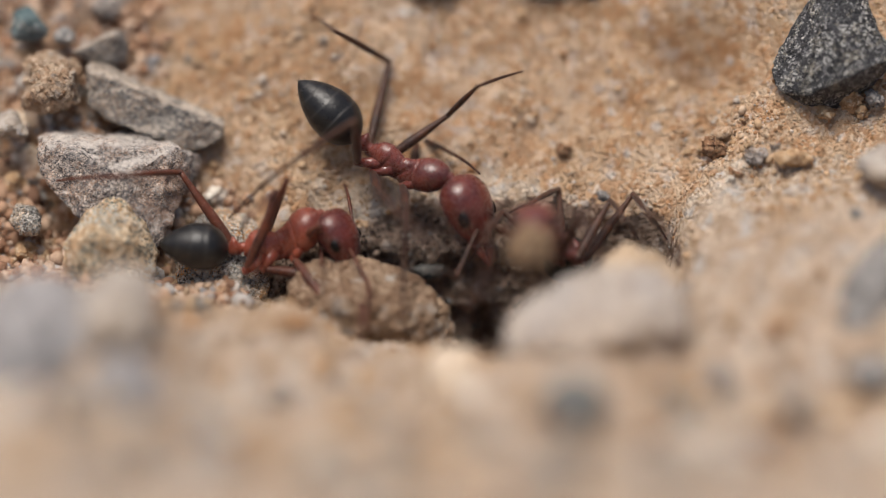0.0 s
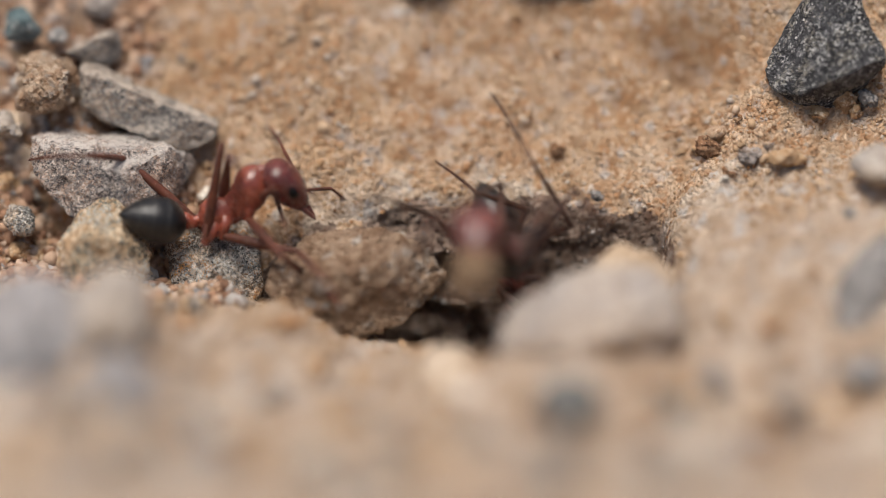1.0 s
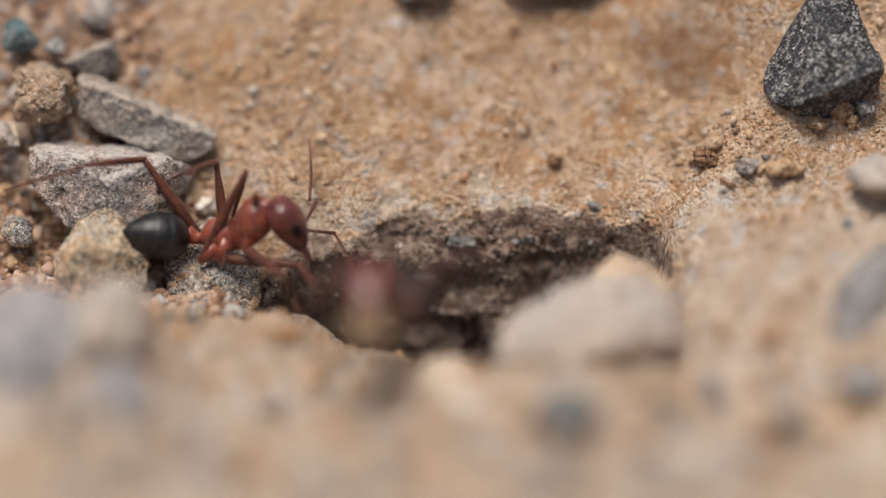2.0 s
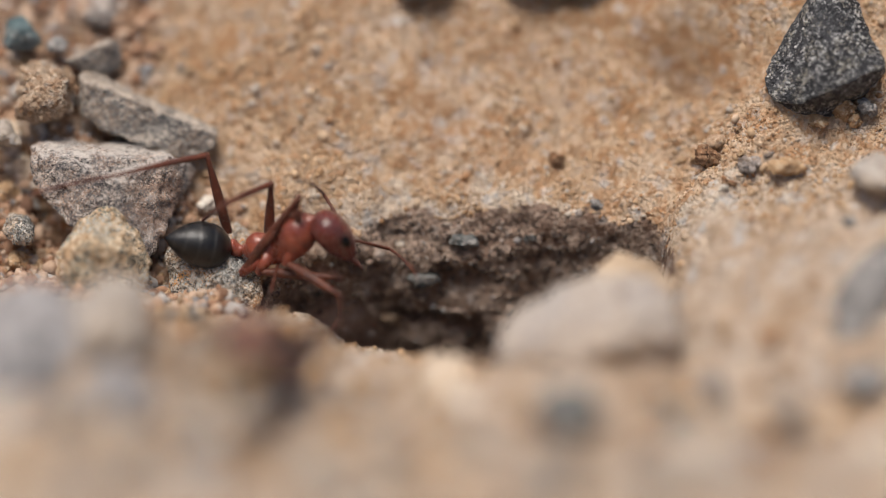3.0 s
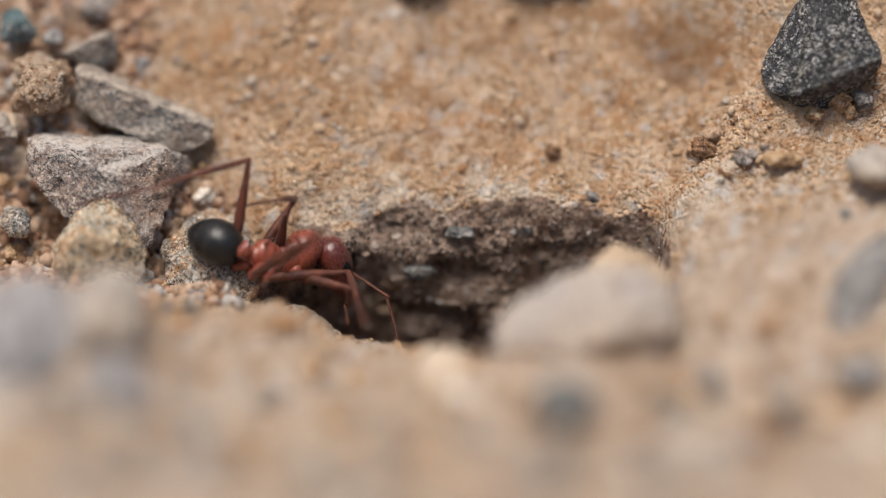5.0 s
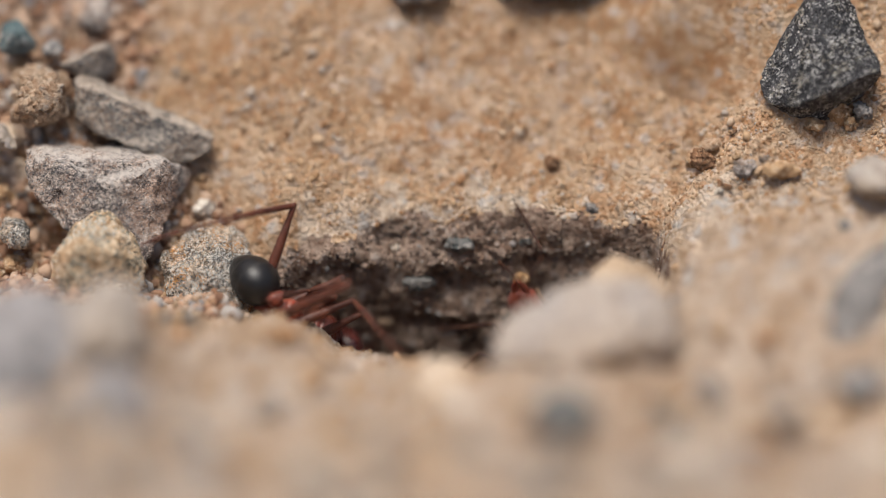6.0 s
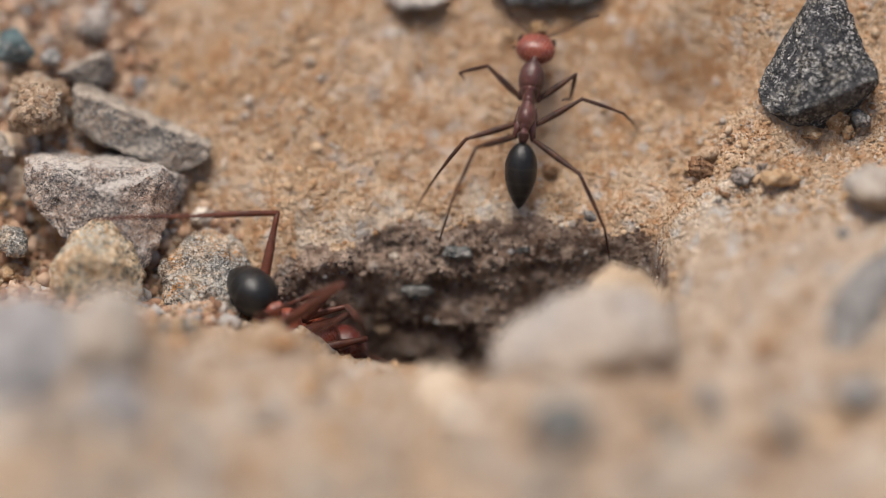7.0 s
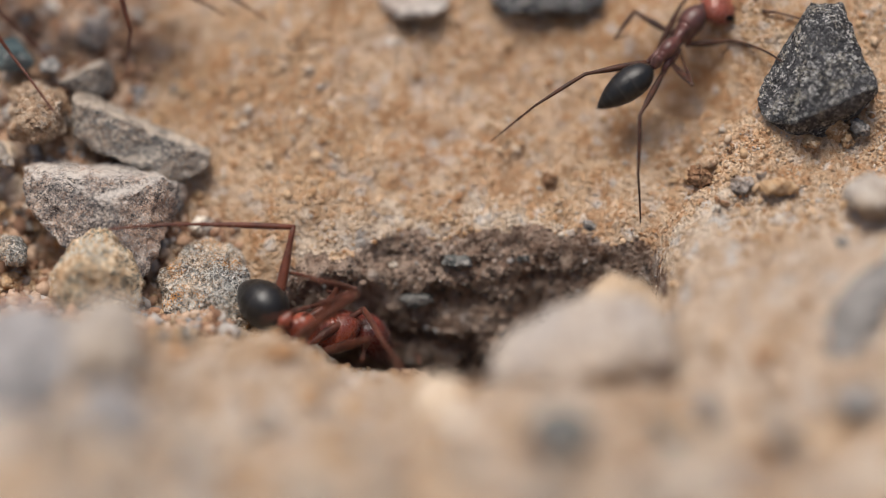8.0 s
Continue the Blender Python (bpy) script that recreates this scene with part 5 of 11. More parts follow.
def make_ant(label, size, shell, head_shell, leg, limb=1.0, pellet=0.0, slim=1.0, skull=1.0, flat=1.0, snout=1.0, tail=1.0):
    """An ant; returns its parts by short names. It looks along +x with its back up."""
    ant = tagged(new("ant"), label, "ant", "ants at the nest")
    ant.empty_display_size = 0.001
    ant.scale = (size, size, size)
    p = {"body": ant}
    thorax = shared("thorax", shell, ant, thorax_mesh)
    thorax.scale = (1.0, 0.8 + 0.2 * slim if slim < 1 else slim, max(1.0, slim))
    thorax.location = (0, 0, -0.3 * max(0.0, slim - 1.0) * MM)
    shared("petiole", shell, ant, petiole_mesh)
    p["gaster"] = shared("gaster", M_ANT_BLACK, ant, gaster_mesh, "glossy black pointed abdomen")
    p["gaster"].scale = (tail, min(slim, 1.0), min(slim, 1.0))
    head = p["head"] = shared("head", head_shell, ant, lambda: head_mesh(snout))
    head.scale = (skull * 1.1, skull, skull * 0.97 * flat)
    for side in (1, -1):
        shared("mandible/%d" % side, head_shell, head, lambda: mandible_mesh(side)).location = (2.22 * snout * MM, side * 0.26 * MM, -0.25 * MM)
        eye = shared("eye", M_EYE, head, eye_mesh, "small black oval eye")
        eye.location = (1.36 * snout * MM, side * 0.85 * MM, 0.24 * MM)
        tag = "L" if side > 0 else "R"
        p[tag + "scape"] = shared("scape", leg, head, lambda: limb_mesh(SCAPE, 0.07, 0.075, 0.085, 0.0, 12, 2))
        p[tag + "whip"] = shared("flagellum", leg, head, lambda: limb_mesh(WHIP, 0.07, 0.068, 0.045, 0.10, 20, 3, 10))
        for k in (1, 2, 3):
            a, b, c = LEGS[k]
            thigh = shared("leg/%d" % k, leg, ant, lambda: limb_mesh(a, 0.14, 0.225, 0.12, 0.0, 22, 5 + k))
            thigh.scale = (limb, limb, limb)
            p[tag + "%dthigh" % k] = thigh
            p[tag + "%dshin" % k] = shared("tibia/%d" % k, leg, thigh, lambda: limb_mesh(b, 0.115, 0.135, 0.085, 0.03, 26, 9 + k))
            p[tag + "%dfoot" % k] = shared("tarsus/%d" % k, leg, thigh, lambda: limb_mesh(c, 0.082, 0.074, 0.048, 0.06, 26, 13 + k, 5))
    if pellet:
        bm = bmesh.new()
        bmesh.ops.create_icosphere(bm, subdivisions=4, radius=pellet * MM)
        for v in bm.verts:
            q = v.co / MM
            v.co *= 1 + 0.35 * noise.fractal(q * 1.2, 0.9, 2.0, 4)
        for f in bm.faces:
            f.smooth = True
        load = part("soil_pellet", bm, M_PELLET if pellet < 0.8 else M_DULL_PELLET, head, "pale tan soil pellet held in the jaws")
        load.location = ((2.25 * snout + pellet * 0.85) * MM, 0, (-0.30 if pellet > 0.8 else 0.30) * MM)
        if pellet < 0.8:
            # a crooked crumb dangling from one side of the jaws
            bm = loft(bmesh.new(), curve_rings([(0, 0, 0.03, 0.03), (0.12, 0.05, 0.16, 0.13), (0.42, -0.02, 0.12, 0.16), (0.72, -0.10, 0.22, 0.15), (1.05, -0.02, 0.13, 0.11), (1.25, 0.06, 0.03, 0.03)], 4), 12)
            for v in bm.verts:
                v.co *= 1 + 0.3 * noise.fractal(v.co / MM * 2.5, 0.9, 2.0, 4)
            crumb = part("crumb", bm, M_BROWN, head, "crooked brown crumb hanging from the jaws")
            crumb.location = (1.75 * MM, 0.70 * MM, 0.10 * MM)
            crumb.rotation_euler = (0.4, 0.1, radians(152))
    return p


ant_a = make_ant("orange-red ant with a black abdomen on the stones by the hole", 1.06, M_ANT_RED, M_ANT_HEAD, M_LEG_RED, slim=1.28, skull=0.90, tail=0.88)
ant_b = make_ant("large maroon ant with a black abdomen climbing into the hole", 1.12, M_ANT_MAROON, M_ANT_HEAD, M_LEG_DARK, 0.9, slim=1.06, skull=1.06)
ant_c = make_ant("red ant carrying a tan pellet out over the near lip", 1.05, M_ANT_MAROON, M_ANT_MAROON, M_LEG_DARK, 0.9, 0.92)
ant_d = make_ant("dusky ant with a red head and black abdomen on the slope", 0.92, M_ANT_DUSK, M_ANT_WARM, M_LEG_DARK, 0.75, 0.45, 0.78, 0.93, 0.86, 0.78)
ant_e = make_ant("dark-legged ant coming down the slope past the stones", 1.0, M_ANT_DUSK, M_ANT_RED, M_LEG_RED, 0.9)


# ---- the clod in the hole, grit and grains ----
soil_clod = stone("soil_clod", (0, 0, 0), [(-4.5, -1.6, -0.8), (-3.7, 1.4, -0.4), (-1.7, 2.3, 0.2), (1.2, 2.2, -0.2), (3.5, 0.8, -0.6), (4.1, -1.0, 0.0), (2.0, -2.6, -0.6),
                                           (-2.0, -2.8, -0.6), (-1.0, 0.4, -2.2), (1.6, 0.2, -1.9), (0.4, -0.4, 2.0), (-2.4, -0.6, 1.6)], M_CLOD,
                  "brown crumbly clod of soil tipping into the hole", 33, 0.3, 0.32, category="clod")


def grain_material(name, stops):
    m, tree, b = material(name, 0.9, 0.25)
    geo = tree.nodes.new("ShaderNodeNewGeometry")
    tone = ramp(tree, geo.outputs["Random Per Island"], *stops)
    fine = noise_node(tree, coords(tree), 5000, 4, 0.7)
    tree.links.new(blend(tree, ramp(tree, fine, (0.35, 0.0), (0.75, 0.55)), tone, blend(tree, 1.0, tone, (0.45, 0.40, 0.36), "MULTIPLY")), b.inputs["Base Color"])
    bump(tree, b, (fine, 0.05))
    return m


M_GRAIN = grain_material("sand_grains", ((0.0, (0.36, 0.19, 0.095)), (0.15, (0.44, 0.27, 0.145)), (0.45, (0.51, 0.35, 0.21)), (0.80, (0.59, 0.44, 0.305)), (0.93, (0.50, 0.44, 0.38)), (1.0, (0.62, 0.53, 0.43))))
M_GRIT = grain_material("red_grit_grains", ((0.0, (0.16, 0.09, 0.06)), (0.22, (0.34, 0.19, 0.115)), (0.50, (0.48, 0.31, 0.205)), (0.78, (0.58, 0.45, 0.345)), (0.92, (0.27, 0.26, 0.26)), (1.0, (0.66, 0.60, 0.53))))
M_CRUMB = grain_material("hole_crumbs", ((0.0, (0.055, 0.042, 0.034)), (0.35, (0.15, 0.108, 0.082)), (0.65, (0.27, 0.20, 0.155)), (0.88, (0.40, 0.30, 0.235)), (0.95, (0.30, 0.295, 0.29)), (1.0, (0.58, 0.48, 0.38))))


def grain_shapes(rng):
    """Coordinates of a few crooked grains and the faces they share."""
    bm = bmesh.new()
    bmesh.ops.create_icosphere(bm, subdivisions=1, radius=1.0)
    base = np.array([v.co[:] for v in bm.verts])
    faces = np.array([[v.index for v in f.verts] for f in bm.faces])
    bm.free()
    return [base * rng.uniform(0.60, 1.25, (len(base), 1)) * rng.uniform(0.7, 1.25, (1, 3)) for _ in range(12)], faces


def scatter(name, weight, count, sizes, mat, label, seed, sink=0.25):
    """Loose grains lying on the ground sheet, more where weight is high; sizes: median, spread and limit in mm."""
    rng = np.random.default_rng(seed)
    w = weight.ravel() / weight.sum()
    pick = rng.choice(w.size, count, p=w)
    spots = np.stack([GX.ravel()[pick] + rng.uniform(-0.06, 0.06, count), PY.ravel()[pick] + rng.uniform(-0.06, 0.06, count), GZ.ravel()[pick]], 1)
    size = np.minimum(sizes[0] * np.exp(rng.normal(0, sizes[1], count)), sizes[2]) / 2
    shapes, faces = grain_shapes(rng)
    verts, tris = [], []
    for i in range(count):
        q = rng.normal(size=4)
        q /= np.linalg.norm(q)
        a, b, c, d = q
        rot = np.array([[1 - 2 * (c * c + d * d), 2 * (b * c - a * d), 2 * (b * d + a * c)], [2 * (b * c + a * d), 1 - 2 * (b * b + d * d), 2 * (c * d - a * b)],
                        [2 * (b * d - a * c), 2 * (c * d + a * b), 1 - 2 * (b * b + c * c)]])
        verts.append((shapes[i % 12] @ rot.T) * size[i] + spots[i] + (0, 0, size[i] * (0.8 - 2 * sink)))
        tris.append(faces + i * len(shapes[0]))
    me = bpy.data.meshes.new(name)
    v, f = np.concatenate(verts) * MM, np.concatenate(tris)
    me.vertices.add(len(v))
    me.vertices.foreach_set("co", v.ravel())
    me.loops.add(f.size)
    me.loops.foreach_set("vertex_index", f.ravel())
    me.polygons.add(len(f))
    me.polygons.foreach_set("loop_start", np.arange(0, f.size, 3))
    me.update(calc_edges=True)
    me.materials.append(mat)
    return tagged(new(name, me), label, "grains", kind="stuff")


INVIEW = (np.abs(GX) < 23) & (GY > -28) & (GY < 17)
OUTSIDE = INVIEW * ~DARK_SOIL
PATCHY = np.clip(fbm(GX * 0.35, GY * 0.35, 91, 3) + 0.30, 0.02, 1) ** 1.5
LEFT = (step(-8.5, -10, GX) * step(3.5, 2.0, GY) + step(-12.5, -14, GX) * step(2.0, 3.5, GY)) * (GY > -4)
scatter("sand_grains", OUTSIDE * (GY > -9) * PATCHY * (1 - 0.8 * LEFT), 26000, (0.11, 0.45, 0.30), M_GRAIN, "fine loose sand grains of tan, rust and white", 1, 0.44)
scatter("coarse_sand", OUTSIDE * (GY > -9) * PATCHY ** 2 * (1 - 0.8 * LEFT), 1700, (0.21, 0.42, 0.6), M_GRAIN, "coarse tan and grey sand lying on the crust", 2)
scatter("red_grit", OUTSIDE * LEFT * 1.0, 9000, (0.26, 0.5, 0.9), M_GRIT, "reddish brown grit between the stones", 3)
scatter("near_sand", OUTSIDE * (GY <= -8) * PATCHY, 700, (0.45, 0.5, 1.2), M_GRAIN, "coarse sand grains on the near ground", 4)
scatter("soil_crumbs", INVIEW * DARK_SOIL * (GZ > -7.5) * (GY > LIP + 1.0) * step(0.5, 1.2, DEEP), 4500, (0.11, 0.55, 0.4), M_CRUMB, "brown soil crumbs on the wall of the hole", 5, 0.55)


# ---- what moves ----
def at(x, y, z, w, i, j, k):
    """A pose from millimetres and a turn."""
    return Matrix.LocRotScale((x * MM, y * MM, z * MM), Quaternion((w, i, j, k)), None)


def motions():
    walk(ant_a["body"], [
        (0, at(-7.46, -0.82, 1.50, 0.986, -0.062, -0.126, 0.091)),
        (0.5, at(-7.99, -0.67, 1.98, 0.980, -0.073, -0.186, 0.010)),
        (1, at(-9.48, -0.18, 3.02, 0.954, -0.059, -0.287, 0.057)),
        (1.5, at(-9.79, -0.45, 2.89, 0.955, -0.099, -0.266, -0.088)),
        (3, at(-7.38, -0.77, 1.75, 0.961, -0.102, -0.226, -0.125)),
        (3.5, at(-7.49, -0.90, 1.65, 0.947, -0.110, -0.277, -0.121)),
        (4, at(-7.27, -0.70, 1.97, 0.941, -0.113, -0.293, -0.124)),
        (4.5, at(-6.90, -0.63, 1.80, 0.986, -0.075, -0.151, -0.002)),
        (5.2, at(-6.84, -0.58, -0.04, 0.906, -0.138, 0.209, 0.341)),
        (6, at(-5.76, -1.96, -1.84, 0.904, -0.022, 0.395, 0.161)),
        (6.5, at(-5.08, -2.65, -2.77, 0.885, -0.025, 0.449, 0.120)),
        (7, at(-5.77, -1.80, -1.84, 0.900, -0.025, 0.374, 0.220)),
        (7.5, at(-5.55, -1.62, -1.75, 0.895, -0.025, 0.356, 0.268)),
        (8, at(-4.99, -1.71, -1.25, 0.934, -0.044, 0.226, 0.274))])
    walk(ant_a["head"], [
        (0, at(1.80, 0.00, 0.08, 0.794, 0.109, 0.484, -0.351)),
        (0.5, at(1.80, 0.00, 0.08, 0.751, 0.141, 0.539, -0.355)),
        (1, at(1.80, 0.00, 0.08, 0.786, 0.018, 0.617, -0.039)),
        (1.5, at(1.80, 0.00, 0.08, 0.752, -0.060, 0.645, 0.121)),
        (3, at(1.80, 0.00, 0.08, 0.802, -0.085, 0.544, 0.231)),
        (3.5, at(1.80, 0.00, 0.08, 0.705, -0.183, 0.538, 0.424)),
        (4, at(1.80, 0.00, 0.08, 0.777, -0.099, 0.366, 0.502)),
        (4.5, at(1.80, 0.00, 0.08, 0.775, -0.078, 0.601, 0.177)),
        (5.2, at(1.80, 0.00, 0.08, 0.897, 0.035, 0.382, -0.221)),
        (6, at(1.80, 0.00, 0.08, 0.974, -0.000, 0.227, -0.008)),
        (6.5, at(1.80, 0.00, 0.08, 0.984, -0.001, 0.177, -0.012)),
        (7, at(1.80, 0.00, 0.08, 0.992, 0.005, 0.117, 0.040)),
        (7.5, at(1.80, 0.00, 0.08, 0.987, -0.004, 0.155, -0.041)),
        (8, at(1.80, 0.00, 0.08, 0.961, 0.002, 0.272, -0.052))])
    walk(ant_a["gaster"], [
        (0, at(-2.36, 0.00, -0.22, 0.976, 0.059, 0.204, -0.054)),
        (0.5, at(-2.36, 0.00, -0.22, 0.933, 0.121, 0.336, -0.038)),
        (1, at(-2.36, 0.00, -0.22, 0.893, 0.074, 0.438, 0.069)),
        (1.5, at(-2.36, 0.00, -0.22, 0.892, 0.096, 0.373, 0.236)),
        (3, at(-2.36, 0.00, -0.22, 0.888, 0.038, 0.378, 0.259)),
        (3.5, at(-2.36, 0.00, -0.22, 0.855, 0.063, 0.458, 0.235)),
        (4, at(-2.36, 0.00, -0.22, 0.880, 0.060, 0.361, 0.302)),
        (4.5, at(-2.36, 0.00, -0.22, 0.954, 0.064, 0.243, 0.165)),
        (5.2, at(-2.36, 0.00, -0.22, 0.677, -0.039, -0.036, -0.734)),
        (6, at(-2.36, 0.00, -0.22, 0.754, -0.066, -0.077, -0.649)),
        (6.5, at(-2.36, 0.00, -0.22, 0.830, -0.040, -0.060, -0.553)),
        (7, at(-2.36, 0.00, -0.22, 0.737, -0.050, -0.055, -0.672)),
        (7.5, at(-2.36, 0.00, -0.22, 0.689, -0.021, -0.020, -0.725)),
        (8, at(-2.36, 0.00, -0.22, 0.723, -0.002, -0.002, -0.690))])
    walk(ant_a["Lscape"], [
        (0, at(1.75, 0.30, 0.42, 0.323, -0.106, -0.190, 0.921)),
        (0.5, at(1.75, 0.30, 0.42, 0.206, 0.035, -0.463, 0.861)),
        (1, at(1.75, 0.30, 0.42, 0.522, -0.100, -0.106, 0.841)),
        (1.5, at(1.75, 0.30, 0.42, 0.779, 0.021, -0.150, 0.608)),
        (3, at(1.75, 0.30, 0.42, 0.422, -0.024, -0.289, 0.859)),
        (3.5, at(1.75, 0.30, 0.42, 0.267, 0.009, -0.404, 0.875)),
        (4, at(1.75, 0.30, 0.42, -0.465, -0.219, 0.614, -0.599)),
        (4.5, at(1.75, 0.30, 0.42, 0.359, 0.134, -0.551, 0.741)),
        (4.85, at(1.75, 0.30, 0.42, 0.645, 0.134, -0.415, 0.627)),
        (5.2, at(1.75, 0.30, 0.42, 0.859, 0.119, -0.231, 0.442)),
        (6, at(1.75, 0.30, 0.42, 0.859, 0.119, -0.231, 0.442)),
        (6.5, at(1.75, 0.30, 0.42, 0.859, 0.119, -0.231, 0.442)),
        (7, at(1.75, 0.30, 0.42, 0.859, 0.119, -0.231, 0.442)),
        (7.5, at(1.75, 0.30, 0.42, 0.859, 0.119, -0.231, 0.442)),
        (8, at(1.75, 0.30, 0.42, 0.641, 0.019, -0.245, 0.727))])
    walk(ant_a["Lwhip"], [
        (0, at(-0.02, 1.76, 0.25, 0.567, -0.004, 0.532, 0.628)),
        (0.5, at(-0.35, 1.04, 1.00, 0.485, -0.012, 0.601, 0.635)),
        (1, at(0.75, 2.37, 0.29, 0.624, 0.056, 0.256, 0.736)),
        (1.5, at(2.25, 2.47, 1.02, 0.853, 0.066, -0.046, 0.515)),
        (2, at(1.59, 2.31, 0.97, 0.521, 0.141, -0.167, 0.825)),
        (2.5, at(0.93, 2.15, 0.93, 0.071, 0.185, -0.250, 0.948)),
        (3, at(0.27, 2.00, 0.89, -0.396, 0.187, -0.276, 0.856)),
        (3.17, at(0.11, 1.78, 0.91, 0.078, 0.193, -0.324, 0.923)),
        (3.33, at(-0.06, 1.57, 0.93, 0.533, 0.155, -0.298, 0.777)),
        (3.5, at(-0.22, 1.36, 0.95, 0.865, 0.081, -0.202, 0.451)),
        (4, at(0.67, 0.96, 2.34, 0.943, 0.049, -0.186, 0.273)),
        (4.5, at(0.13, 1.18, 1.79, 0.961, 0.032, -0.106, 0.253)),
        (5.2, at(2.91, 1.92, 1.58, 0.972, -0.028, 0.174, 0.158)),
        (6, at(2.91, 1.92, 1.58, 0.972, -0.028, 0.174, 0.158)),
        (6.5, at(2.91, 1.92, 1.58, 0.972, -0.028, 0.174, 0.158)),
        (7, at(2.91, 1.92, 1.58, 0.972, -0.028, 0.174, 0.158)),
        (7.5, at(2.91, 1.92, 1.58, 0.972, -0.028, 0.174, 0.158)),
        (8, at(1.34, 2.42, 1.21, 0.731, 0.091, -0.033, 0.675))])
    walk(ant_a["L1thigh"], [
        (0, at(0.05, 0.59, -1.16, 0.832, -0.233, -0.180, -0.471)),
        (0.5, at(0.05, 0.59, -1.16, 0.856, -0.228, -0.148, -0.440)),
        (1, at(0.05, 0.59, -1.16, 0.884, -0.199, -0.069, -0.418)),
        (1.5, at(0.05, 0.59, -1.16, 0.840, -0.294, -0.281, -0.358)),
        (3, at(0.05, 0.59, -1.16, 0.839, -0.290, -0.279, -0.365)),
        (3.5, at(0.05, 0.59, -1.16, 0.756, -0.322, -0.427, -0.377)),
        (4, at(0.05, 0.59, -1.16, 0.744, -0.359, -0.457, -0.329)),
        (4.5, at(0.05, 0.59, -1.16, 0.742, -0.363, -0.462, -0.324)),
        (5.2, at(0.05, 0.59, -1.16, 0.539, -0.170, -0.596, -0.570)),
        (6, at(0.05, 0.59, -1.16, 0.618, -0.237, -0.561, -0.498)),
        (6.5, at(0.05, 0.59, -1.16, 0.909, -0.219, -0.181, -0.304)),
        (7, at(0.05, 0.59, -1.16, 0.570, -0.233, -0.594, -0.518)),
        (7.5, at(0.05, 0.59, -1.16, 0.530, -0.240, -0.624, -0.521)),
        (8, at(0.05, 0.59, -1.16, 0.612, -0.313, -0.572, -0.447))])
    walk(ant_a["L1shin"], [
        (0, at(2.90, 0.00, 0.00, 0.215, -0.074, 0.161, 0.960)),
        (0.5, at(2.90, 0.00, 0.00, 0.175, -0.059, 0.161, 0.970)),
        (1, at(2.90, 0.00, 0.00, 0.210, -0.138, 0.154, 0.956)),
        (1.5, at(2.90, 0.00, 0.00, 0.106, 0.157, 0.185, 0.964)),
        (3, at(2.90, 0.00, 0.00, 0.097, -0.161, -0.154, -0.970)),
        (3.5, at(2.90, 0.00, 0.00, 0.173, -0.254, -0.148, -0.940)),
        (4, at(2.90, 0.00, 0.00, 0.167, -0.328, -0.122, -0.922)),
        (4.5, at(2.90, 0.00, 0.00, 0.044, -0.294, -0.160, -0.941)),
        (5.2, at(2.90, 0.00, 0.00, 0.165, 0.146, 0.396, 0.892)),
        (6, at(2.90, 0.00, 0.00, 0.283, 0.182, 0.371, 0.865)),
        (6.5, at(2.90, 0.00, 0.00, 0.719, -0.006, 0.128, 0.683)),
        (7, at(2.90, 0.00, 0.00, 0.228, 0.200, 0.388, 0.870)),
        (7.5, at(2.90, 0.00, 0.00, 0.189, 0.227, 0.402, 0.866)),
        (8, at(2.90, 0.00, 0.00, 0.316, 0.261, 0.362, 0.837))])
    walk(ant_a["L1foot"], [
        (0, at(0.84, 0.90, -0.49, 0.925, -0.082, 0.255, -0.269)),
        (0.5, at(0.76, 0.74, -0.39, 0.946, -0.040, 0.237, -0.216)),
        (1, at(0.89, 0.82, -0.76, 0.947, -0.007, 0.185, -0.263)),
        (1.5, at(0.76, 0.60, 0.61, 0.896, 0.001, 0.430, -0.111)),
        (3, at(0.76, -0.32, 0.79, 0.891, -0.082, 0.364, -0.258)),
        (3.5, at(1.03, -0.58, 1.22, 0.823, -0.110, 0.541, -0.135)),
        (4, at(1.22, -0.52, 1.48, 0.758, -0.097, 0.621, -0.172)),
        (4.5, at(1.01, 0.03, 1.31, 0.729, -0.227, 0.563, -0.315)),
        (5.2, at(0.82, 0.94, 0.30, 0.671, -0.576, 0.338, -0.322)),
        (6, at(1.12, 1.44, 0.24, 0.694, -0.534, 0.367, -0.313)),
        (6.5, at(2.98, 2.26, -0.44, 0.678, -0.126, 0.332, -0.643)),
        (7, at(1.02, 1.27, 0.39, 0.656, -0.585, 0.353, -0.321)),
        (7.5, at(1.00, 1.17, 0.55, 0.621, -0.624, 0.339, -0.332)),
        (8, at(1.37, 1.65, 0.48, 0.652, -0.575, 0.381, -0.314))])
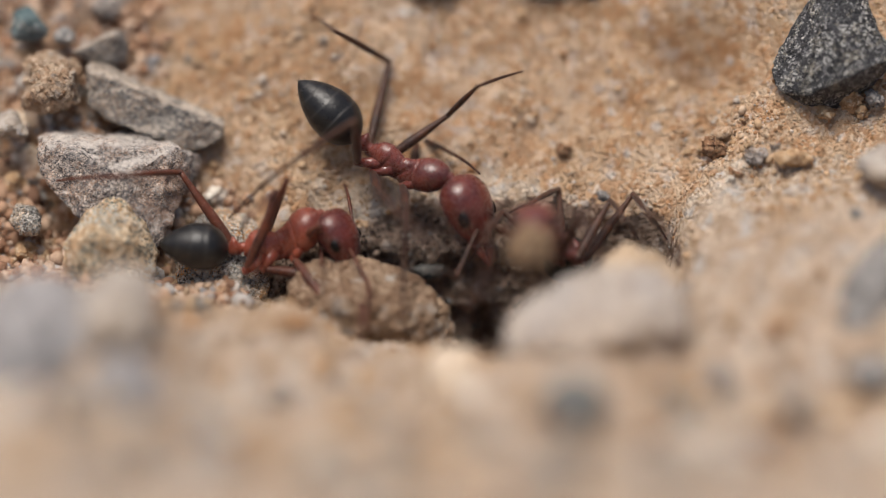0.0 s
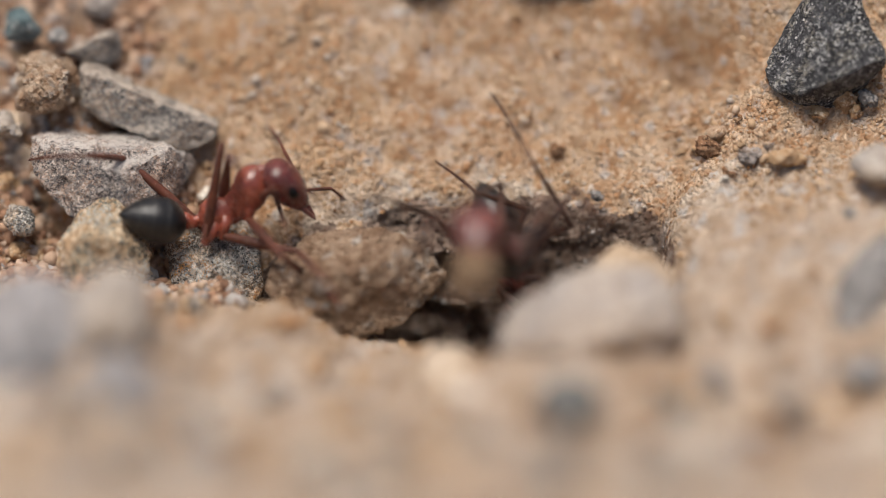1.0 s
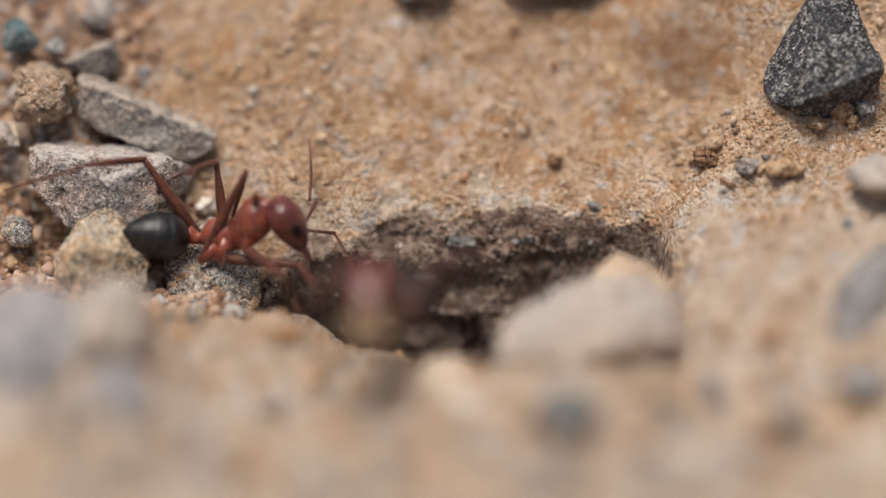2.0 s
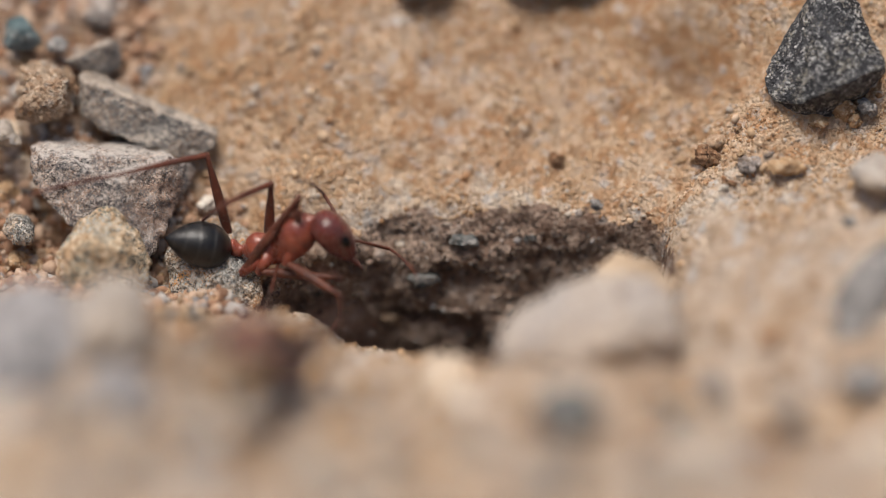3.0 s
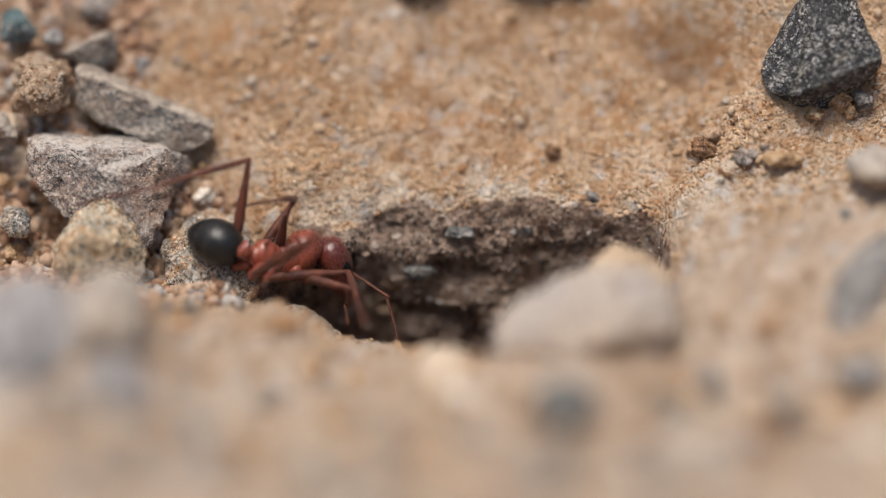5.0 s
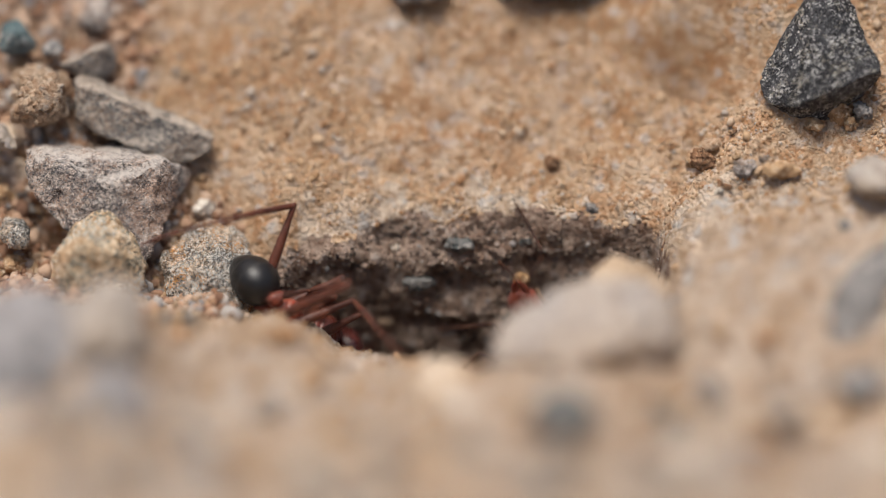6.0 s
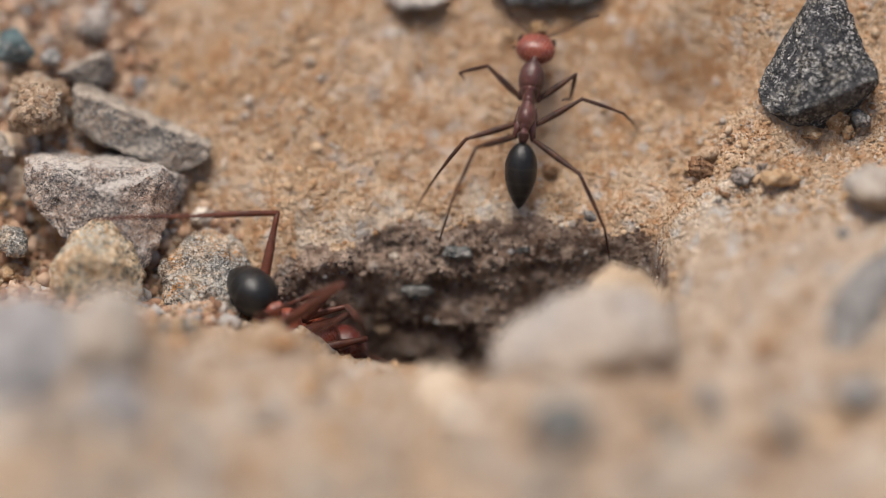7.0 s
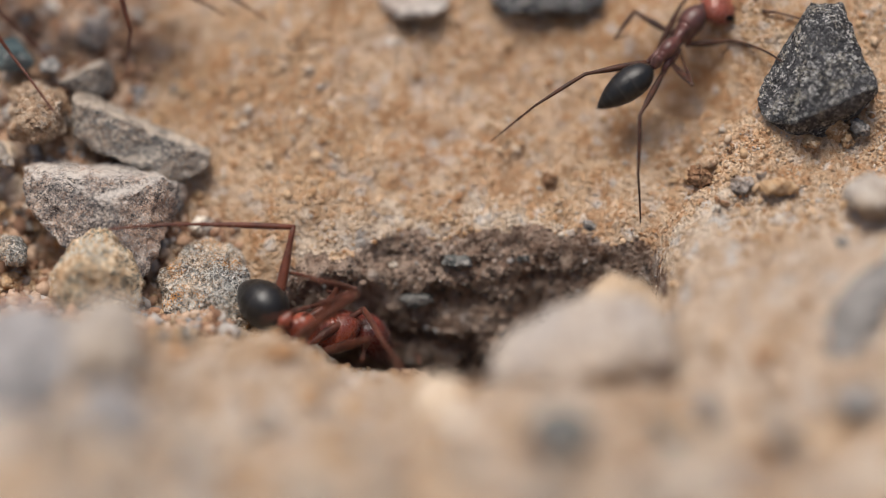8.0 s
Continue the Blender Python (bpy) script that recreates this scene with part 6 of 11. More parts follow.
    walk(ant_a["L2thigh"], [
        (0, at(-1.28, 0.59, -1.18, 0.779, -0.320, -0.423, -0.335)),
        (0.5, at(-1.28, 0.59, -1.18, 0.842, -0.353, -0.326, -0.246)),
        (1, at(-1.28, 0.59, -1.18, 0.834, -0.345, -0.339, -0.266)),
        (1.5, at(-1.28, 0.59, -1.18, 0.655, -0.419, -0.617, -0.122)),
        (3, at(-1.28, 0.59, -1.18, 0.773, -0.375, -0.463, -0.218)),
        (3.5, at(-1.28, 0.59, -1.18, 0.805, -0.368, -0.406, -0.229)),
        (4, at(-1.28, 0.59, -1.18, 0.777, -0.382, -0.457, -0.203)),
        (4.5, at(-1.28, 0.59, -1.18, 0.773, -0.358, -0.464, -0.244)),
        (4.85, at(-1.28, 0.59, -1.18, 0.764, -0.416, -0.471, -0.145)),
        (5.2, at(-1.28, 0.59, -1.18, 0.814, -0.306, -0.364, -0.334)),
        (6, at(-1.28, 0.59, -1.18, 0.745, -0.375, -0.495, -0.243)),
        (6.5, at(-1.28, 0.59, -1.18, 0.745, -0.443, -0.482, -0.134)),
        (7, at(-1.28, 0.59, -1.18, 0.809, -0.345, -0.361, -0.311)),
        (7.5, at(-1.28, 0.59, -1.18, 0.807, -0.348, -0.366, -0.306)),
        (8, at(-1.28, 0.59, -1.18, 0.812, -0.377, -0.369, -0.250))])
    walk(ant_a["L2shin"], [
        (0, at(3.50, 0.00, 0.00, 0.787, -0.275, 0.419, -0.360)),
        (0.5, at(3.50, 0.00, 0.00, 0.801, -0.172, 0.397, -0.413)),
        (1, at(3.50, 0.00, 0.00, 0.865, -0.114, 0.421, -0.247)),
        (1.5, at(3.50, 0.00, 0.00, 0.699, -0.207, 0.662, -0.177)),
        (3, at(3.50, 0.00, 0.00, 0.619, -0.287, 0.534, -0.500)),
        (3.5, at(3.50, 0.00, 0.00, 0.682, -0.258, 0.471, -0.497)),
        (4, at(3.50, 0.00, 0.00, 0.588, -0.286, 0.538, -0.532)),
        (4.5, at(3.50, 0.00, 0.00, 0.425, -0.413, 0.438, -0.676)),
        (4.85, at(3.50, 0.00, 0.00, 0.451, -0.412, 0.509, -0.606)),
        (5.2, at(3.50, 0.00, 0.00, 0.528, -0.302, 0.389, -0.691)),
        (6, at(3.50, 0.00, 0.00, 0.555, -0.363, 0.522, -0.537)),
        (6.5, at(3.50, 0.00, 0.00, 0.333, -0.229, 0.652, -0.642)),
        (7, at(3.50, 0.00, 0.00, 0.700, -0.247, 0.415, -0.526)),
        (7.5, at(3.50, 0.00, 0.00, 0.524, -0.275, 0.430, -0.682)),
        (8, at(3.50, 0.00, 0.00, 0.404, -0.391, 0.376, -0.737))])
    walk(ant_a["L2foot"], [
        (0, at(4.59, -2.23, -1.29, 0.134, 0.290, 0.149, 0.936)),
        (0.5, at(4.46, -2.24, -1.38, 0.166, 0.299, 0.059, 0.938)),
        (1, at(4.97, -1.47, -1.88, 0.281, 0.286, 0.113, 0.909)),
        (1.5, at(3.67, -1.46, -2.38, 0.069, 0.717, 0.033, 0.692)),
        (3, at(3.30, -2.59, -1.04, 0.002, 0.424, -0.006, 0.906)),
        (3.5, at(3.67, -2.58, -1.08, 0.010, -0.404, 0.024, -0.915)),
        (4, at(3.09, -2.61, -0.92, 0.003, -0.410, 0.024, -0.912)),
        (4.5, at(2.67, -2.62, 0.52, 0.098, 0.340, 0.055, 0.934)),
        (4.85, at(2.79, -2.71, 0.11, 0.419, 0.471, 0.110, 0.768)),
        (5.2, at(2.77, -2.70, 0.02, 0.529, 0.264, 0.157, 0.791)),
        (6, at(3.16, -2.73, -0.53, 0.508, 0.315, 0.313, 0.738)),
        (6.5, at(1.62, -2.03, -0.39, 0.520, 0.370, 0.301, 0.708)),
        (7, at(3.78, -2.64, -0.90, 0.708, 0.190, 0.213, 0.646)),
        (7.5, at(2.66, -2.66, -0.21, 0.592, 0.215, 0.196, 0.751)),
        (8, at(2.47, -2.49, 0.76, 0.459, 0.344, 0.086, 0.814))])
    walk(ant_a["L3thigh"], [
        (0, at(-2.00, 0.59, -1.03, 0.298, 0.508, -0.069, 0.805)),
        (0.5, at(-2.00, 0.59, -1.03, 0.194, 0.459, -0.121, 0.858)),
        (1, at(-2.00, 0.59, -1.03, 0.257, 0.555, -0.099, 0.785)),
        (1.5, at(-2.00, 0.59, -1.03, 0.188, 0.573, -0.154, 0.782)),
        (3, at(-2.75, 0.95, -0.35, 0.168, 0.765, -0.178, 0.595)),
        (3.5, at(-2.75, 0.95, -0.35, 0.212, 0.788, -0.118, 0.565)),
        (4, at(-2.75, 0.95, -0.35, 0.178, 0.785, -0.165, 0.570)),
        (4.5, at(-2.75, 0.95, -0.35, 0.122, 0.752, -0.241, 0.601)),
        (5.2, at(-2.00, 0.59, -1.03, 0.253, 0.680, -0.095, 0.682)),
        (6, at(-2.00, 0.59, -1.03, 0.309, 0.556, -0.005, 0.771)),
        (6.5, at(-2.00, 0.59, -1.03, 0.304, 0.455, 0.031, 0.836)),
        (7, at(-2.00, 0.59, -1.03, 0.324, 0.537, 0.010, 0.779)),
        (7.5, at(-2.00, 0.59, -1.03, 0.315, 0.599, -0.023, 0.735)),
        (8, at(-2.00, 0.59, -1.03, 0.325, 0.653, -0.036, 0.683))])
    walk(ant_a["L3shin"], [
        (0, at(4.40, 0.00, 0.00, 0.727, 0.374, 0.251, 0.518)),
        (0.5, at(4.40, 0.00, 0.00, 0.727, 0.433, 0.048, 0.531)),
        (1, at(4.40, 0.00, 0.00, 0.673, 0.511, 0.121, 0.521)),
        (1.5, at(4.40, 0.00, 0.00, 0.675, 0.512, 0.122, 0.517)),
        (3, at(4.40, 0.00, 0.00, 0.609, 0.465, 0.543, 0.342)),
        (3.5, at(4.40, 0.00, 0.00, 0.596, 0.455, 0.551, 0.365)),
        (4, at(4.40, 0.00, 0.00, 0.603, 0.501, 0.519, 0.341)),
        (4.5, at(4.40, 0.00, 0.00, 0.620, 0.268, 0.731, 0.100)),
        (5.2, at(4.40, 0.00, 0.00, 0.540, -0.025, 0.825, 0.166)),
        (6, at(4.40, 0.00, 0.00, 0.533, 0.072, 0.765, 0.354)),
        (6.5, at(4.40, 0.00, 0.00, 0.575, -0.011, 0.741, 0.347)),
        (7, at(4.40, 0.00, 0.00, 0.587, -0.196, 0.756, 0.216)),
        (7.5, at(4.40, 0.00, 0.00, 0.548, -0.234, 0.782, 0.181)),
        (8, at(4.40, 0.00, 0.00, 0.589, -0.261, 0.738, 0.201))])
    walk(ant_a["L3foot"], [
        (0, at(5.68, 3.58, 0.08, 0.824, -0.039, 0.555, -0.102)),
        (0.5, at(6.04, 3.09, 1.48, 0.831, 0.027, 0.509, -0.223)),
        (1, at(6.03, 3.13, 1.41, 0.815, -0.059, 0.553, -0.159)),
        (1.5, at(6.05, 3.13, 1.38, 0.796, 0.099, 0.594, -0.069)),
        (3, at(5.07, 3.50, -1.31, 0.602, 0.387, 0.668, 0.203)),
        (3.5, at(4.88, 3.56, -1.23, 0.607, 0.325, 0.693, 0.214)),
        (4, at(5.27, 3.54, -1.08, 0.624, 0.364, 0.671, 0.165)),
        (4.5, at(4.07, 1.96, -3.24, 0.608, 0.380, 0.690, 0.100)),
        (5.2, at(2.82, 0.53, -3.42, 0.488, -0.214, 0.843, -0.080)),
        (6, at(2.80, 1.85, -2.91, 0.420, -0.234, 0.863, -0.157)),
        (6.5, at(3.11, 1.46, -3.27, 0.531, -0.236, 0.789, -0.199)),
        (7, at(3.51, -0.16, -3.69, 0.607, -0.107, 0.787, -0.013)),
        (7.5, at(3.30, -0.63, -3.58, 0.537, -0.123, 0.834, -0.026)),
        (8, at(3.76, -0.56, -3.70, 0.602, -0.102, 0.791, 0.034))])
    walk(ant_a["Rscape"], [
        (0, at(1.75, -0.30, 0.42, 0.930, -0.131, -0.162, -0.301)),
        (0.25, at(1.75, -0.30, 0.42, 0.907, -0.289, -0.306, 0.023)),
        (0.5, at(1.75, -0.30, 0.42, 0.746, -0.403, -0.403, 0.344)),
        (1, at(1.75, -0.30, 0.42, 0.832, -0.331, -0.214, 0.390)),
        (1.5, at(1.75, -0.30, 0.42, 0.782, -0.377, -0.325, 0.375)),
        (3, at(1.75, -0.30, 0.42, 0.916, -0.286, -0.212, 0.185)),
        (3.5, at(1.75, -0.30, 0.42, 0.826, -0.364, -0.386, 0.189)),
        (3.75, at(1.75, -0.30, 0.42, 0.955, -0.209, -0.191, -0.082)),
        (4, at(1.75, -0.30, 0.42, 0.940, -0.022, 0.032, -0.340)),
        (4.5, at(1.75, -0.30, 0.42, 0.937, 0.056, 0.224, -0.261)),
        (5.2, at(1.75, -0.30, 0.42, 0.859, -0.119, -0.231, -0.442)),
        (6, at(1.75, -0.30, 0.42, 0.859, -0.119, -0.231, -0.442)),
        (6.5, at(1.75, -0.30, 0.42, 0.859, -0.119, -0.231, -0.442)),
        (7, at(1.75, -0.30, 0.42, 0.859, -0.119, -0.231, -0.442)),
        (7.5, at(1.75, -0.30, 0.42, 0.859, -0.119, -0.231, -0.442)),
        (7.75, at(1.75, -0.30, 0.42, 0.941, -0.213, -0.229, -0.132)),
        (8, at(1.75, -0.30, 0.42, 0.918, -0.283, -0.201, 0.192))])
    walk(ant_a["Rwhip"], [
        (0, at(3.51, -1.49, 1.30, 0.847, -0.073, -0.089, -0.519)),
        (0.5, at(2.76, 1.63, 1.16, 0.800, -0.109, -0.506, -0.304)),
        (0.75, at(2.95, 1.57, 0.91, 0.984, -0.004, -0.176, 0.001)),
        (1, at(3.14, 1.52, 0.65, 0.926, 0.103, 0.198, 0.306)),
        (1.25, at(3.03, 1.57, 0.79, 0.986, 0.034, 0.140, -0.085)),
        (1.5, at(2.92, 1.61, 0.94, 0.884, -0.040, 0.059, -0.462)),
        (3, at(3.69, 0.76, 1.07, 0.767, -0.079, 0.001, -0.637)),
        (3.5, at(3.20, 1.06, 1.57, 0.728, -0.056, 0.171, -0.662)),
        (4, at(3.51, -1.77, 0.32, 0.628, -0.107, -0.021, -0.770)),
        (4.5, at(3.51, -1.37, -0.61, 0.705, -0.037, 0.282, -0.650)),
        (5.2, at(2.91, -1.92, 1.58, 0.972, 0.028, 0.174, -0.158)),
        (6, at(2.91, -1.92, 1.58, 0.972, 0.028, 0.174, -0.158)),
        (6.5, at(2.91, -1.92, 1.58, 0.972, 0.028, 0.174, -0.158)),
        (7, at(2.91, -1.92, 1.58, 0.972, 0.028, 0.174, -0.158)),
        (7.5, at(2.91, -1.92, 1.58, 0.972, 0.028, 0.174, -0.158)),
        (7.75, at(3.30, -0.57, 1.30, 0.820, -0.031, 0.193, -0.538)),
        (8, at(3.69, 0.77, 1.02, 0.528, -0.085, 0.179, -0.826))])
    walk(ant_a["R1thigh"], [
        (0, at(0.05, -0.59, -1.16, 0.802, 0.040, 0.265, -0.534)),
        (0.5, at(0.05, -0.59, -1.16, 0.858, 0.081, 0.269, -0.430)),
        (1, at(0.05, -0.59, -1.16, 0.797, 0.023, 0.243, -0.553)),
        (1.25, at(0.05, -0.59, -1.16, 0.850, 0.104, 0.300, -0.420)),
        (1.5, at(0.05, -0.59, -1.16, 0.895, 0.049, 0.169, -0.410)),
        (3, at(0.05, -0.59, -1.16, 0.919, 0.139, 0.289, -0.229)),
        (3.5, at(0.05, -0.59, -1.16, 0.912, 0.139, 0.304, -0.239)),
        (4, at(0.05, -0.59, -1.16, 0.909, 0.046, 0.141, -0.389)),
        (4.5, at(0.05, -0.59, -1.16, 0.910, 0.016, 0.079, -0.408)),
        (5.2, at(0.05, -0.59, -1.16, 0.792, -0.088, -0.114, -0.593)),
        (6, at(0.05, -0.59, -1.16, 0.731, -0.405, -0.482, -0.263)),
        (6.5, at(0.05, -0.59, -1.16, 0.823, -0.520, -0.228, -0.026)),
        (7, at(0.05, -0.59, -1.16, 0.777, -0.403, -0.329, -0.356)),
        (7.5, at(0.05, -0.59, -1.16, 0.707, -0.315, -0.365, -0.517)),
        (8, at(0.05, -0.59, -1.16, 0.672, -0.203, -0.318, -0.637))])
    walk(ant_a["R1shin"], [
        (0, at(2.90, 0.00, 0.00, 0.482, -0.542, 0.082, 0.683)),
        (0.5, at(2.90, 0.00, 0.00, 0.559, -0.609, 0.193, 0.529)),
        (1, at(2.90, 0.00, 0.00, 0.406, -0.552, 0.160, 0.710)),
        (1.25, at(2.90, 0.00, 0.00, 0.426, -0.476, 0.260, 0.724)),
        (1.5, at(2.90, 0.00, 0.00, 0.337, -0.373, 0.372, 0.780)),
        (3, at(2.90, 0.00, 0.00, 0.452, -0.442, 0.445, 0.635)),
        (3.5, at(2.90, 0.00, 0.00, 0.369, -0.398, 0.484, 0.686)),
        (4, at(2.90, 0.00, 0.00, 0.282, -0.319, 0.436, 0.793)),
        (4.5, at(2.90, 0.00, 0.00, 0.371, -0.299, 0.394, 0.786)),
        (5.2, at(2.90, 0.00, 0.00, 0.506, -0.060, 0.247, 0.824)),
        (6, at(2.90, 0.00, 0.00, 0.428, 0.493, 0.419, 0.631)),
        (6.5, at(2.90, 0.00, 0.00, 0.681, 0.507, 0.232, 0.475)),
        (7, at(2.90, 0.00, 0.00, 0.475, 0.372, 0.324, 0.729)),
        (7.5, at(2.90, 0.00, 0.00, 0.450, 0.254, 0.384, 0.765)),
        (8, at(2.90, 0.00, 0.00, 0.307, 0.077, 0.376, 0.871))])
    walk(ant_a["R1foot"], [
        (0, at(3.02, 1.31, -1.89, 0.920, 0.025, -0.348, -0.176)),
        (0.5, at(3.74, 0.82, -1.98, 0.922, -0.029, -0.316, -0.222)),
        (1, at(2.76, 0.92, -2.10, 0.996, -0.003, -0.089, 0.013)),
        (1.25, at(2.48, 0.85, -2.09, 0.971, -0.025, -0.200, -0.126)),
        (1.5, at(1.76, 0.57, -1.92, 0.986, -0.056, -0.099, -0.123)),
        (3, at(2.44, 0.42, -2.21, 0.843, -0.046, -0.319, -0.430)),
        (3.5, at(1.95, 0.28, -2.08, 0.863, -0.019, -0.290, -0.413)),
        (4, at(1.43, 0.39, -1.73, 0.985, -0.059, -0.069, -0.144)),
        (4.5, at(1.64, 0.80, -1.75, 0.945, -0.076, -0.098, -0.302)),
        (5.2, at(1.79, 1.85, -0.80, 0.836, -0.128, 0.215, -0.488)),
        (6, at(2.56, 2.19, 0.60, 0.508, -0.371, 0.585, -0.512)),
        (6.5, at(3.92, 2.03, 0.38, 0.383, -0.001, 0.641, -0.665)),
        (7, at(2.27, 2.15, 0.54, 0.579, -0.249, 0.534, -0.564)),
        (7.5, at(1.83, 2.03, 0.10, 0.735, -0.313, 0.444, -0.406)),
        (8, at(1.06, 1.36, -0.22, 0.850, -0.330, 0.272, -0.308))])
    walk(ant_a["R2thigh"], [
        (0, at(-1.28, -0.59, -1.18, 0.974, -0.048, 0.198, -0.094)),
        (0.5, at(-1.28, -0.59, -1.18, 0.904, -0.075, 0.302, -0.293)),
        (1, at(-1.28, -0.59, -1.18, 0.926, -0.061, 0.289, -0.234)),
        (1.5, at(-1.28, -0.59, -1.18, 0.969, -0.009, 0.246, -0.024)),
        (3, at(-1.28, -0.59, -1.18, 0.977, 0.005, 0.212, 0.036)),
        (3.5, at(-1.28, -0.59, -1.18, 0.974, 0.013, 0.212, 0.072)),
        (4, at(-1.28, -0.59, -1.18, 0.971, -0.010, 0.239, -0.027)),
        (4.5, at(-1.28, -0.59, -1.18, 0.962, -0.072, 0.048, -0.257)),
        (5.2, at(-1.28, -0.59, -1.18, 0.969, -0.112, -0.110, -0.189)),
        (6, at(-1.28, -0.59, -1.18, 0.829, -0.180, -0.513, -0.134)),
        (6.5, at(-1.28, -0.59, -1.18, 0.868, -0.213, -0.441, -0.077)),
        (7, at(-1.28, -0.59, -1.18, 0.889, -0.234, -0.391, -0.037)),
        (7.5, at(-1.28, -0.59, -1.18, 0.893, -0.222, -0.387, -0.066)),
        (8, at(-1.28, -0.59, -1.18, 0.920, -0.246, -0.306, -0.012))])
    walk(ant_a["R2shin"], [
        (0, at(3.50, 0.00, 0.00, 0.792, 0.085, -0.058, -0.601)),
        (0.5, at(3.50, 0.00, 0.00, 0.902, 0.117, -0.228, -0.348)),
        (1, at(3.50, 0.00, 0.00, 0.911, 0.138, -0.114, -0.370)),
        (1.5, at(3.50, 0.00, 0.00, 0.904, 0.110, -0.054, -0.409)),
        (3, at(3.50, 0.00, 0.00, 0.725, -0.057, -0.289, -0.623)),
        (3.5, at(3.50, 0.00, 0.00, 0.774, -0.011, -0.197, -0.602)),
        (4, at(3.50, 0.00, 0.00, 0.801, 0.125, -0.083, -0.580)),
        (4.5, at(3.50, 0.00, 0.00, 0.871, 0.011, 0.075, -0.486)),
        (5.2, at(3.50, 0.00, 0.00, 0.622, -0.060, 0.285, -0.726)),
        (6, at(3.50, 0.00, 0.00, 0.639, -0.416, 0.458, -0.458)),
        (6.5, at(3.50, 0.00, 0.00, 0.366, -0.348, 0.447, -0.738)),
        (7, at(3.50, 0.00, 0.00, 0.292, -0.297, 0.442, -0.795)),
        (7.5, at(3.50, 0.00, 0.00, 0.544, -0.300, 0.438, -0.650)),
        (8, at(3.50, 0.00, 0.00, 0.542, -0.172, 0.451, -0.688))])
    walk(ant_a["R2foot"], [
        (0, at(4.26, -2.70, -0.03, 0.722, 0.056, -0.095, -0.683)),
        (0.5, at(5.33, -1.91, 0.93, 0.901, 0.103, -0.227, -0.355)),
        (1, at(5.46, -1.98, 0.30, 0.898, 0.118, -0.137, -0.400)),
        (1.5, at(5.34, -2.11, 0.02, 0.878, 0.073, -0.085, -0.466)),
        (3, at(3.66, -2.44, 1.37, 0.721, -0.080, -0.271, -0.633)),
        (3.5, at(4.06, -2.60, 0.89, 0.768, -0.036, -0.184, -0.613)),
        (4, at(4.38, -2.66, -0.03, 0.805, 0.099, -0.072, -0.580)),
        (4.5, at(4.94, -2.37, -0.40, 0.871, -0.016, 0.080, -0.484)),
        (5.2, at(2.89, -2.63, -0.75, 0.617, -0.078, 0.298, -0.724)),
        (6, at(3.95, -2.70, -0.57, 0.619, -0.433, 0.470, -0.456)),
        (6.5, at(2.13, -2.38, 0.52, 0.360, -0.360, 0.464, -0.725)),
        (7, at(1.67, -2.03, 0.60, 0.287, -0.307, 0.459, -0.782)),
        (7.5, at(2.86, -2.72, -0.24, 0.532, -0.317, 0.452, -0.642)),
        (8, at(2.51, -2.52, -0.71, 0.533, -0.191, 0.465, -0.680))])
    walk(ant_a["R3thigh"], [
        (0, at(-2.00, -0.59, -1.03, 0.901, -0.080, -0.426, -0.027)),
        (0.5, at(-2.00, -0.59, -1.03, 0.911, -0.083, -0.403, -0.021)),
        (1, at(-2.00, -0.59, -1.03, 0.916, -0.088, -0.391, -0.011)),
        (1.5, at(-2.00, -0.59, -1.03, 0.924, -0.118, -0.358, 0.059)),
        (3, at(-2.00, -0.59, -1.03, 0.955, -0.111, -0.275, 0.018)),
        (3.5, at(-2.00, -0.59, -1.03, 0.967, -0.111, -0.231, 0.009)),
        (4, at(-2.00, -0.59, -1.03, 0.964, -0.104, -0.246, -0.017)),
        (4.5, at(-2.00, -0.59, -1.03, 0.927, -0.057, -0.317, -0.190)),
        (5.2, at(-2.00, -0.59, -1.03, 0.703, 0.040, -0.474, -0.529)),
        (6, at(-2.00, -0.59, -1.03, 0.704, -0.140, -0.582, -0.382)),
        (6.5, at(-2.00, -0.59, -1.03, 0.585, -0.137, -0.679, -0.421)),
        (7, at(-2.00, -0.59, -1.03, 0.669, -0.147, -0.616, -0.390)),
        (7.5, at(-2.00, -0.59, -1.03, 0.710, -0.166, -0.583, -0.358)),
        (8, at(-2.00, -0.59, -1.03, 0.725, -0.109, -0.544, -0.408))])
    walk(ant_a["R3shin"], [
        (0, at(4.40, 0.00, 0.00, 0.317, 0.092, 0.456, 0.827)),
        (0.5, at(4.40, 0.00, 0.00, 0.258, 0.125, 0.435, 0.854)),
        (1, at(4.40, 0.00, 0.00, 0.256, 0.151, 0.420, 0.857)),
        (1.5, at(4.40, 0.00, 0.00, 0.283, 0.196, 0.385, 0.856)),
        (3, at(4.40, 0.00, 0.00, 0.289, 0.090, 0.368, 0.879)),
        (3.5, at(4.40, 0.00, 0.00, 0.275, 0.084, 0.344, 0.894)),
        (4, at(4.40, 0.00, 0.00, 0.235, 0.099, 0.346, 0.903)),
        (4.5, at(4.40, 0.00, 0.00, 0.192, -0.032, 0.383, 0.903)),
        (5.2, at(4.40, 0.00, 0.00, 0.181, -0.024, 0.363, 0.914)),
        (6, at(4.40, 0.00, 0.00, 0.252, 0.162, 0.396, 0.868)),
        (6.5, at(4.40, 0.00, 0.00, 0.107, 0.212, 0.442, 0.865)),
        (7, at(4.40, 0.00, 0.00, 0.221, 0.144, 0.423, 0.867)),
        (7.5, at(4.40, 0.00, 0.00, 0.295, 0.150, 0.401, 0.854)),
        (8, at(4.40, 0.00, 0.00, 0.198, 0.129, 0.374, 0.897))])
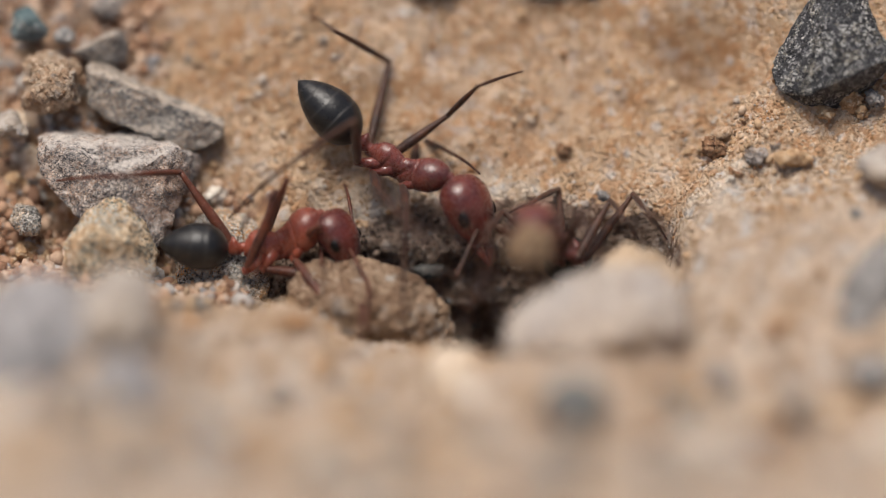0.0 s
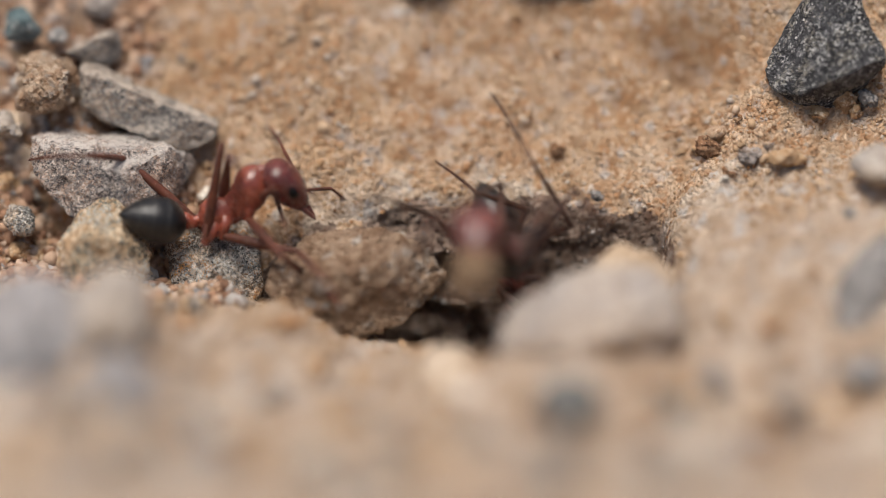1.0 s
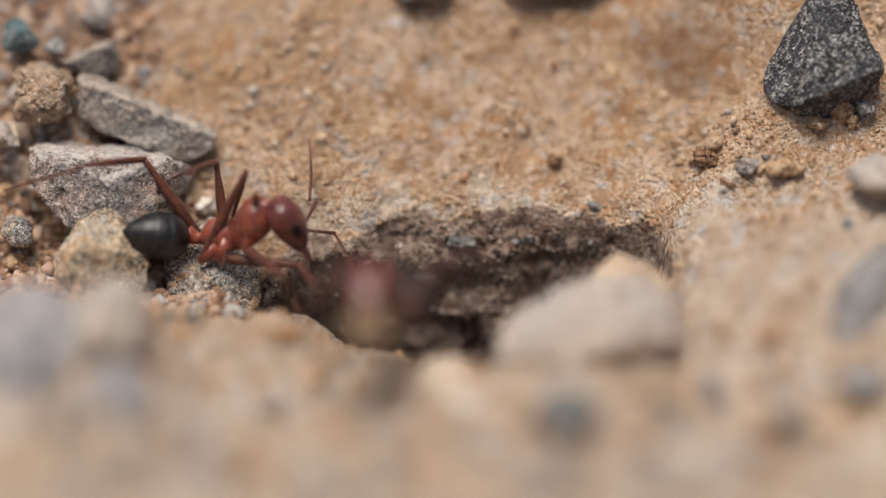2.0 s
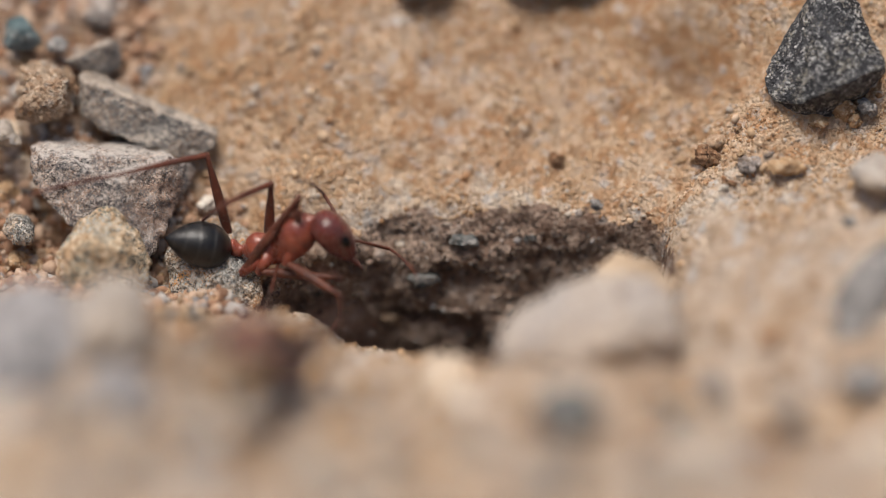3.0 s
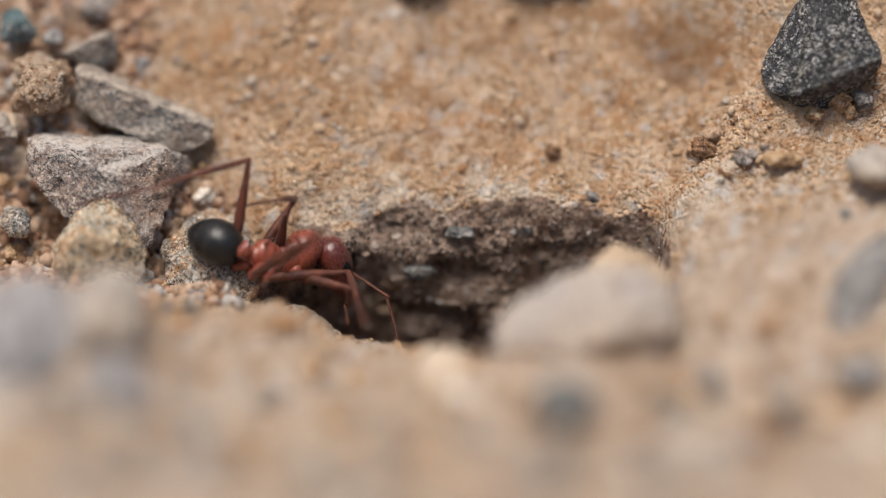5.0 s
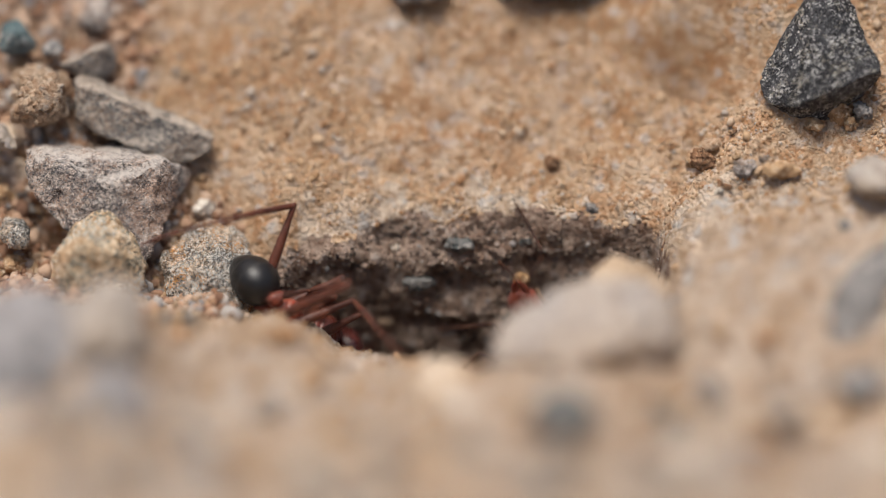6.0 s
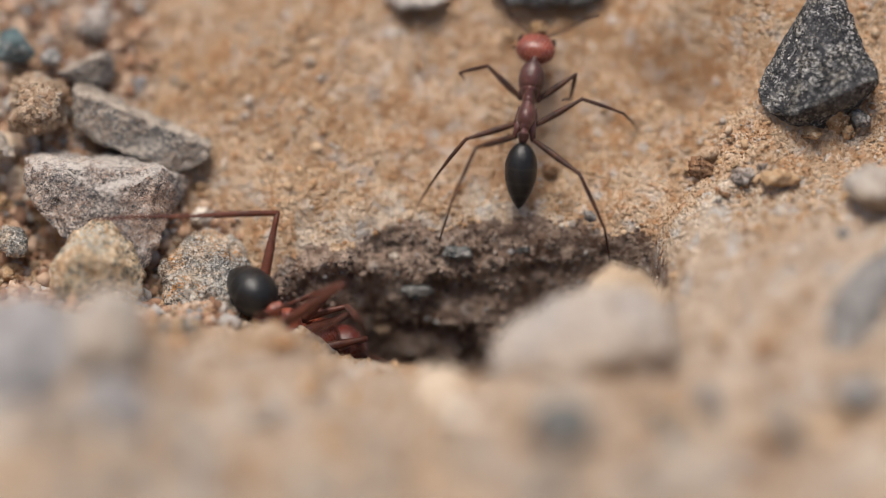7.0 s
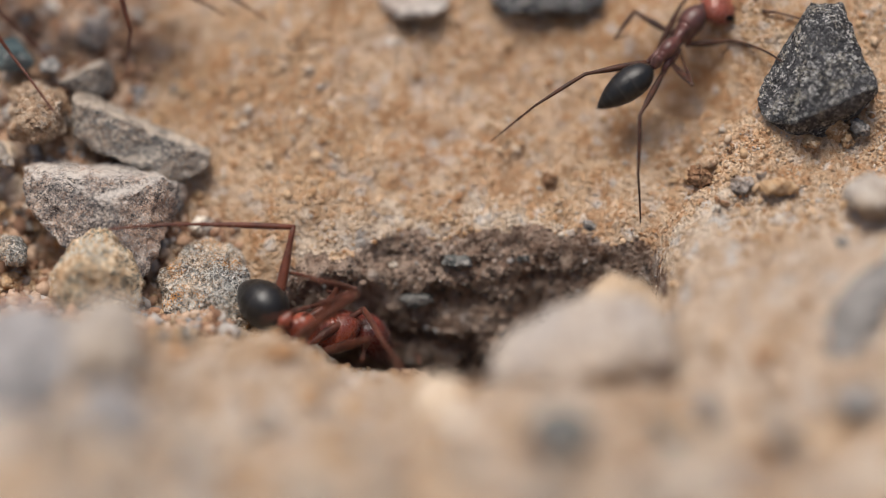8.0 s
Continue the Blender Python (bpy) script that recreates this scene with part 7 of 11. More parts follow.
    walk(ant_a["R3foot"], [
        (0, at(1.43, 2.31, -0.52, 0.521, -0.333, 0.376, -0.691)),
        (0.5, at(1.22, 2.08, -0.04, 0.572, -0.276, 0.394, -0.665)),
        (1, at(1.27, 2.15, 0.17, 0.566, -0.275, 0.381, -0.677)),
        (1.5, at(1.50, 2.41, 0.45, 0.595, -0.139, 0.436, -0.661)),
        (3, at(1.30, 2.18, -0.21, 0.666, -0.083, 0.377, -0.639)),
        (3.5, at(1.23, 2.08, -0.15, 0.678, -0.053, 0.350, -0.644)),
        (4, at(1.09, 1.87, 0.06, 0.691, -0.067, 0.360, -0.623)),
        (4.5, at(0.89, 1.23, -0.78, 0.731, -0.233, 0.325, -0.554)),
        (5.2, at(0.85, 1.19, -0.67, 0.583, -0.509, 0.209, -0.598)),
        (6, at(1.28, 2.15, 0.31, 0.487, -0.553, 0.415, -0.534)),
        (6.5, at(1.03, 1.41, 1.04, 0.474, -0.604, 0.485, -0.418)),
        (7, at(1.13, 1.92, 0.24, 0.443, -0.563, 0.446, -0.537)),
        (7.5, at(1.43, 2.37, 0.08, 0.378, -0.538, 0.430, -0.618)),
        (8, at(1.02, 1.72, 0.32, 0.457, -0.586, 0.318, -0.588))])
    walk(ant_b["body"], [
        (0, at(-1.80, 1.49, 3.50, 0.970, -0.021, 0.118, -0.211)),
        (0.2, at(-1.21, 1.02, 3.79, 0.931, -0.073, 0.073, -0.351)),
        (0.5, at(-0.27, 0.31, 3.74, 0.850, -0.144, 0.144, -0.487)),
        (0.65, at(0.53, 0.79, 1.63, 0.906, -0.046, 0.385, -0.170)),
        (0.8, at(1.34, 1.28, -0.47, 0.808, 0.060, 0.560, 0.176)),
        (1, at(3.67, 0.48, -2.90, 0.791, 0.060, 0.593, 0.134)),
        (1.2, at(4.89, -0.16, -4.99, 0.773, 0.059, 0.621, 0.113)),
        (1.6, at(4.92, -2.32, -8.14, 0.743, 0.053, 0.657, 0.118)),
        (8, at(4.92, -2.32, -8.14, 0.743, 0.053, 0.657, 0.118))])
    walk(ant_b["head"], [
        (0, at(1.80, 0.00, 0.08, 0.946, 0.007, 0.305, -0.111)),
        (0.2, at(1.80, 0.00, 0.08, 0.855, -0.034, 0.505, 0.115)),
        (0.5, at(1.80, 0.00, 0.08, 0.827, -0.085, 0.434, 0.348)),
        (0.8, at(1.80, 0.00, 0.08, 0.995, -0.002, 0.100, -0.017)),
        (1, at(1.80, 0.00, 0.08, 0.993, 0.002, 0.114, 0.019)),
        (1.2, at(1.80, 0.00, 0.08, 0.996, -0.003, 0.090, -0.021)),
        (1.6, at(1.80, 0.00, 0.08, 0.996, 0.014, 0.054, 0.072)),
        (8, at(1.80, 0.00, 0.08, 0.996, 0.014, 0.054, 0.072))])
    walk(ant_b["gaster"], [
        (0, at(-2.36, 0.00, -0.22, 0.976, -0.001, 0.217, 0.003)),
        (0.2, at(-2.36, 0.00, -0.22, 0.958, -0.042, 0.200, 0.202)),
        (0.5, at(-2.36, 0.00, -0.22, 0.926, -0.074, 0.244, 0.279)),
        (0.65, at(-2.36, 0.00, -0.22, 0.992, -0.071, 0.066, -0.074)),
        (0.8, at(-2.36, 0.00, -0.22, 0.900, -0.056, -0.122, -0.416)),
        (1, at(-2.36, 0.00, -0.22, 0.865, -0.023, -0.040, -0.500)),
        (1.2, at(-2.36, 0.00, -0.22, 0.692, -0.083, -0.080, -0.712)),
        (1.6, at(-2.36, 0.00, -0.22, 0.693, -0.006, -0.006, -0.721)),
        (8, at(-2.36, 0.00, -0.22, 0.693, -0.006, -0.006, -0.721))])
    walk(ant_b["Lscape"], [
        (0, at(1.75, 0.30, 0.42, 0.802, 0.371, -0.334, -0.328)),
        (0.1, at(1.75, 0.30, 0.42, 0.910, 0.269, -0.310, 0.062)),
        (0.2, at(1.75, 0.30, 0.42, 0.859, 0.119, -0.231, 0.442)),
        (0.5, at(1.75, 0.30, 0.42, 0.859, 0.119, -0.231, 0.442)),
        (0.8, at(1.75, 0.30, 0.42, 0.859, 0.119, -0.231, 0.442)),
        (1, at(1.75, 0.30, 0.42, 0.859, 0.119, -0.231, 0.442)),
        (1.2, at(1.75, 0.30, 0.42, 0.859, 0.119, -0.231, 0.442)),
        (1.33, at(1.75, 0.30, 0.42, 0.552, 0.168, -0.512, 0.637)),
        (1.47, at(1.75, 0.30, 0.42, 0.127, 0.181, -0.683, 0.696)),
        (1.6, at(1.75, 0.30, 0.42, 0.325, -0.156, 0.708, -0.607)),
        (8, at(1.75, 0.30, 0.42, 0.325, -0.156, 0.708, -0.607))])
    walk(ant_b["Lwhip"], [
        (0, at(3.04, -1.48, 1.09, 0.806, -0.118, 0.051, -0.578)),
        (0.1, at(2.97, 0.22, 1.33, 0.963, -0.079, 0.122, -0.228)),
        (0.2, at(2.91, 1.92, 1.58, 0.972, -0.028, 0.174, 0.158)),
        (0.5, at(2.91, 1.92, 1.58, 0.972, -0.028, 0.174, 0.158)),
        (0.8, at(2.91, 1.92, 1.58, 0.972, -0.028, 0.174, 0.158)),
        (1, at(2.91, 1.92, 1.58, 0.972, -0.028, 0.174, 0.158)),
        (1.2, at(2.91, 1.92, 1.58, 0.972, -0.028, 0.174, 0.158)),
        (1.4, at(1.48, 0.40, 0.69, 0.817, -0.145, 0.438, -0.346)),
        (1.6, at(0.05, -1.11, -0.20, -0.367, 0.209, -0.545, 0.724)),
        (8, at(0.05, -1.11, -0.20, -0.367, 0.209, -0.545, 0.724))])
    walk(ant_b["L1thigh"], [
        (0, at(0.05, 0.49, -0.91, 0.556, 0.080, 0.078, 0.824)),
        (0.2, at(0.05, 0.49, -0.91, 0.446, 0.063, 0.085, 0.889)),
        (0.35, at(0.05, 0.49, -0.91, 0.519, 0.083, 0.076, 0.847)),
        (0.5, at(0.05, 0.49, -0.91, 0.591, 0.098, 0.069, 0.798)),
        (0.65, at(0.05, 0.49, -0.91, 0.722, 0.459, -0.210, 0.474)),
        (0.8, at(0.05, 0.49, -0.91, 0.560, 0.627, -0.502, 0.202)),
        (0.9, at(0.05, 0.49, -0.91, 0.427, 0.506, -0.706, 0.253)),
        (1, at(0.05, 0.49, -0.91, 0.261, 0.345, -0.855, 0.285)),
        (1.2, at(0.05, 0.49, -0.91, 0.230, 0.356, -0.864, 0.272)),
        (1.4, at(0.05, 0.49, -0.91, 0.602, 0.470, -0.570, 0.303)),
        (1.6, at(0.05, 0.49, -0.91, 0.839, 0.489, -0.085, 0.221)),
        (8, at(0.05, 0.49, -0.91, 0.839, 0.489, -0.085, 0.221))])
    walk(ant_b["L1shin"], [
        (0, at(2.90, 0.00, 0.00, 0.336, -0.214, -0.056, -0.916)),
        (0.2, at(2.90, 0.00, 0.00, 0.228, -0.196, -0.039, -0.953)),
        (0.35, at(2.90, 0.00, 0.00, 0.455, -0.184, 0.003, -0.872)),
        (0.5, at(2.90, 0.00, 0.00, 0.486, -0.187, 0.001, -0.854)),
        (0.65, at(2.90, 0.00, 0.00, 0.302, -0.569, -0.050, -0.764)),
        (0.8, at(2.90, 0.00, 0.00, 0.065, -0.783, -0.343, -0.515)),
        (0.9, at(2.90, 0.00, 0.00, 0.042, 0.825, 0.216, 0.521)),
        (1, at(2.90, 0.00, 0.00, 0.174, 0.849, 0.114, 0.486)),
        (1.2, at(2.90, 0.00, 0.00, 0.160, 0.853, 0.115, 0.483)),
        (1.4, at(2.90, 0.00, 0.00, 0.009, -0.714, -0.208, -0.668)),
        (1.6, at(2.90, 0.00, 0.00, 0.187, -0.229, -0.430, -0.853)),
        (8, at(2.90, 0.00, 0.00, 0.187, -0.229, -0.430, -0.853))])
    walk(ant_b["L1foot"], [
        (0, at(1.33, -1.36, 0.99, 0.215, -0.204, -0.032, -0.955)),
        (0.2, at(1.01, -0.96, 0.90, 0.212, -0.208, 0.005, -0.955)),
        (0.35, at(1.71, -1.82, 0.73, 0.673, -0.101, 0.136, -0.720)),
        (0.5, at(1.85, -1.91, 0.73, 0.467, -0.215, 0.044, -0.856)),
        (0.65, at(2.51, -0.93, 2.07, 0.594, -0.396, 0.492, -0.499)),
        (0.8, at(3.44, 1.08, 1.96, 0.515, -0.587, 0.622, -0.063)),
        (0.9, at(3.74, 0.92, 1.94, 0.379, -0.276, 0.881, -0.065)),
        (1, at(4.05, 0.83, 1.81, 0.213, 0.106, 0.968, -0.082)),
        (1.2, at(4.07, 0.81, 1.81, 0.178, 0.102, 0.975, -0.086)),
        (1.4, at(2.95, 0.66, 2.20, 0.568, -0.371, 0.726, -0.115)),
        (1.6, at(1.00, -0.28, 1.27, 0.809, -0.533, 0.246, -0.021)),
        (8, at(1.00, -0.28, 1.27, 0.809, -0.533, 0.246, -0.021))])
    walk(ant_b["L2thigh"], [
        (0, at(-1.28, 0.49, -0.93, 0.833, 0.212, -0.291, 0.419)),
        (0.2, at(-1.28, 0.49, -0.93, 0.790, 0.329, -0.442, 0.269)),
        (0.5, at(-1.28, 0.49, -0.93, 0.874, 0.342, -0.276, 0.207)),
        (0.65, at(-1.28, 0.49, -0.93, 0.748, 0.357, -0.526, 0.192)),
        (0.8, at(-1.28, 0.49, -0.93, 0.493, 0.403, -0.770, 0.043)),
        (0.9, at(-1.28, 0.49, -0.93, 0.439, 0.199, -0.864, 0.150)),
        (1, at(-1.28, 0.49, -0.93, 0.356, -0.018, -0.901, 0.248)),
        (1.2, at(-1.28, 0.49, -0.93, 0.330, 0.003, -0.912, 0.243)),
        (1.4, at(-1.28, 0.49, -0.93, 0.696, -0.018, -0.691, 0.193)),
        (1.6, at(-1.28, 0.49, -0.93, 0.987, -0.016, -0.154, 0.034)),
        (8, at(-1.28, 0.49, -0.93, 0.987, -0.016, -0.154, 0.034))])
    walk(ant_b["L2shin"], [
        (0, at(3.50, 0.00, 0.00, 0.553, -0.720, -0.070, -0.414)),
        (0.2, at(3.50, 0.00, 0.00, 0.612, -0.753, 0.126, -0.205)),
        (0.5, at(3.50, 0.00, 0.00, 0.621, -0.687, -0.072, -0.369)),
        (0.65, at(3.50, 0.00, 0.00, 0.475, -0.791, -0.190, -0.335)),
        (0.8, at(3.50, 0.00, 0.00, 0.469, -0.797, -0.329, -0.189)),
        (0.9, at(3.50, 0.00, 0.00, 0.337, -0.783, -0.301, -0.427)),
        (1, at(3.50, 0.00, 0.00, 0.102, -0.764, -0.291, -0.566)),
        (1.2, at(3.50, 0.00, 0.00, 0.115, -0.765, -0.310, -0.553)),
        (1.4, at(3.50, 0.00, 0.00, 0.340, -0.507, -0.206, -0.765)),
        (1.6, at(3.50, 0.00, 0.00, 0.354, 0.119, -0.419, -0.827)),
        (8, at(3.50, 0.00, 0.00, 0.354, 0.119, -0.419, -0.827))])
    walk(ant_b["L2foot"], [
        (0, at(5.31, -1.00, 1.89, 0.901, 0.067, 0.410, 0.124)),
        (0.2, at(5.98, -1.23, 0.43, 0.636, 0.192, 0.626, 0.408)),
        (0.5, at(5.51, -1.01, 1.67, 0.453, 0.144, 0.572, 0.669)),
        (0.65, at(5.47, -0.05, 1.99, 0.653, 0.227, 0.651, 0.314)),
        (0.8, at(5.49, 0.97, 1.71, 0.545, 0.023, 0.838, -0.000)),
        (0.9, at(4.77, 0.51, 2.44, 0.313, 0.328, 0.890, -0.038)),
        (1, at(4.03, 0.92, 2.59, 0.091, 0.621, 0.778, 0.019)),
        (1.2, at(4.05, 0.97, 2.57, 0.066, 0.610, 0.789, -0.001)),
        (1.4, at(2.79, -0.87, 2.56, 0.579, 0.405, 0.703, 0.074)),
        (1.6, at(1.48, -1.92, 0.28, 0.945, 0.159, 0.211, 0.195)),
        (8, at(1.48, -1.92, 0.28, 0.945, 0.159, 0.211, 0.195))])
    walk(ant_b["L3thigh"], [
        (0, at(-2.00, 0.49, -0.80, 0.514, 0.314, -0.066, 0.795)),
        (0.2, at(-2.00, 0.49, -0.80, 0.418, 0.379, -0.147, 0.812)),
        (0.5, at(-2.00, 0.49, -0.80, 0.246, 0.478, -0.275, 0.797)),
        (0.65, at(-2.00, 0.49, -0.80, 0.325, 0.364, -0.210, 0.847)),
        (0.8, at(-2.00, 0.49, -0.80, 0.373, 0.142, -0.120, 0.909)),
        (1, at(-2.00, 0.49, -0.80, 0.065, 0.522, -0.308, 0.793)),
        (1.2, at(-2.00, 0.49, -0.80, 0.069, 0.294, -0.327, 0.896)),
        (1.33, at(-2.00, 0.49, -0.80, 0.387, 0.410, -0.198, 0.802)),
        (1.4, at(-2.00, 0.49, -0.80, 0.204, 0.431, -0.307, 0.824)),
        (1.47, at(-2.00, 0.49, -0.80, 0.011, 0.432, -0.402, 0.807)),
        (1.54, at(-2.00, 0.49, -0.80, 0.182, -0.458, 0.469, -0.733)),
        (1.6, at(-2.00, 0.49, -0.80, 0.366, -0.462, 0.513, -0.624)),
        (8, at(-2.00, 0.49, -0.80, 0.366, -0.462, 0.513, -0.624))])
    walk(ant_b["L3shin"], [
        (0, at(4.40, 0.00, 0.00, 0.565, 0.375, 0.080, 0.731)),
        (0.2, at(4.40, 0.00, 0.00, 0.291, 0.537, -0.218, 0.761)),
        (0.5, at(4.40, 0.00, 0.00, 0.500, 0.504, -0.156, 0.687)),
        (0.65, at(4.40, 0.00, 0.00, 0.703, 0.328, 0.012, 0.631)),
        (0.8, at(4.40, 0.00, 0.00, 0.912, -0.056, 0.179, 0.365)),
        (1, at(4.40, 0.00, 0.00, 0.772, 0.107, 0.622, 0.076)),
        (1.2, at(4.40, 0.00, 0.00, 0.903, 0.162, 0.389, 0.085)),
        (1.33, at(4.40, 0.00, 0.00, 0.781, 0.164, 0.273, 0.537)),
        (1.4, at(4.40, 0.00, 0.00, 0.760, 0.304, 0.267, 0.509)),
        (1.47, at(4.40, 0.00, 0.00, 0.741, 0.428, 0.209, 0.473)),
        (1.54, at(4.40, 0.00, 0.00, 0.797, 0.509, 0.238, 0.223)),
        (1.6, at(4.40, 0.00, 0.00, 0.790, 0.553, 0.262, -0.041)),
        (8, at(4.40, 0.00, 0.00, 0.790, 0.553, 0.262, -0.041))])
    walk(ant_b["L3foot"], [
        (0, at(4.09, 3.37, 1.74, 0.858, 0.000, 0.513, 0.002)),
        (0.2, at(3.44, 0.79, 3.59, 0.787, 0.106, 0.607, -0.021)),
        (0.5, at(4.43, 2.01, 3.22, 0.598, 0.349, 0.722, -0.017)),
        (0.65, at(5.17, 3.40, 1.51, 0.733, 0.122, 0.651, -0.155)),
        (0.8, at(6.95, 2.45, -1.39, 0.784, -0.035, 0.432, -0.445)),
        (1, at(5.21, 0.95, -3.59, 0.582, -0.034, 0.702, -0.409)),
        (1.2, at(6.99, 1.06, -2.56, 0.668, 0.094, 0.554, -0.488)),
        (1.33, at(5.44, 3.53, -0.95, 0.667, 0.074, 0.741, -0.025)),
        (1.4, at(5.69, 3.56, -0.37, 0.370, 0.220, 0.894, -0.125)),
        (1.47, at(6.17, 3.34, 0.36, 0.031, 0.389, 0.913, -0.122)),
        (1.54, at(7.39, 2.27, -0.58, 0.095, -0.788, -0.584, 0.170)),
        (1.6, at(7.66, 0.85, -1.75, 0.125, -0.956, -0.085, 0.251)),
        (8, at(7.66, 0.85, -1.75, 0.125, -0.956, -0.085, 0.251))])
    walk(ant_b["Rscape"], [
        (0, at(1.75, -0.30, 0.42, 0.871, 0.084, 0.158, -0.458)),
        (0.2, at(1.75, -0.30, 0.42, 0.859, -0.119, -0.231, -0.442)),
        (0.5, at(1.75, -0.30, 0.42, 0.859, -0.119, -0.231, -0.442)),
        (0.8, at(1.75, -0.30, 0.42, 0.859, -0.119, -0.231, -0.442)),
        (1, at(1.75, -0.30, 0.42, 0.859, -0.119, -0.231, -0.442)),
        (1.2, at(1.75, -0.30, 0.42, 0.859, -0.119, -0.231, -0.442)),
        (1.4, at(1.75, -0.30, 0.42, 0.592, 0.029, -0.194, -0.782)),
        (1.6, at(1.75, -0.30, 0.42, -0.201, -0.171, 0.115, 0.958)),
        (8, at(1.75, -0.30, 0.42, -0.201, -0.171, 0.115, 0.958))])
    walk(ant_b["Rwhip"], [
        (0, at(2.97, -2.07, -0.39, 0.613, -0.137, -0.229, -0.744)),
        (0.1, at(2.94, -2.00, 0.59, 0.867, -0.059, -0.030, -0.493)),
        (0.2, at(2.91, -1.92, 1.58, 0.972, 0.028, 0.174, -0.158)),
        (0.5, at(2.91, -1.92, 1.58, 0.972, 0.028, 0.174, -0.158)),
        (0.8, at(2.91, -1.92, 1.58, 0.972, 0.028, 0.174, -0.158)),
        (1, at(2.91, -1.92, 1.58, 0.972, 0.028, 0.174, -0.158)),
        (1.2, at(2.91, -1.92, 1.58, 0.972, 0.028, 0.174, -0.158)),
        (1.4, at(1.34, -1.60, 0.67, 0.779, -0.028, 0.253, -0.573)),
        (1.6, at(-0.23, -1.27, -0.23, -0.415, 0.078, -0.278, 0.863)),
        (8, at(-0.23, -1.27, -0.23, -0.415, 0.078, -0.278, 0.863))])
    walk(ant_b["R1thigh"], [
        (0, at(0.05, -0.49, -0.91, 0.817, -0.179, -0.069, -0.544)),
        (0.2, at(0.05, -0.49, -0.91, 0.889, -0.154, 0.007, -0.431)),
        (0.5, at(0.05, -0.49, -0.91, 0.985, -0.134, 0.077, -0.077)),
        (0.8, at(0.05, -0.49, -0.91, 0.869, -0.166, -0.179, -0.431)),
        (1, at(0.05, -0.49, -0.91, 0.875, -0.167, -0.176, -0.420)),
        (1.2, at(0.05, -0.49, -0.91, 0.875, -0.166, -0.174, -0.420)),
        (1.3, at(0.05, -0.49, -0.91, 0.795, -0.128, -0.185, -0.563)),
        (1.4, at(0.05, -0.49, -0.91, 0.693, -0.086, -0.190, -0.690)),
        (1.6, at(0.05, -0.49, -0.91, 0.331, 0.018, -0.195, -0.923)),
        (8, at(0.05, -0.49, -0.91, 0.331, 0.018, -0.195, -0.923))])
    walk(ant_b["R1shin"], [
        (0, at(2.90, 0.00, 0.00, 0.846, -0.049, 0.484, 0.218)),
        (0.2, at(2.90, 0.00, 0.00, 0.956, 0.021, 0.281, 0.085)),
        (0.5, at(2.90, 0.00, 0.00, 0.969, 0.097, 0.083, -0.210)),
        (0.8, at(2.90, 0.00, 0.00, 0.891, -0.061, 0.449, 0.032)),
        (1, at(2.90, 0.00, 0.00, 0.893, -0.045, 0.445, 0.041)),
        (1.2, at(2.90, 0.00, 0.00, 0.894, -0.039, 0.444, 0.053)),
        (1.3, at(2.90, 0.00, 0.00, 0.752, 0.017, 0.466, 0.466)),
        (1.4, at(2.90, 0.00, 0.00, 0.431, 0.054, 0.476, 0.765)),
        (1.6, at(2.90, 0.00, 0.00, 0.104, 0.078, 0.427, 0.895)),
        (8, at(2.90, 0.00, 0.00, 0.104, 0.078, 0.427, 0.895))])
    walk(ant_b["R1foot"], [
        (0, at(3.90, 0.74, -1.93, 0.851, -0.046, 0.478, 0.212)),
        (0.2, at(4.80, 0.40, -1.23, 0.958, 0.023, 0.274, 0.081)),
        (0.5, at(4.97, -0.90, -0.47, 0.969, 0.096, 0.076, -0.213)),
        (0.8, at(4.27, 0.00, -1.85, 0.916, -0.054, 0.398, 0.017)),
        (1, at(4.28, 0.07, -1.84, 0.917, -0.039, 0.396, 0.026)),
        (1.2, at(4.28, 0.14, -1.83, 0.918, -0.034, 0.393, 0.037)),
        (1.3, at(3.20, 1.65, -1.58, 0.778, -0.082, 0.550, 0.294)),
        (1.4, at(1.47, 1.63, -0.75, 0.542, -0.182, 0.669, 0.475)),
        (1.6, at(0.68, 0.58, 0.12, 0.095, 0.092, 0.541, 0.831)),
        (8, at(0.68, 0.58, 0.12, 0.095, 0.092, 0.541, 0.831))])
    walk(ant_b["R2thigh"], [
        (0, at(-1.28, -0.49, -0.93, 0.817, -0.192, -0.090, -0.537)),
        (0.2, at(-1.28, -0.49, -0.93, 0.889, -0.176, -0.021, -0.423)),
        (0.5, at(-1.28, -0.49, -0.93, 0.967, -0.222, -0.070, -0.102)),
        (0.65, at(-1.28, -0.49, -0.93, 0.779, -0.150, -0.131, -0.595)),
        (0.8, at(-1.28, -0.49, -0.93, 0.341, -0.022, -0.147, -0.928)),
        (1, at(-1.28, -0.49, -0.93, 0.723, -0.224, -0.165, -0.632)),
        (1.2, at(-1.28, -0.49, -0.93, 0.723, -0.225, -0.167, -0.631)),
        (1.4, at(-1.28, -0.49, -0.93, 0.595, -0.114, -0.125, -0.785)),
        (1.6, at(-1.28, -0.49, -0.93, 0.453, -0.007, -0.081, -0.888)),
        (8, at(-1.28, -0.49, -0.93, 0.453, -0.007, -0.081, -0.888))])
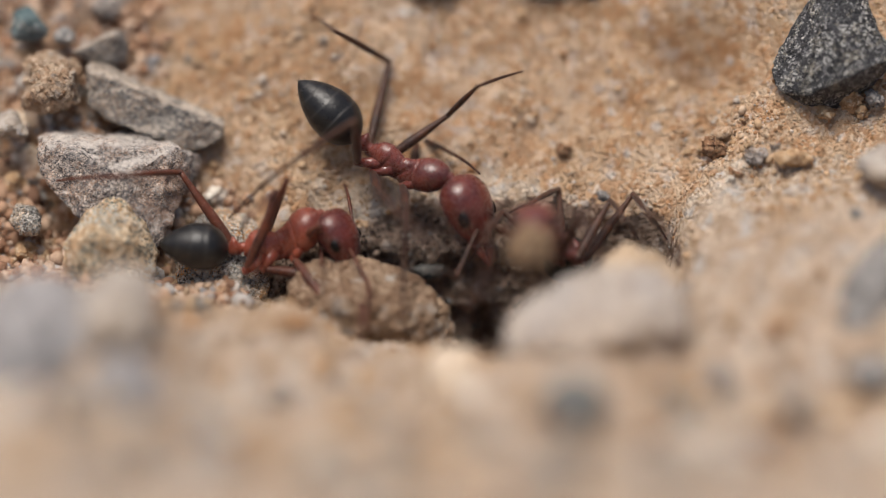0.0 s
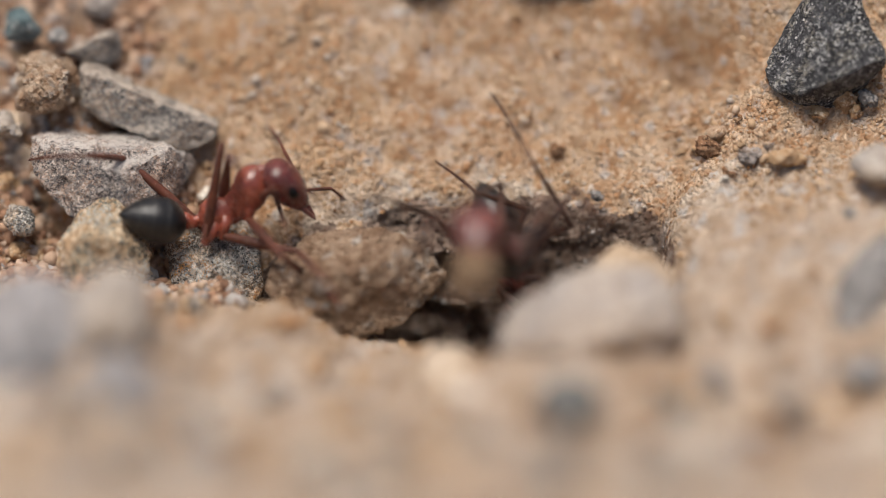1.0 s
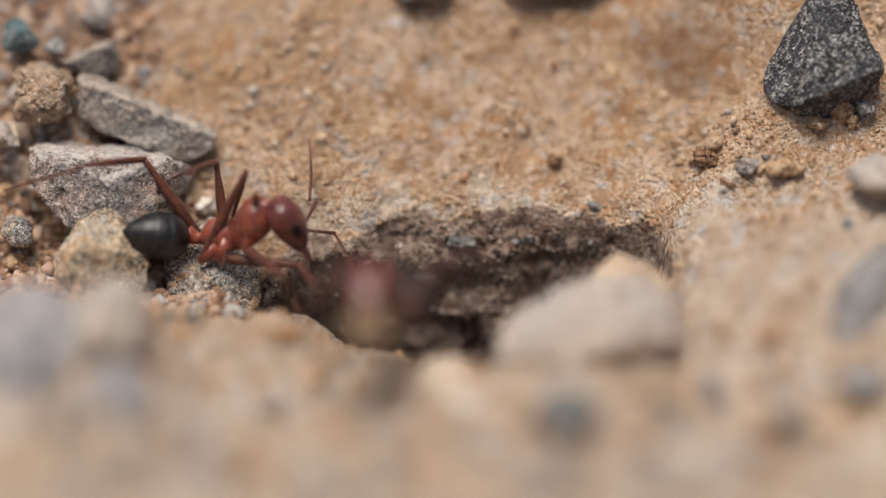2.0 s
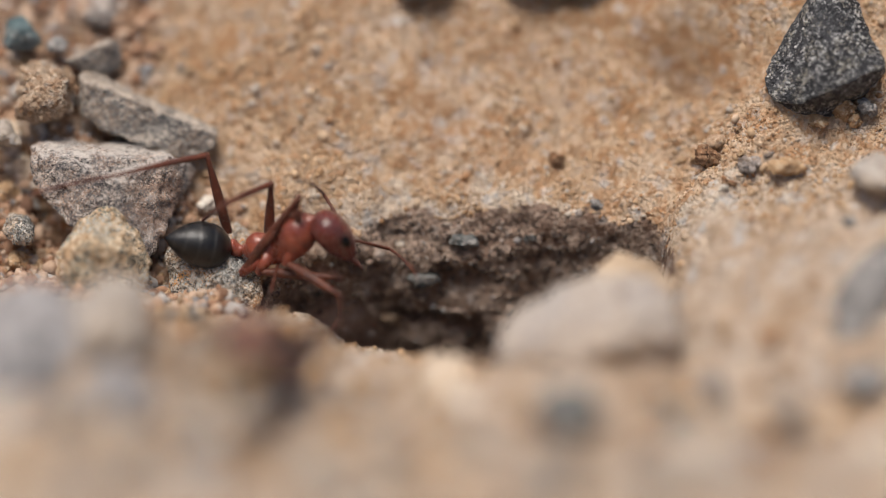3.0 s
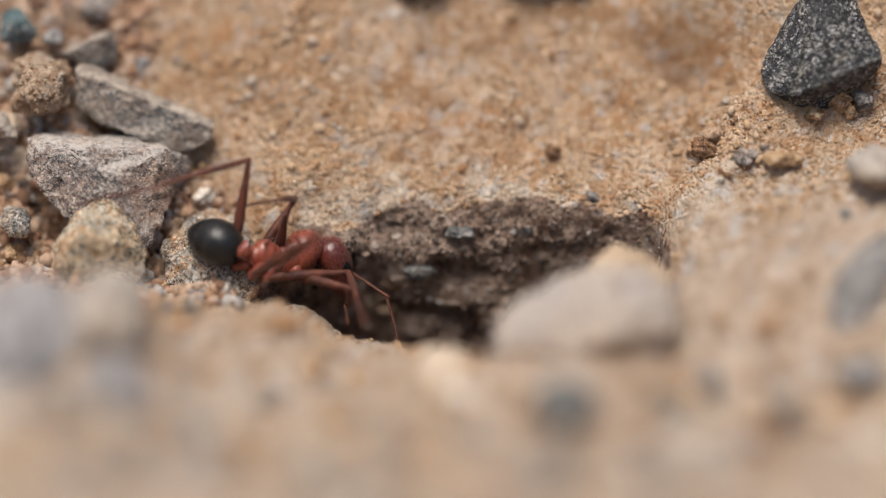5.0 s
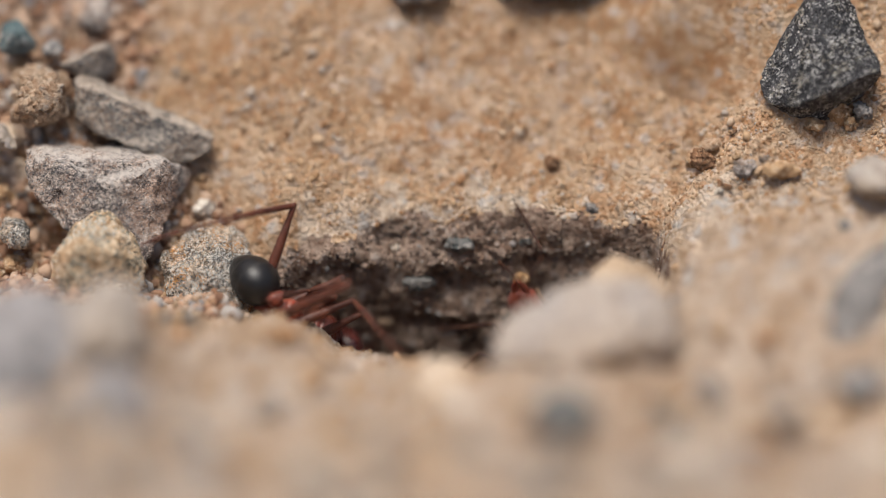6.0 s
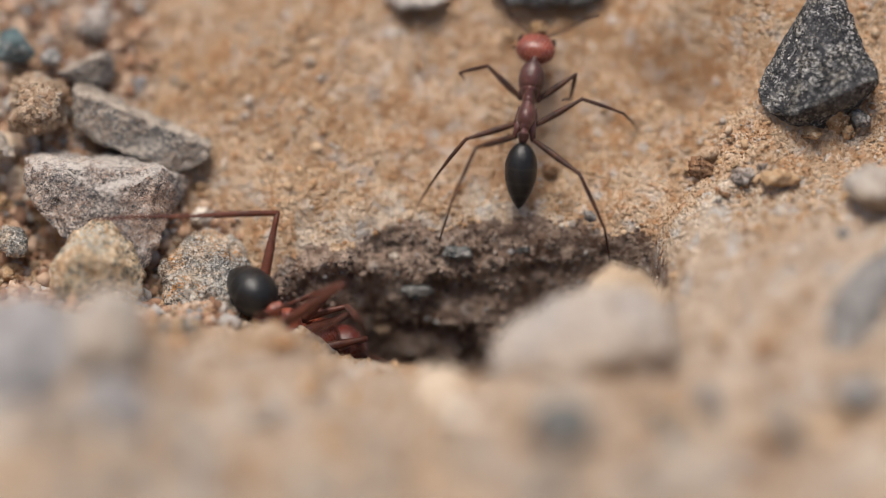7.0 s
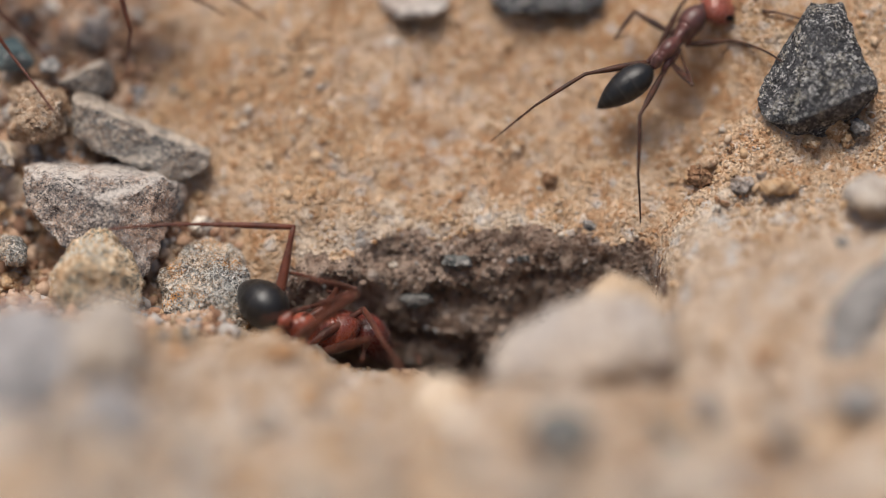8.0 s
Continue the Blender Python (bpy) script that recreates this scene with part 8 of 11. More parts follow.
    walk(ant_b["R2shin"], [
        (0, at(3.50, 0.00, 0.00, 0.983, 0.058, 0.022, 0.172)),
        (0.2, at(3.50, 0.00, 0.00, 0.990, 0.050, -0.071, 0.112)),
        (0.5, at(3.50, 0.00, 0.00, 0.926, 0.081, 0.253, -0.269)),
        (0.65, at(3.50, 0.00, 0.00, 0.956, -0.136, 0.244, -0.094)),
        (0.8, at(3.50, 0.00, 0.00, 0.925, -0.331, 0.167, 0.081)),
        (1, at(3.50, 0.00, 0.00, 0.766, 0.076, 0.639, -0.004)),
        (1.2, at(3.50, 0.00, 0.00, 0.628, 0.241, 0.710, 0.208)),
        (1.4, at(3.50, 0.00, 0.00, 0.327, 0.144, 0.775, 0.521)),
        (1.6, at(3.50, 0.00, 0.00, 0.128, 0.186, 0.725, 0.650)),
        (8, at(3.50, 0.00, 0.00, 0.128, 0.186, 0.725, 0.650))])
    walk(ant_b["R2foot"], [
        (0, at(6.13, 0.96, -0.07, 0.984, 0.057, 0.017, 0.165)),
        (0.2, at(6.20, 0.60, 0.43, 0.990, 0.048, -0.073, 0.107)),
        (0.5, at(5.54, -1.28, -1.44, 0.928, 0.078, 0.245, -0.269)),
        (0.65, at(5.92, -0.69, -1.23, 0.953, -0.136, 0.258, -0.086)),
        (0.8, at(6.11, 0.11, -1.01, 0.923, -0.339, 0.162, 0.080)),
        (1, at(4.02, 0.26, -2.74, 0.853, 0.009, 0.522, 0.016)),
        (1.2, at(3.24, 1.69, -2.22, 0.850, 0.013, 0.526, 0.023)),
        (1.4, at(1.42, 1.58, -1.00, 0.543, -0.017, 0.722, 0.428)),
        (1.6, at(0.99, 1.22, 0.16, 0.147, 0.175, 0.663, 0.714)),
        (8, at(0.99, 1.22, 0.16, 0.147, 0.175, 0.663, 0.714))])
    walk(ant_b["R3thigh"], [
        (0, at(-2.00, -0.49, -0.80, 0.581, -0.420, -0.242, -0.654)),
        (0.2, at(-2.00, -0.49, -0.80, 0.631, -0.368, -0.167, -0.662)),
        (0.5, at(-2.00, -0.49, -0.80, 0.715, -0.646, -0.245, -0.106)),
        (0.57, at(-2.00, -0.49, -0.80, 0.749, -0.603, -0.095, -0.257)),
        (0.65, at(-2.00, -0.49, -0.80, 0.747, -0.531, 0.060, -0.395)),
        (0.73, at(-2.00, -0.49, -0.80, 0.530, -0.206, 0.428, -0.702)),
        (0.8, at(-2.00, -0.49, -0.80, 0.111, 0.197, 0.633, -0.740)),
        (1, at(-2.00, -0.49, -0.80, 0.038, 0.229, 0.646, -0.727)),
        (1.05, at(-2.00, -0.49, -0.80, 0.060, 0.100, 0.652, -0.749)),
        (1.1, at(-2.00, -0.49, -0.80, 0.080, -0.032, 0.646, -0.758)),
        (1.15, at(-2.00, -0.49, -0.80, 0.094, -0.265, 0.608, -0.742)),
        (1.2, at(-2.00, -0.49, -0.80, 0.103, -0.484, 0.536, -0.684)),
        (1.4, at(-2.00, -0.49, -0.80, 0.210, -0.426, 0.594, -0.649)),
        (1.6, at(-2.00, -0.49, -0.80, 0.313, -0.363, 0.639, -0.602)),
        (8, at(-2.00, -0.49, -0.80, 0.313, -0.363, 0.639, -0.602))])
    walk(ant_b["R3shin"], [
        (0, at(4.40, 0.00, 0.00, 0.579, 0.016, 0.771, -0.266)),
        (0.2, at(4.40, 0.00, 0.00, 0.502, 0.019, 0.788, -0.357)),
        (0.5, at(4.40, 0.00, 0.00, 0.403, -0.051, 0.738, -0.539)),
        (0.57, at(4.40, 0.00, 0.00, 0.778, 0.023, 0.458, -0.430)),
        (0.65, at(4.40, 0.00, 0.00, 0.961, 0.049, 0.037, -0.271)),
        (0.73, at(4.40, 0.00, 0.00, 0.921, 0.292, -0.203, -0.158)),
        (0.8, at(4.40, 0.00, 0.00, 0.831, 0.389, -0.374, 0.133)),
        (1, at(4.40, 0.00, 0.00, 0.883, 0.400, -0.195, 0.151)),
        (1.05, at(4.40, 0.00, 0.00, 0.881, 0.380, 0.141, 0.243)),
        (1.1, at(4.40, 0.00, 0.00, 0.764, 0.322, 0.454, 0.327)),
        (1.15, at(4.40, 0.00, 0.00, 0.447, 0.276, 0.716, 0.459)),
        (1.2, at(4.40, 0.00, 0.00, 0.035, 0.215, 0.830, 0.513)),
        (1.4, at(4.40, 0.00, 0.00, 0.048, -0.244, -0.800, -0.547)),
        (1.6, at(4.40, 0.00, 0.00, 0.203, -0.107, -0.744, -0.628)),
        (8, at(4.40, 0.00, 0.00, 0.203, -0.107, -0.744, -0.628))])
    walk(ant_b["R3foot"], [
        (0, at(3.15, -1.07, -3.42, 0.345, 0.147, 0.655, -0.656)),
        (0.2, at(2.51, -1.25, -3.05, 0.373, 0.232, 0.612, -0.657)),
        (0.5, at(1.85, -1.94, -2.05, 0.212, 0.178, 0.483, -0.831)),
        (0.57, at(5.20, -2.46, -2.78, 0.568, 0.503, 0.285, -0.585)),
        (0.65, at(7.63, -1.97, -0.37, 0.742, 0.645, -0.048, -0.173)),
        (0.73, at(7.70, -1.55, 1.07, 0.626, 0.751, -0.208, 0.034)),
        (0.8, at(7.00, -0.26, 2.76, 0.504, 0.768, -0.246, 0.311)),
        (1, at(7.74, 0.42, 1.77, 0.538, 0.723, -0.119, 0.416)),
        (1.05, at(7.60, 2.03, -0.24, 0.591, 0.723, 0.220, 0.282)),
        (1.1, at(5.83, 3.01, -1.83, 0.559, 0.610, 0.542, 0.147)),
        (1.15, at(2.70, 3.06, -1.47, 0.362, 0.709, 0.562, 0.223)),
        (1.2, at(0.96, 1.49, 0.62, 0.156, 0.812, 0.526, 0.199)),
        (1.4, at(1.07, 1.28, 1.30, 0.073, 0.648, 0.672, 0.350)),
        (1.6, at(1.00, -0.36, 1.66, 0.203, -0.121, -0.708, -0.666)),
        (8, at(1.00, -0.36, 1.66, 0.203, -0.121, -0.708, -0.666))])
    walk(ant_c["body"], [
        (0, at(4.44, -2.39, 2.33, -0.483, 0.255, 0.331, 0.769)),
        (0.5, at(3.02, -3.60, 3.77, -0.488, 0.255, 0.328, 0.768)),
        (1, at(2.11, -5.58, 4.79, -0.491, 0.256, 0.326, 0.766)),
        (1.5, at(-0.44, -7.50, 5.55, -0.498, 0.259, 0.323, 0.762)),
        (2.2, at(-3.19, -10.48, 5.33, 0.504, -0.265, -0.322, -0.757)),
        (2.8, at(-6.45, -12.88, 5.41, 0.511, -0.270, -0.319, -0.751)),
        (3, at(-7.31, -14.99, 5.89, 0.514, -0.272, -0.318, -0.749)),
        (3.2, at(-7.44, -18.15, 5.72, 0.515, -0.276, -0.319, -0.746)),
        (3.5, at(-7.34, -23.57, 6.71, 0.518, -0.280, -0.319, -0.743)),
        (4, at(-7.00, -30.11, 6.08, 0.518, -0.288, -0.322, -0.738)),
        (4.6, at(-6.86, -37.79, 5.55, 0.518, -0.298, -0.326, -0.732)),
        (8, at(-6.72, -37.12, 6.51, 0.519, -0.296, -0.324, -0.733))])
    walk(ant_c["head"], [
        (0, at(1.80, 0.00, 0.08, 0.959, -0.001, 0.247, 0.140)),
        (0.5, at(1.80, 0.00, 0.08, 0.906, -0.015, 0.414, 0.083)),
        (1, at(1.80, 0.00, 0.08, 0.886, -0.030, 0.443, 0.134)),
        (1.5, at(1.80, 0.00, 0.08, 0.895, -0.029, 0.420, 0.147)),
        (2.2, at(1.80, 0.00, 0.08, 0.878, -0.038, 0.447, 0.164)),
        (2.8, at(1.80, 0.00, 0.08, 0.932, -0.014, 0.321, 0.165)),
        (3, at(1.80, 0.00, 0.08, 0.942, -0.009, 0.296, 0.158)),
        (3.2, at(1.80, 0.00, 0.08, 0.935, -0.013, 0.314, 0.164)),
        (3.5, at(1.80, 0.00, 0.08, 0.893, -0.032, 0.418, 0.165)),
        (4, at(1.80, 0.00, 0.08, 0.899, -0.030, 0.405, 0.164)),
        (4.6, at(1.80, 0.00, 0.08, 0.906, -0.027, 0.390, 0.163)),
        (8, at(1.80, 0.00, 0.08, 0.906, -0.026, 0.391, 0.162))])
    walk(ant_c["gaster"], [
        (0, at(-2.36, 0.00, -0.22, 0.948, 0.001, -0.002, 0.319)),
        (0.5, at(-2.36, 0.00, -0.22, 0.949, 0.001, -0.003, 0.316)),
        (1, at(-2.36, 0.00, -0.22, 0.950, 0.001, -0.003, 0.312)),
        (1.5, at(-2.36, 0.00, -0.22, 0.951, 0.002, -0.005, 0.309)),
        (2.2, at(-2.36, 0.00, -0.22, 0.922, -0.070, 0.323, 0.201)),
        (2.8, at(-2.36, 0.00, -0.22, 0.901, -0.098, 0.276, 0.321)),
        (3, at(-2.36, 0.00, -0.22, 0.890, -0.102, 0.246, 0.369)),
        (3.2, at(-2.36, 0.00, -0.22, 0.867, -0.127, 0.280, 0.393)),
        (3.5, at(-2.36, 0.00, -0.22, 0.864, -0.130, 0.286, 0.395)),
        (4, at(-2.36, 0.00, -0.22, 0.960, 0.004, -0.014, 0.278)),
        (4.6, at(-2.36, 0.00, -0.22, 0.963, 0.004, -0.015, 0.268)),
        (8, at(-2.36, 0.00, -0.22, 0.963, 0.004, -0.015, 0.268))])
    walk(ant_c["Lscape"], [
        (0, at(1.75, 0.30, 0.42, 0.859, 0.119, -0.231, 0.442)),
        (0.5, at(1.75, 0.30, 0.42, 0.859, 0.119, -0.231, 0.442)),
        (1, at(1.75, 0.30, 0.42, 0.859, 0.119, -0.231, 0.442)),
        (1.5, at(1.75, 0.30, 0.42, 0.859, 0.119, -0.231, 0.442)),
        (2.2, at(1.75, 0.30, 0.42, 0.859, 0.119, -0.231, 0.442)),
        (2.8, at(1.75, 0.30, 0.42, 0.859, 0.119, -0.231, 0.442)),
        (3, at(1.75, 0.30, 0.42, 0.859, 0.119, -0.231, 0.442)),
        (3.2, at(1.75, 0.30, 0.42, 0.859, 0.119, -0.231, 0.442)),
        (3.5, at(1.75, 0.30, 0.42, 0.859, 0.119, -0.231, 0.442)),
        (4, at(1.75, 0.30, 0.42, 0.859, 0.119, -0.231, 0.442)),
        (4.6, at(1.75, 0.30, 0.42, 0.859, 0.119, -0.231, 0.442)),
        (8, at(1.75, 0.30, 0.42, 0.859, 0.119, -0.231, 0.442))])
    walk(ant_c["Lwhip"], [
        (0, at(2.91, 1.92, 1.58, 0.972, -0.028, 0.174, 0.158)),
        (0.5, at(2.91, 1.92, 1.58, 0.972, -0.028, 0.174, 0.158)),
        (1, at(2.91, 1.92, 1.58, 0.972, -0.028, 0.174, 0.158)),
        (1.5, at(2.91, 1.92, 1.58, 0.972, -0.028, 0.174, 0.158)),
        (2.2, at(2.91, 1.92, 1.58, 0.972, -0.028, 0.174, 0.158)),
        (2.8, at(2.91, 1.92, 1.58, 0.972, -0.028, 0.174, 0.158)),
        (3, at(2.91, 1.92, 1.58, 0.972, -0.028, 0.174, 0.158)),
        (3.2, at(2.91, 1.92, 1.58, 0.972, -0.028, 0.174, 0.158)),
        (3.5, at(2.91, 1.92, 1.58, 0.972, -0.028, 0.174, 0.158)),
        (4, at(2.91, 1.92, 1.58, 0.972, -0.028, 0.174, 0.158)),
        (4.6, at(2.91, 1.92, 1.58, 0.972, -0.028, 0.174, 0.158)),
        (8, at(2.91, 1.92, 1.58, 0.972, -0.028, 0.174, 0.158))])
    walk(ant_c["L1thigh"], [
        (0, at(0.05, 0.46, -0.84, 0.917, 0.102, -0.223, 0.315)),
        (0.5, at(0.05, 0.46, -0.84, 0.919, 0.102, -0.221, 0.311)),
        (1, at(0.05, 0.46, -0.84, 0.920, 0.103, -0.220, 0.306)),
        (1.5, at(0.05, 0.46, -0.84, 0.922, 0.104, -0.220, 0.303)),
        (2.2, at(0.05, 0.46, -0.84, 0.922, 0.106, -0.221, 0.298)),
        (2.8, at(0.05, 0.46, -0.84, 0.924, 0.108, -0.222, 0.293)),
        (3, at(0.05, 0.46, -0.84, 0.925, 0.109, -0.222, 0.289)),
        (3.2, at(0.05, 0.46, -0.84, 0.927, 0.110, -0.220, 0.284)),
        (3.5, at(0.05, 0.46, -0.84, 0.930, 0.112, -0.218, 0.274)),
        (4, at(0.05, 0.46, -0.84, 0.933, 0.113, -0.214, 0.264)),
        (4.6, at(0.05, 0.46, -0.84, 0.937, 0.116, -0.213, 0.252)),
        (8, at(0.05, 0.46, -0.84, 0.937, 0.116, -0.212, 0.252))])
    walk(ant_c["L1shin"], [
        (0, at(2.90, 0.00, 0.00, 0.819, -0.000, 0.574, -0.003)),
        (0.5, at(2.90, 0.00, 0.00, 0.822, -0.005, 0.570, -0.003)),
        (1, at(2.90, 0.00, 0.00, 0.824, -0.010, 0.566, -0.001)),
        (1.5, at(2.90, 0.00, 0.00, 0.827, -0.014, 0.562, -0.001)),
        (2.2, at(2.90, 0.00, 0.00, 0.831, -0.017, 0.556, 0.003)),
        (2.8, at(2.90, 0.00, 0.00, 0.834, -0.021, 0.552, 0.005)),
        (3, at(2.90, 0.00, 0.00, 0.836, -0.026, 0.547, 0.007)),
        (3.2, at(2.90, 0.00, 0.00, 0.839, -0.030, 0.543, 0.009)),
        (3.5, at(2.90, 0.00, 0.00, 0.846, -0.041, 0.532, 0.011)),
        (4, at(2.90, 0.00, 0.00, 0.853, -0.050, 0.519, 0.014)),
        (4.6, at(2.90, 0.00, 0.00, 0.861, -0.061, 0.505, 0.019)),
        (8, at(2.90, 0.00, 0.00, 0.861, -0.062, 0.505, 0.016))])
    walk(ant_c["L1foot"], [
        (0, at(3.68, -0.01, -2.16, 0.822, -0.001, 0.570, -0.008)),
        (0.5, at(3.71, -0.03, -2.15, 0.824, -0.005, 0.566, -0.008)),
        (1, at(3.73, -0.03, -2.15, 0.828, -0.010, 0.561, -0.006)),
        (1.5, at(3.75, -0.04, -2.14, 0.831, -0.013, 0.556, -0.004)),
        (2.2, at(3.78, -0.03, -2.13, 0.833, -0.017, 0.553, -0.002)),
        (2.8, at(3.80, -0.03, -2.12, 0.836, -0.021, 0.548, 0.002)),
        (3, at(3.82, -0.04, -2.11, 0.839, -0.025, 0.544, 0.003)),
        (3.2, at(3.84, -0.04, -2.10, 0.842, -0.030, 0.538, 0.005)),
        (3.5, at(3.90, -0.06, -2.07, 0.850, -0.040, 0.526, 0.008)),
        (4, at(3.96, -0.06, -2.04, 0.856, -0.049, 0.515, 0.011)),
        (4.6, at(4.03, -0.07, -2.00, 0.864, -0.061, 0.500, 0.014)),
        (8, at(4.03, -0.08, -2.00, 0.864, -0.061, 0.500, 0.013))])
    walk(ant_c["L2thigh"], [
        (0, at(-1.28, 0.46, -0.86, 0.245, 0.550, -0.057, 0.797)),
        (0.5, at(-1.28, 0.46, -0.86, 0.238, 0.545, -0.062, 0.802)),
        (1, at(-1.28, 0.46, -0.86, 0.229, 0.540, -0.067, 0.807)),
        (1.5, at(-1.28, 0.46, -0.86, 0.222, 0.536, -0.070, 0.811)),
        (2.2, at(-1.28, 0.46, -0.86, 0.214, 0.533, -0.075, 0.815)),
        (2.8, at(-1.28, 0.46, -0.86, 0.205, 0.530, -0.080, 0.819)),
        (3, at(-1.28, 0.46, -0.86, 0.198, 0.525, -0.084, 0.824)),
        (3.2, at(-1.28, 0.46, -0.86, 0.191, 0.521, -0.088, 0.828)),
        (3.5, at(-1.28, 0.46, -0.86, 0.175, 0.508, -0.096, 0.838)),
        (4, at(-1.28, 0.46, -0.86, 0.459, 0.748, 0.068, 0.474)),
        (4.6, at(-1.28, 0.46, -0.86, 0.464, 0.757, 0.064, 0.455)),
        (8, at(-1.28, 0.46, -0.86, 0.465, 0.757, 0.065, 0.455))])
    walk(ant_c["L2shin"], [
        (0, at(3.50, 0.00, 0.00, 0.421, -0.292, 0.341, -0.788)),
        (0.5, at(3.50, 0.00, 0.00, 0.415, -0.286, 0.341, -0.793)),
        (1, at(3.50, 0.00, 0.00, 0.406, -0.281, 0.340, -0.800)),
        (1.5, at(3.50, 0.00, 0.00, 0.401, -0.280, 0.338, -0.804)),
        (2.2, at(3.50, 0.00, 0.00, 0.391, -0.279, 0.336, -0.810)),
        (2.8, at(3.50, 0.00, 0.00, 0.384, -0.279, 0.336, -0.813)),
        (3, at(3.50, 0.00, 0.00, 0.378, -0.276, 0.334, -0.818)),
        (3.2, at(3.50, 0.00, 0.00, 0.369, -0.273, 0.333, -0.824)),
        (3.5, at(3.50, 0.00, 0.00, 0.354, -0.267, 0.328, -0.834)),
        (4, at(3.50, 0.00, 0.00, 0.531, -0.645, 0.275, -0.477)),
        (4.6, at(3.50, 0.00, 0.00, 0.527, -0.663, 0.268, -0.459)),
        (8, at(3.50, 0.00, 0.00, 0.527, -0.664, 0.267, -0.459))])
    walk(ant_c["L2foot"], [
        (0, at(2.17, -2.41, 0.48, 0.759, 0.119, 0.571, 0.289)),
        (0.5, at(2.12, -2.39, 0.48, 0.764, 0.122, 0.567, 0.281)),
        (1, at(2.07, -2.36, 0.49, 0.771, 0.127, 0.561, 0.272)),
        (1.5, at(2.04, -2.33, 0.50, 0.776, 0.130, 0.558, 0.265)),
        (2.2, at(1.99, -2.30, 0.53, 0.781, 0.134, 0.554, 0.257)),
        (2.8, at(1.96, -2.28, 0.55, 0.785, 0.138, 0.550, 0.247)),
        (3, at(1.93, -2.25, 0.56, 0.791, 0.142, 0.545, 0.240)),
        (3.2, at(1.88, -2.21, 0.57, 0.795, 0.145, 0.541, 0.232)),
        (3.5, at(1.80, -2.14, 0.60, 0.807, 0.151, 0.528, 0.216)),
        (4, at(4.61, -2.41, 0.90, 0.426, -0.014, 0.777, 0.463)),
        (4.6, at(4.72, -2.35, 0.91, 0.409, -0.012, 0.785, 0.466)),
        (8, at(4.72, -2.35, 0.92, 0.408, -0.013, 0.785, 0.467))])
    walk(ant_c["L3thigh"], [
        (0, at(-2.00, 0.46, -0.74, 0.242, 0.496, -0.038, 0.833)),
        (0.5, at(-2.00, 0.46, -0.74, 0.236, 0.492, -0.041, 0.837)),
        (1, at(-2.00, 0.46, -0.74, 0.229, 0.487, -0.044, 0.842)),
        (1.5, at(-2.00, 0.46, -0.74, 0.221, 0.484, -0.048, 0.845)),
        (2.2, at(-2.00, 0.46, -0.74, 0.213, 0.481, -0.052, 0.849)),
        (2.8, at(-2.00, 0.46, -0.74, 0.204, 0.478, -0.056, 0.853)),
        (3, at(-2.00, 0.46, -0.74, 0.198, 0.474, -0.059, 0.856)),
        (3.2, at(-2.00, 0.46, -0.74, 0.190, 0.469, -0.063, 0.860)),
        (3.5, at(-2.00, 0.46, -0.74, 0.176, 0.458, -0.068, 0.868)),
        (4, at(-2.00, 0.46, -0.74, 0.163, 0.448, -0.074, 0.876)),
        (4.6, at(-2.00, 0.46, -0.74, 0.147, 0.436, -0.081, 0.884)),
        (8, at(-2.00, 0.46, -0.74, 0.148, 0.435, -0.080, 0.885))])
    walk(ant_c["L3shin"], [
        (0, at(4.40, 0.00, 0.00, 0.434, -0.255, 0.294, -0.812)),
        (0.5, at(4.40, 0.00, 0.00, 0.427, -0.252, 0.293, -0.818)),
        (1, at(4.40, 0.00, 0.00, 0.421, -0.250, 0.290, -0.822)),
        (1.5, at(4.40, 0.00, 0.00, 0.414, -0.249, 0.289, -0.827)),
        (2.2, at(4.40, 0.00, 0.00, 0.405, -0.246, 0.288, -0.832)),
        (2.8, at(4.40, 0.00, 0.00, 0.397, -0.245, 0.287, -0.836)),
        (3, at(4.40, 0.00, 0.00, 0.391, -0.245, 0.284, -0.841)),
        (3.2, at(4.40, 0.00, 0.00, 0.381, -0.241, 0.283, -0.847)),
        (3.5, at(4.40, 0.00, 0.00, 0.366, -0.236, 0.278, -0.856)),
        (4, at(4.40, 0.00, 0.00, 0.350, -0.232, 0.273, -0.865)),
        (4.6, at(4.40, 0.00, 0.00, 0.332, -0.227, 0.268, -0.876)),
        (8, at(4.40, 0.00, 0.00, 0.333, -0.225, 0.268, -0.876))])
    walk(ant_c["L3foot"], [
        (0, at(2.53, -3.25, 0.60, 0.804, 0.101, 0.509, 0.291)),
        (0.5, at(2.47, -3.21, 0.62, 0.808, 0.104, 0.505, 0.284)),
        (1, at(2.42, -3.18, 0.63, 0.814, 0.106, 0.500, 0.276)),
        (1.5, at(2.37, -3.15, 0.65, 0.818, 0.109, 0.498, 0.269)),
        (2.2, at(2.31, -3.10, 0.67, 0.822, 0.112, 0.494, 0.260)),
        (2.8, at(2.26, -3.06, 0.69, 0.826, 0.116, 0.492, 0.251)),
        (3, at(2.22, -3.03, 0.72, 0.830, 0.117, 0.488, 0.244)),
        (3.2, at(2.14, -2.97, 0.74, 0.835, 0.121, 0.483, 0.236)),
        (3.5, at(2.04, -2.88, 0.76, 0.845, 0.124, 0.472, 0.221)),
        (4, at(1.94, -2.78, 0.80, 0.853, 0.129, 0.461, 0.206)),
        (4.6, at(1.83, -2.67, 0.83, 0.864, 0.134, 0.448, 0.188)),
        (8, at(1.83, -2.67, 0.82, 0.864, 0.133, 0.448, 0.188))])
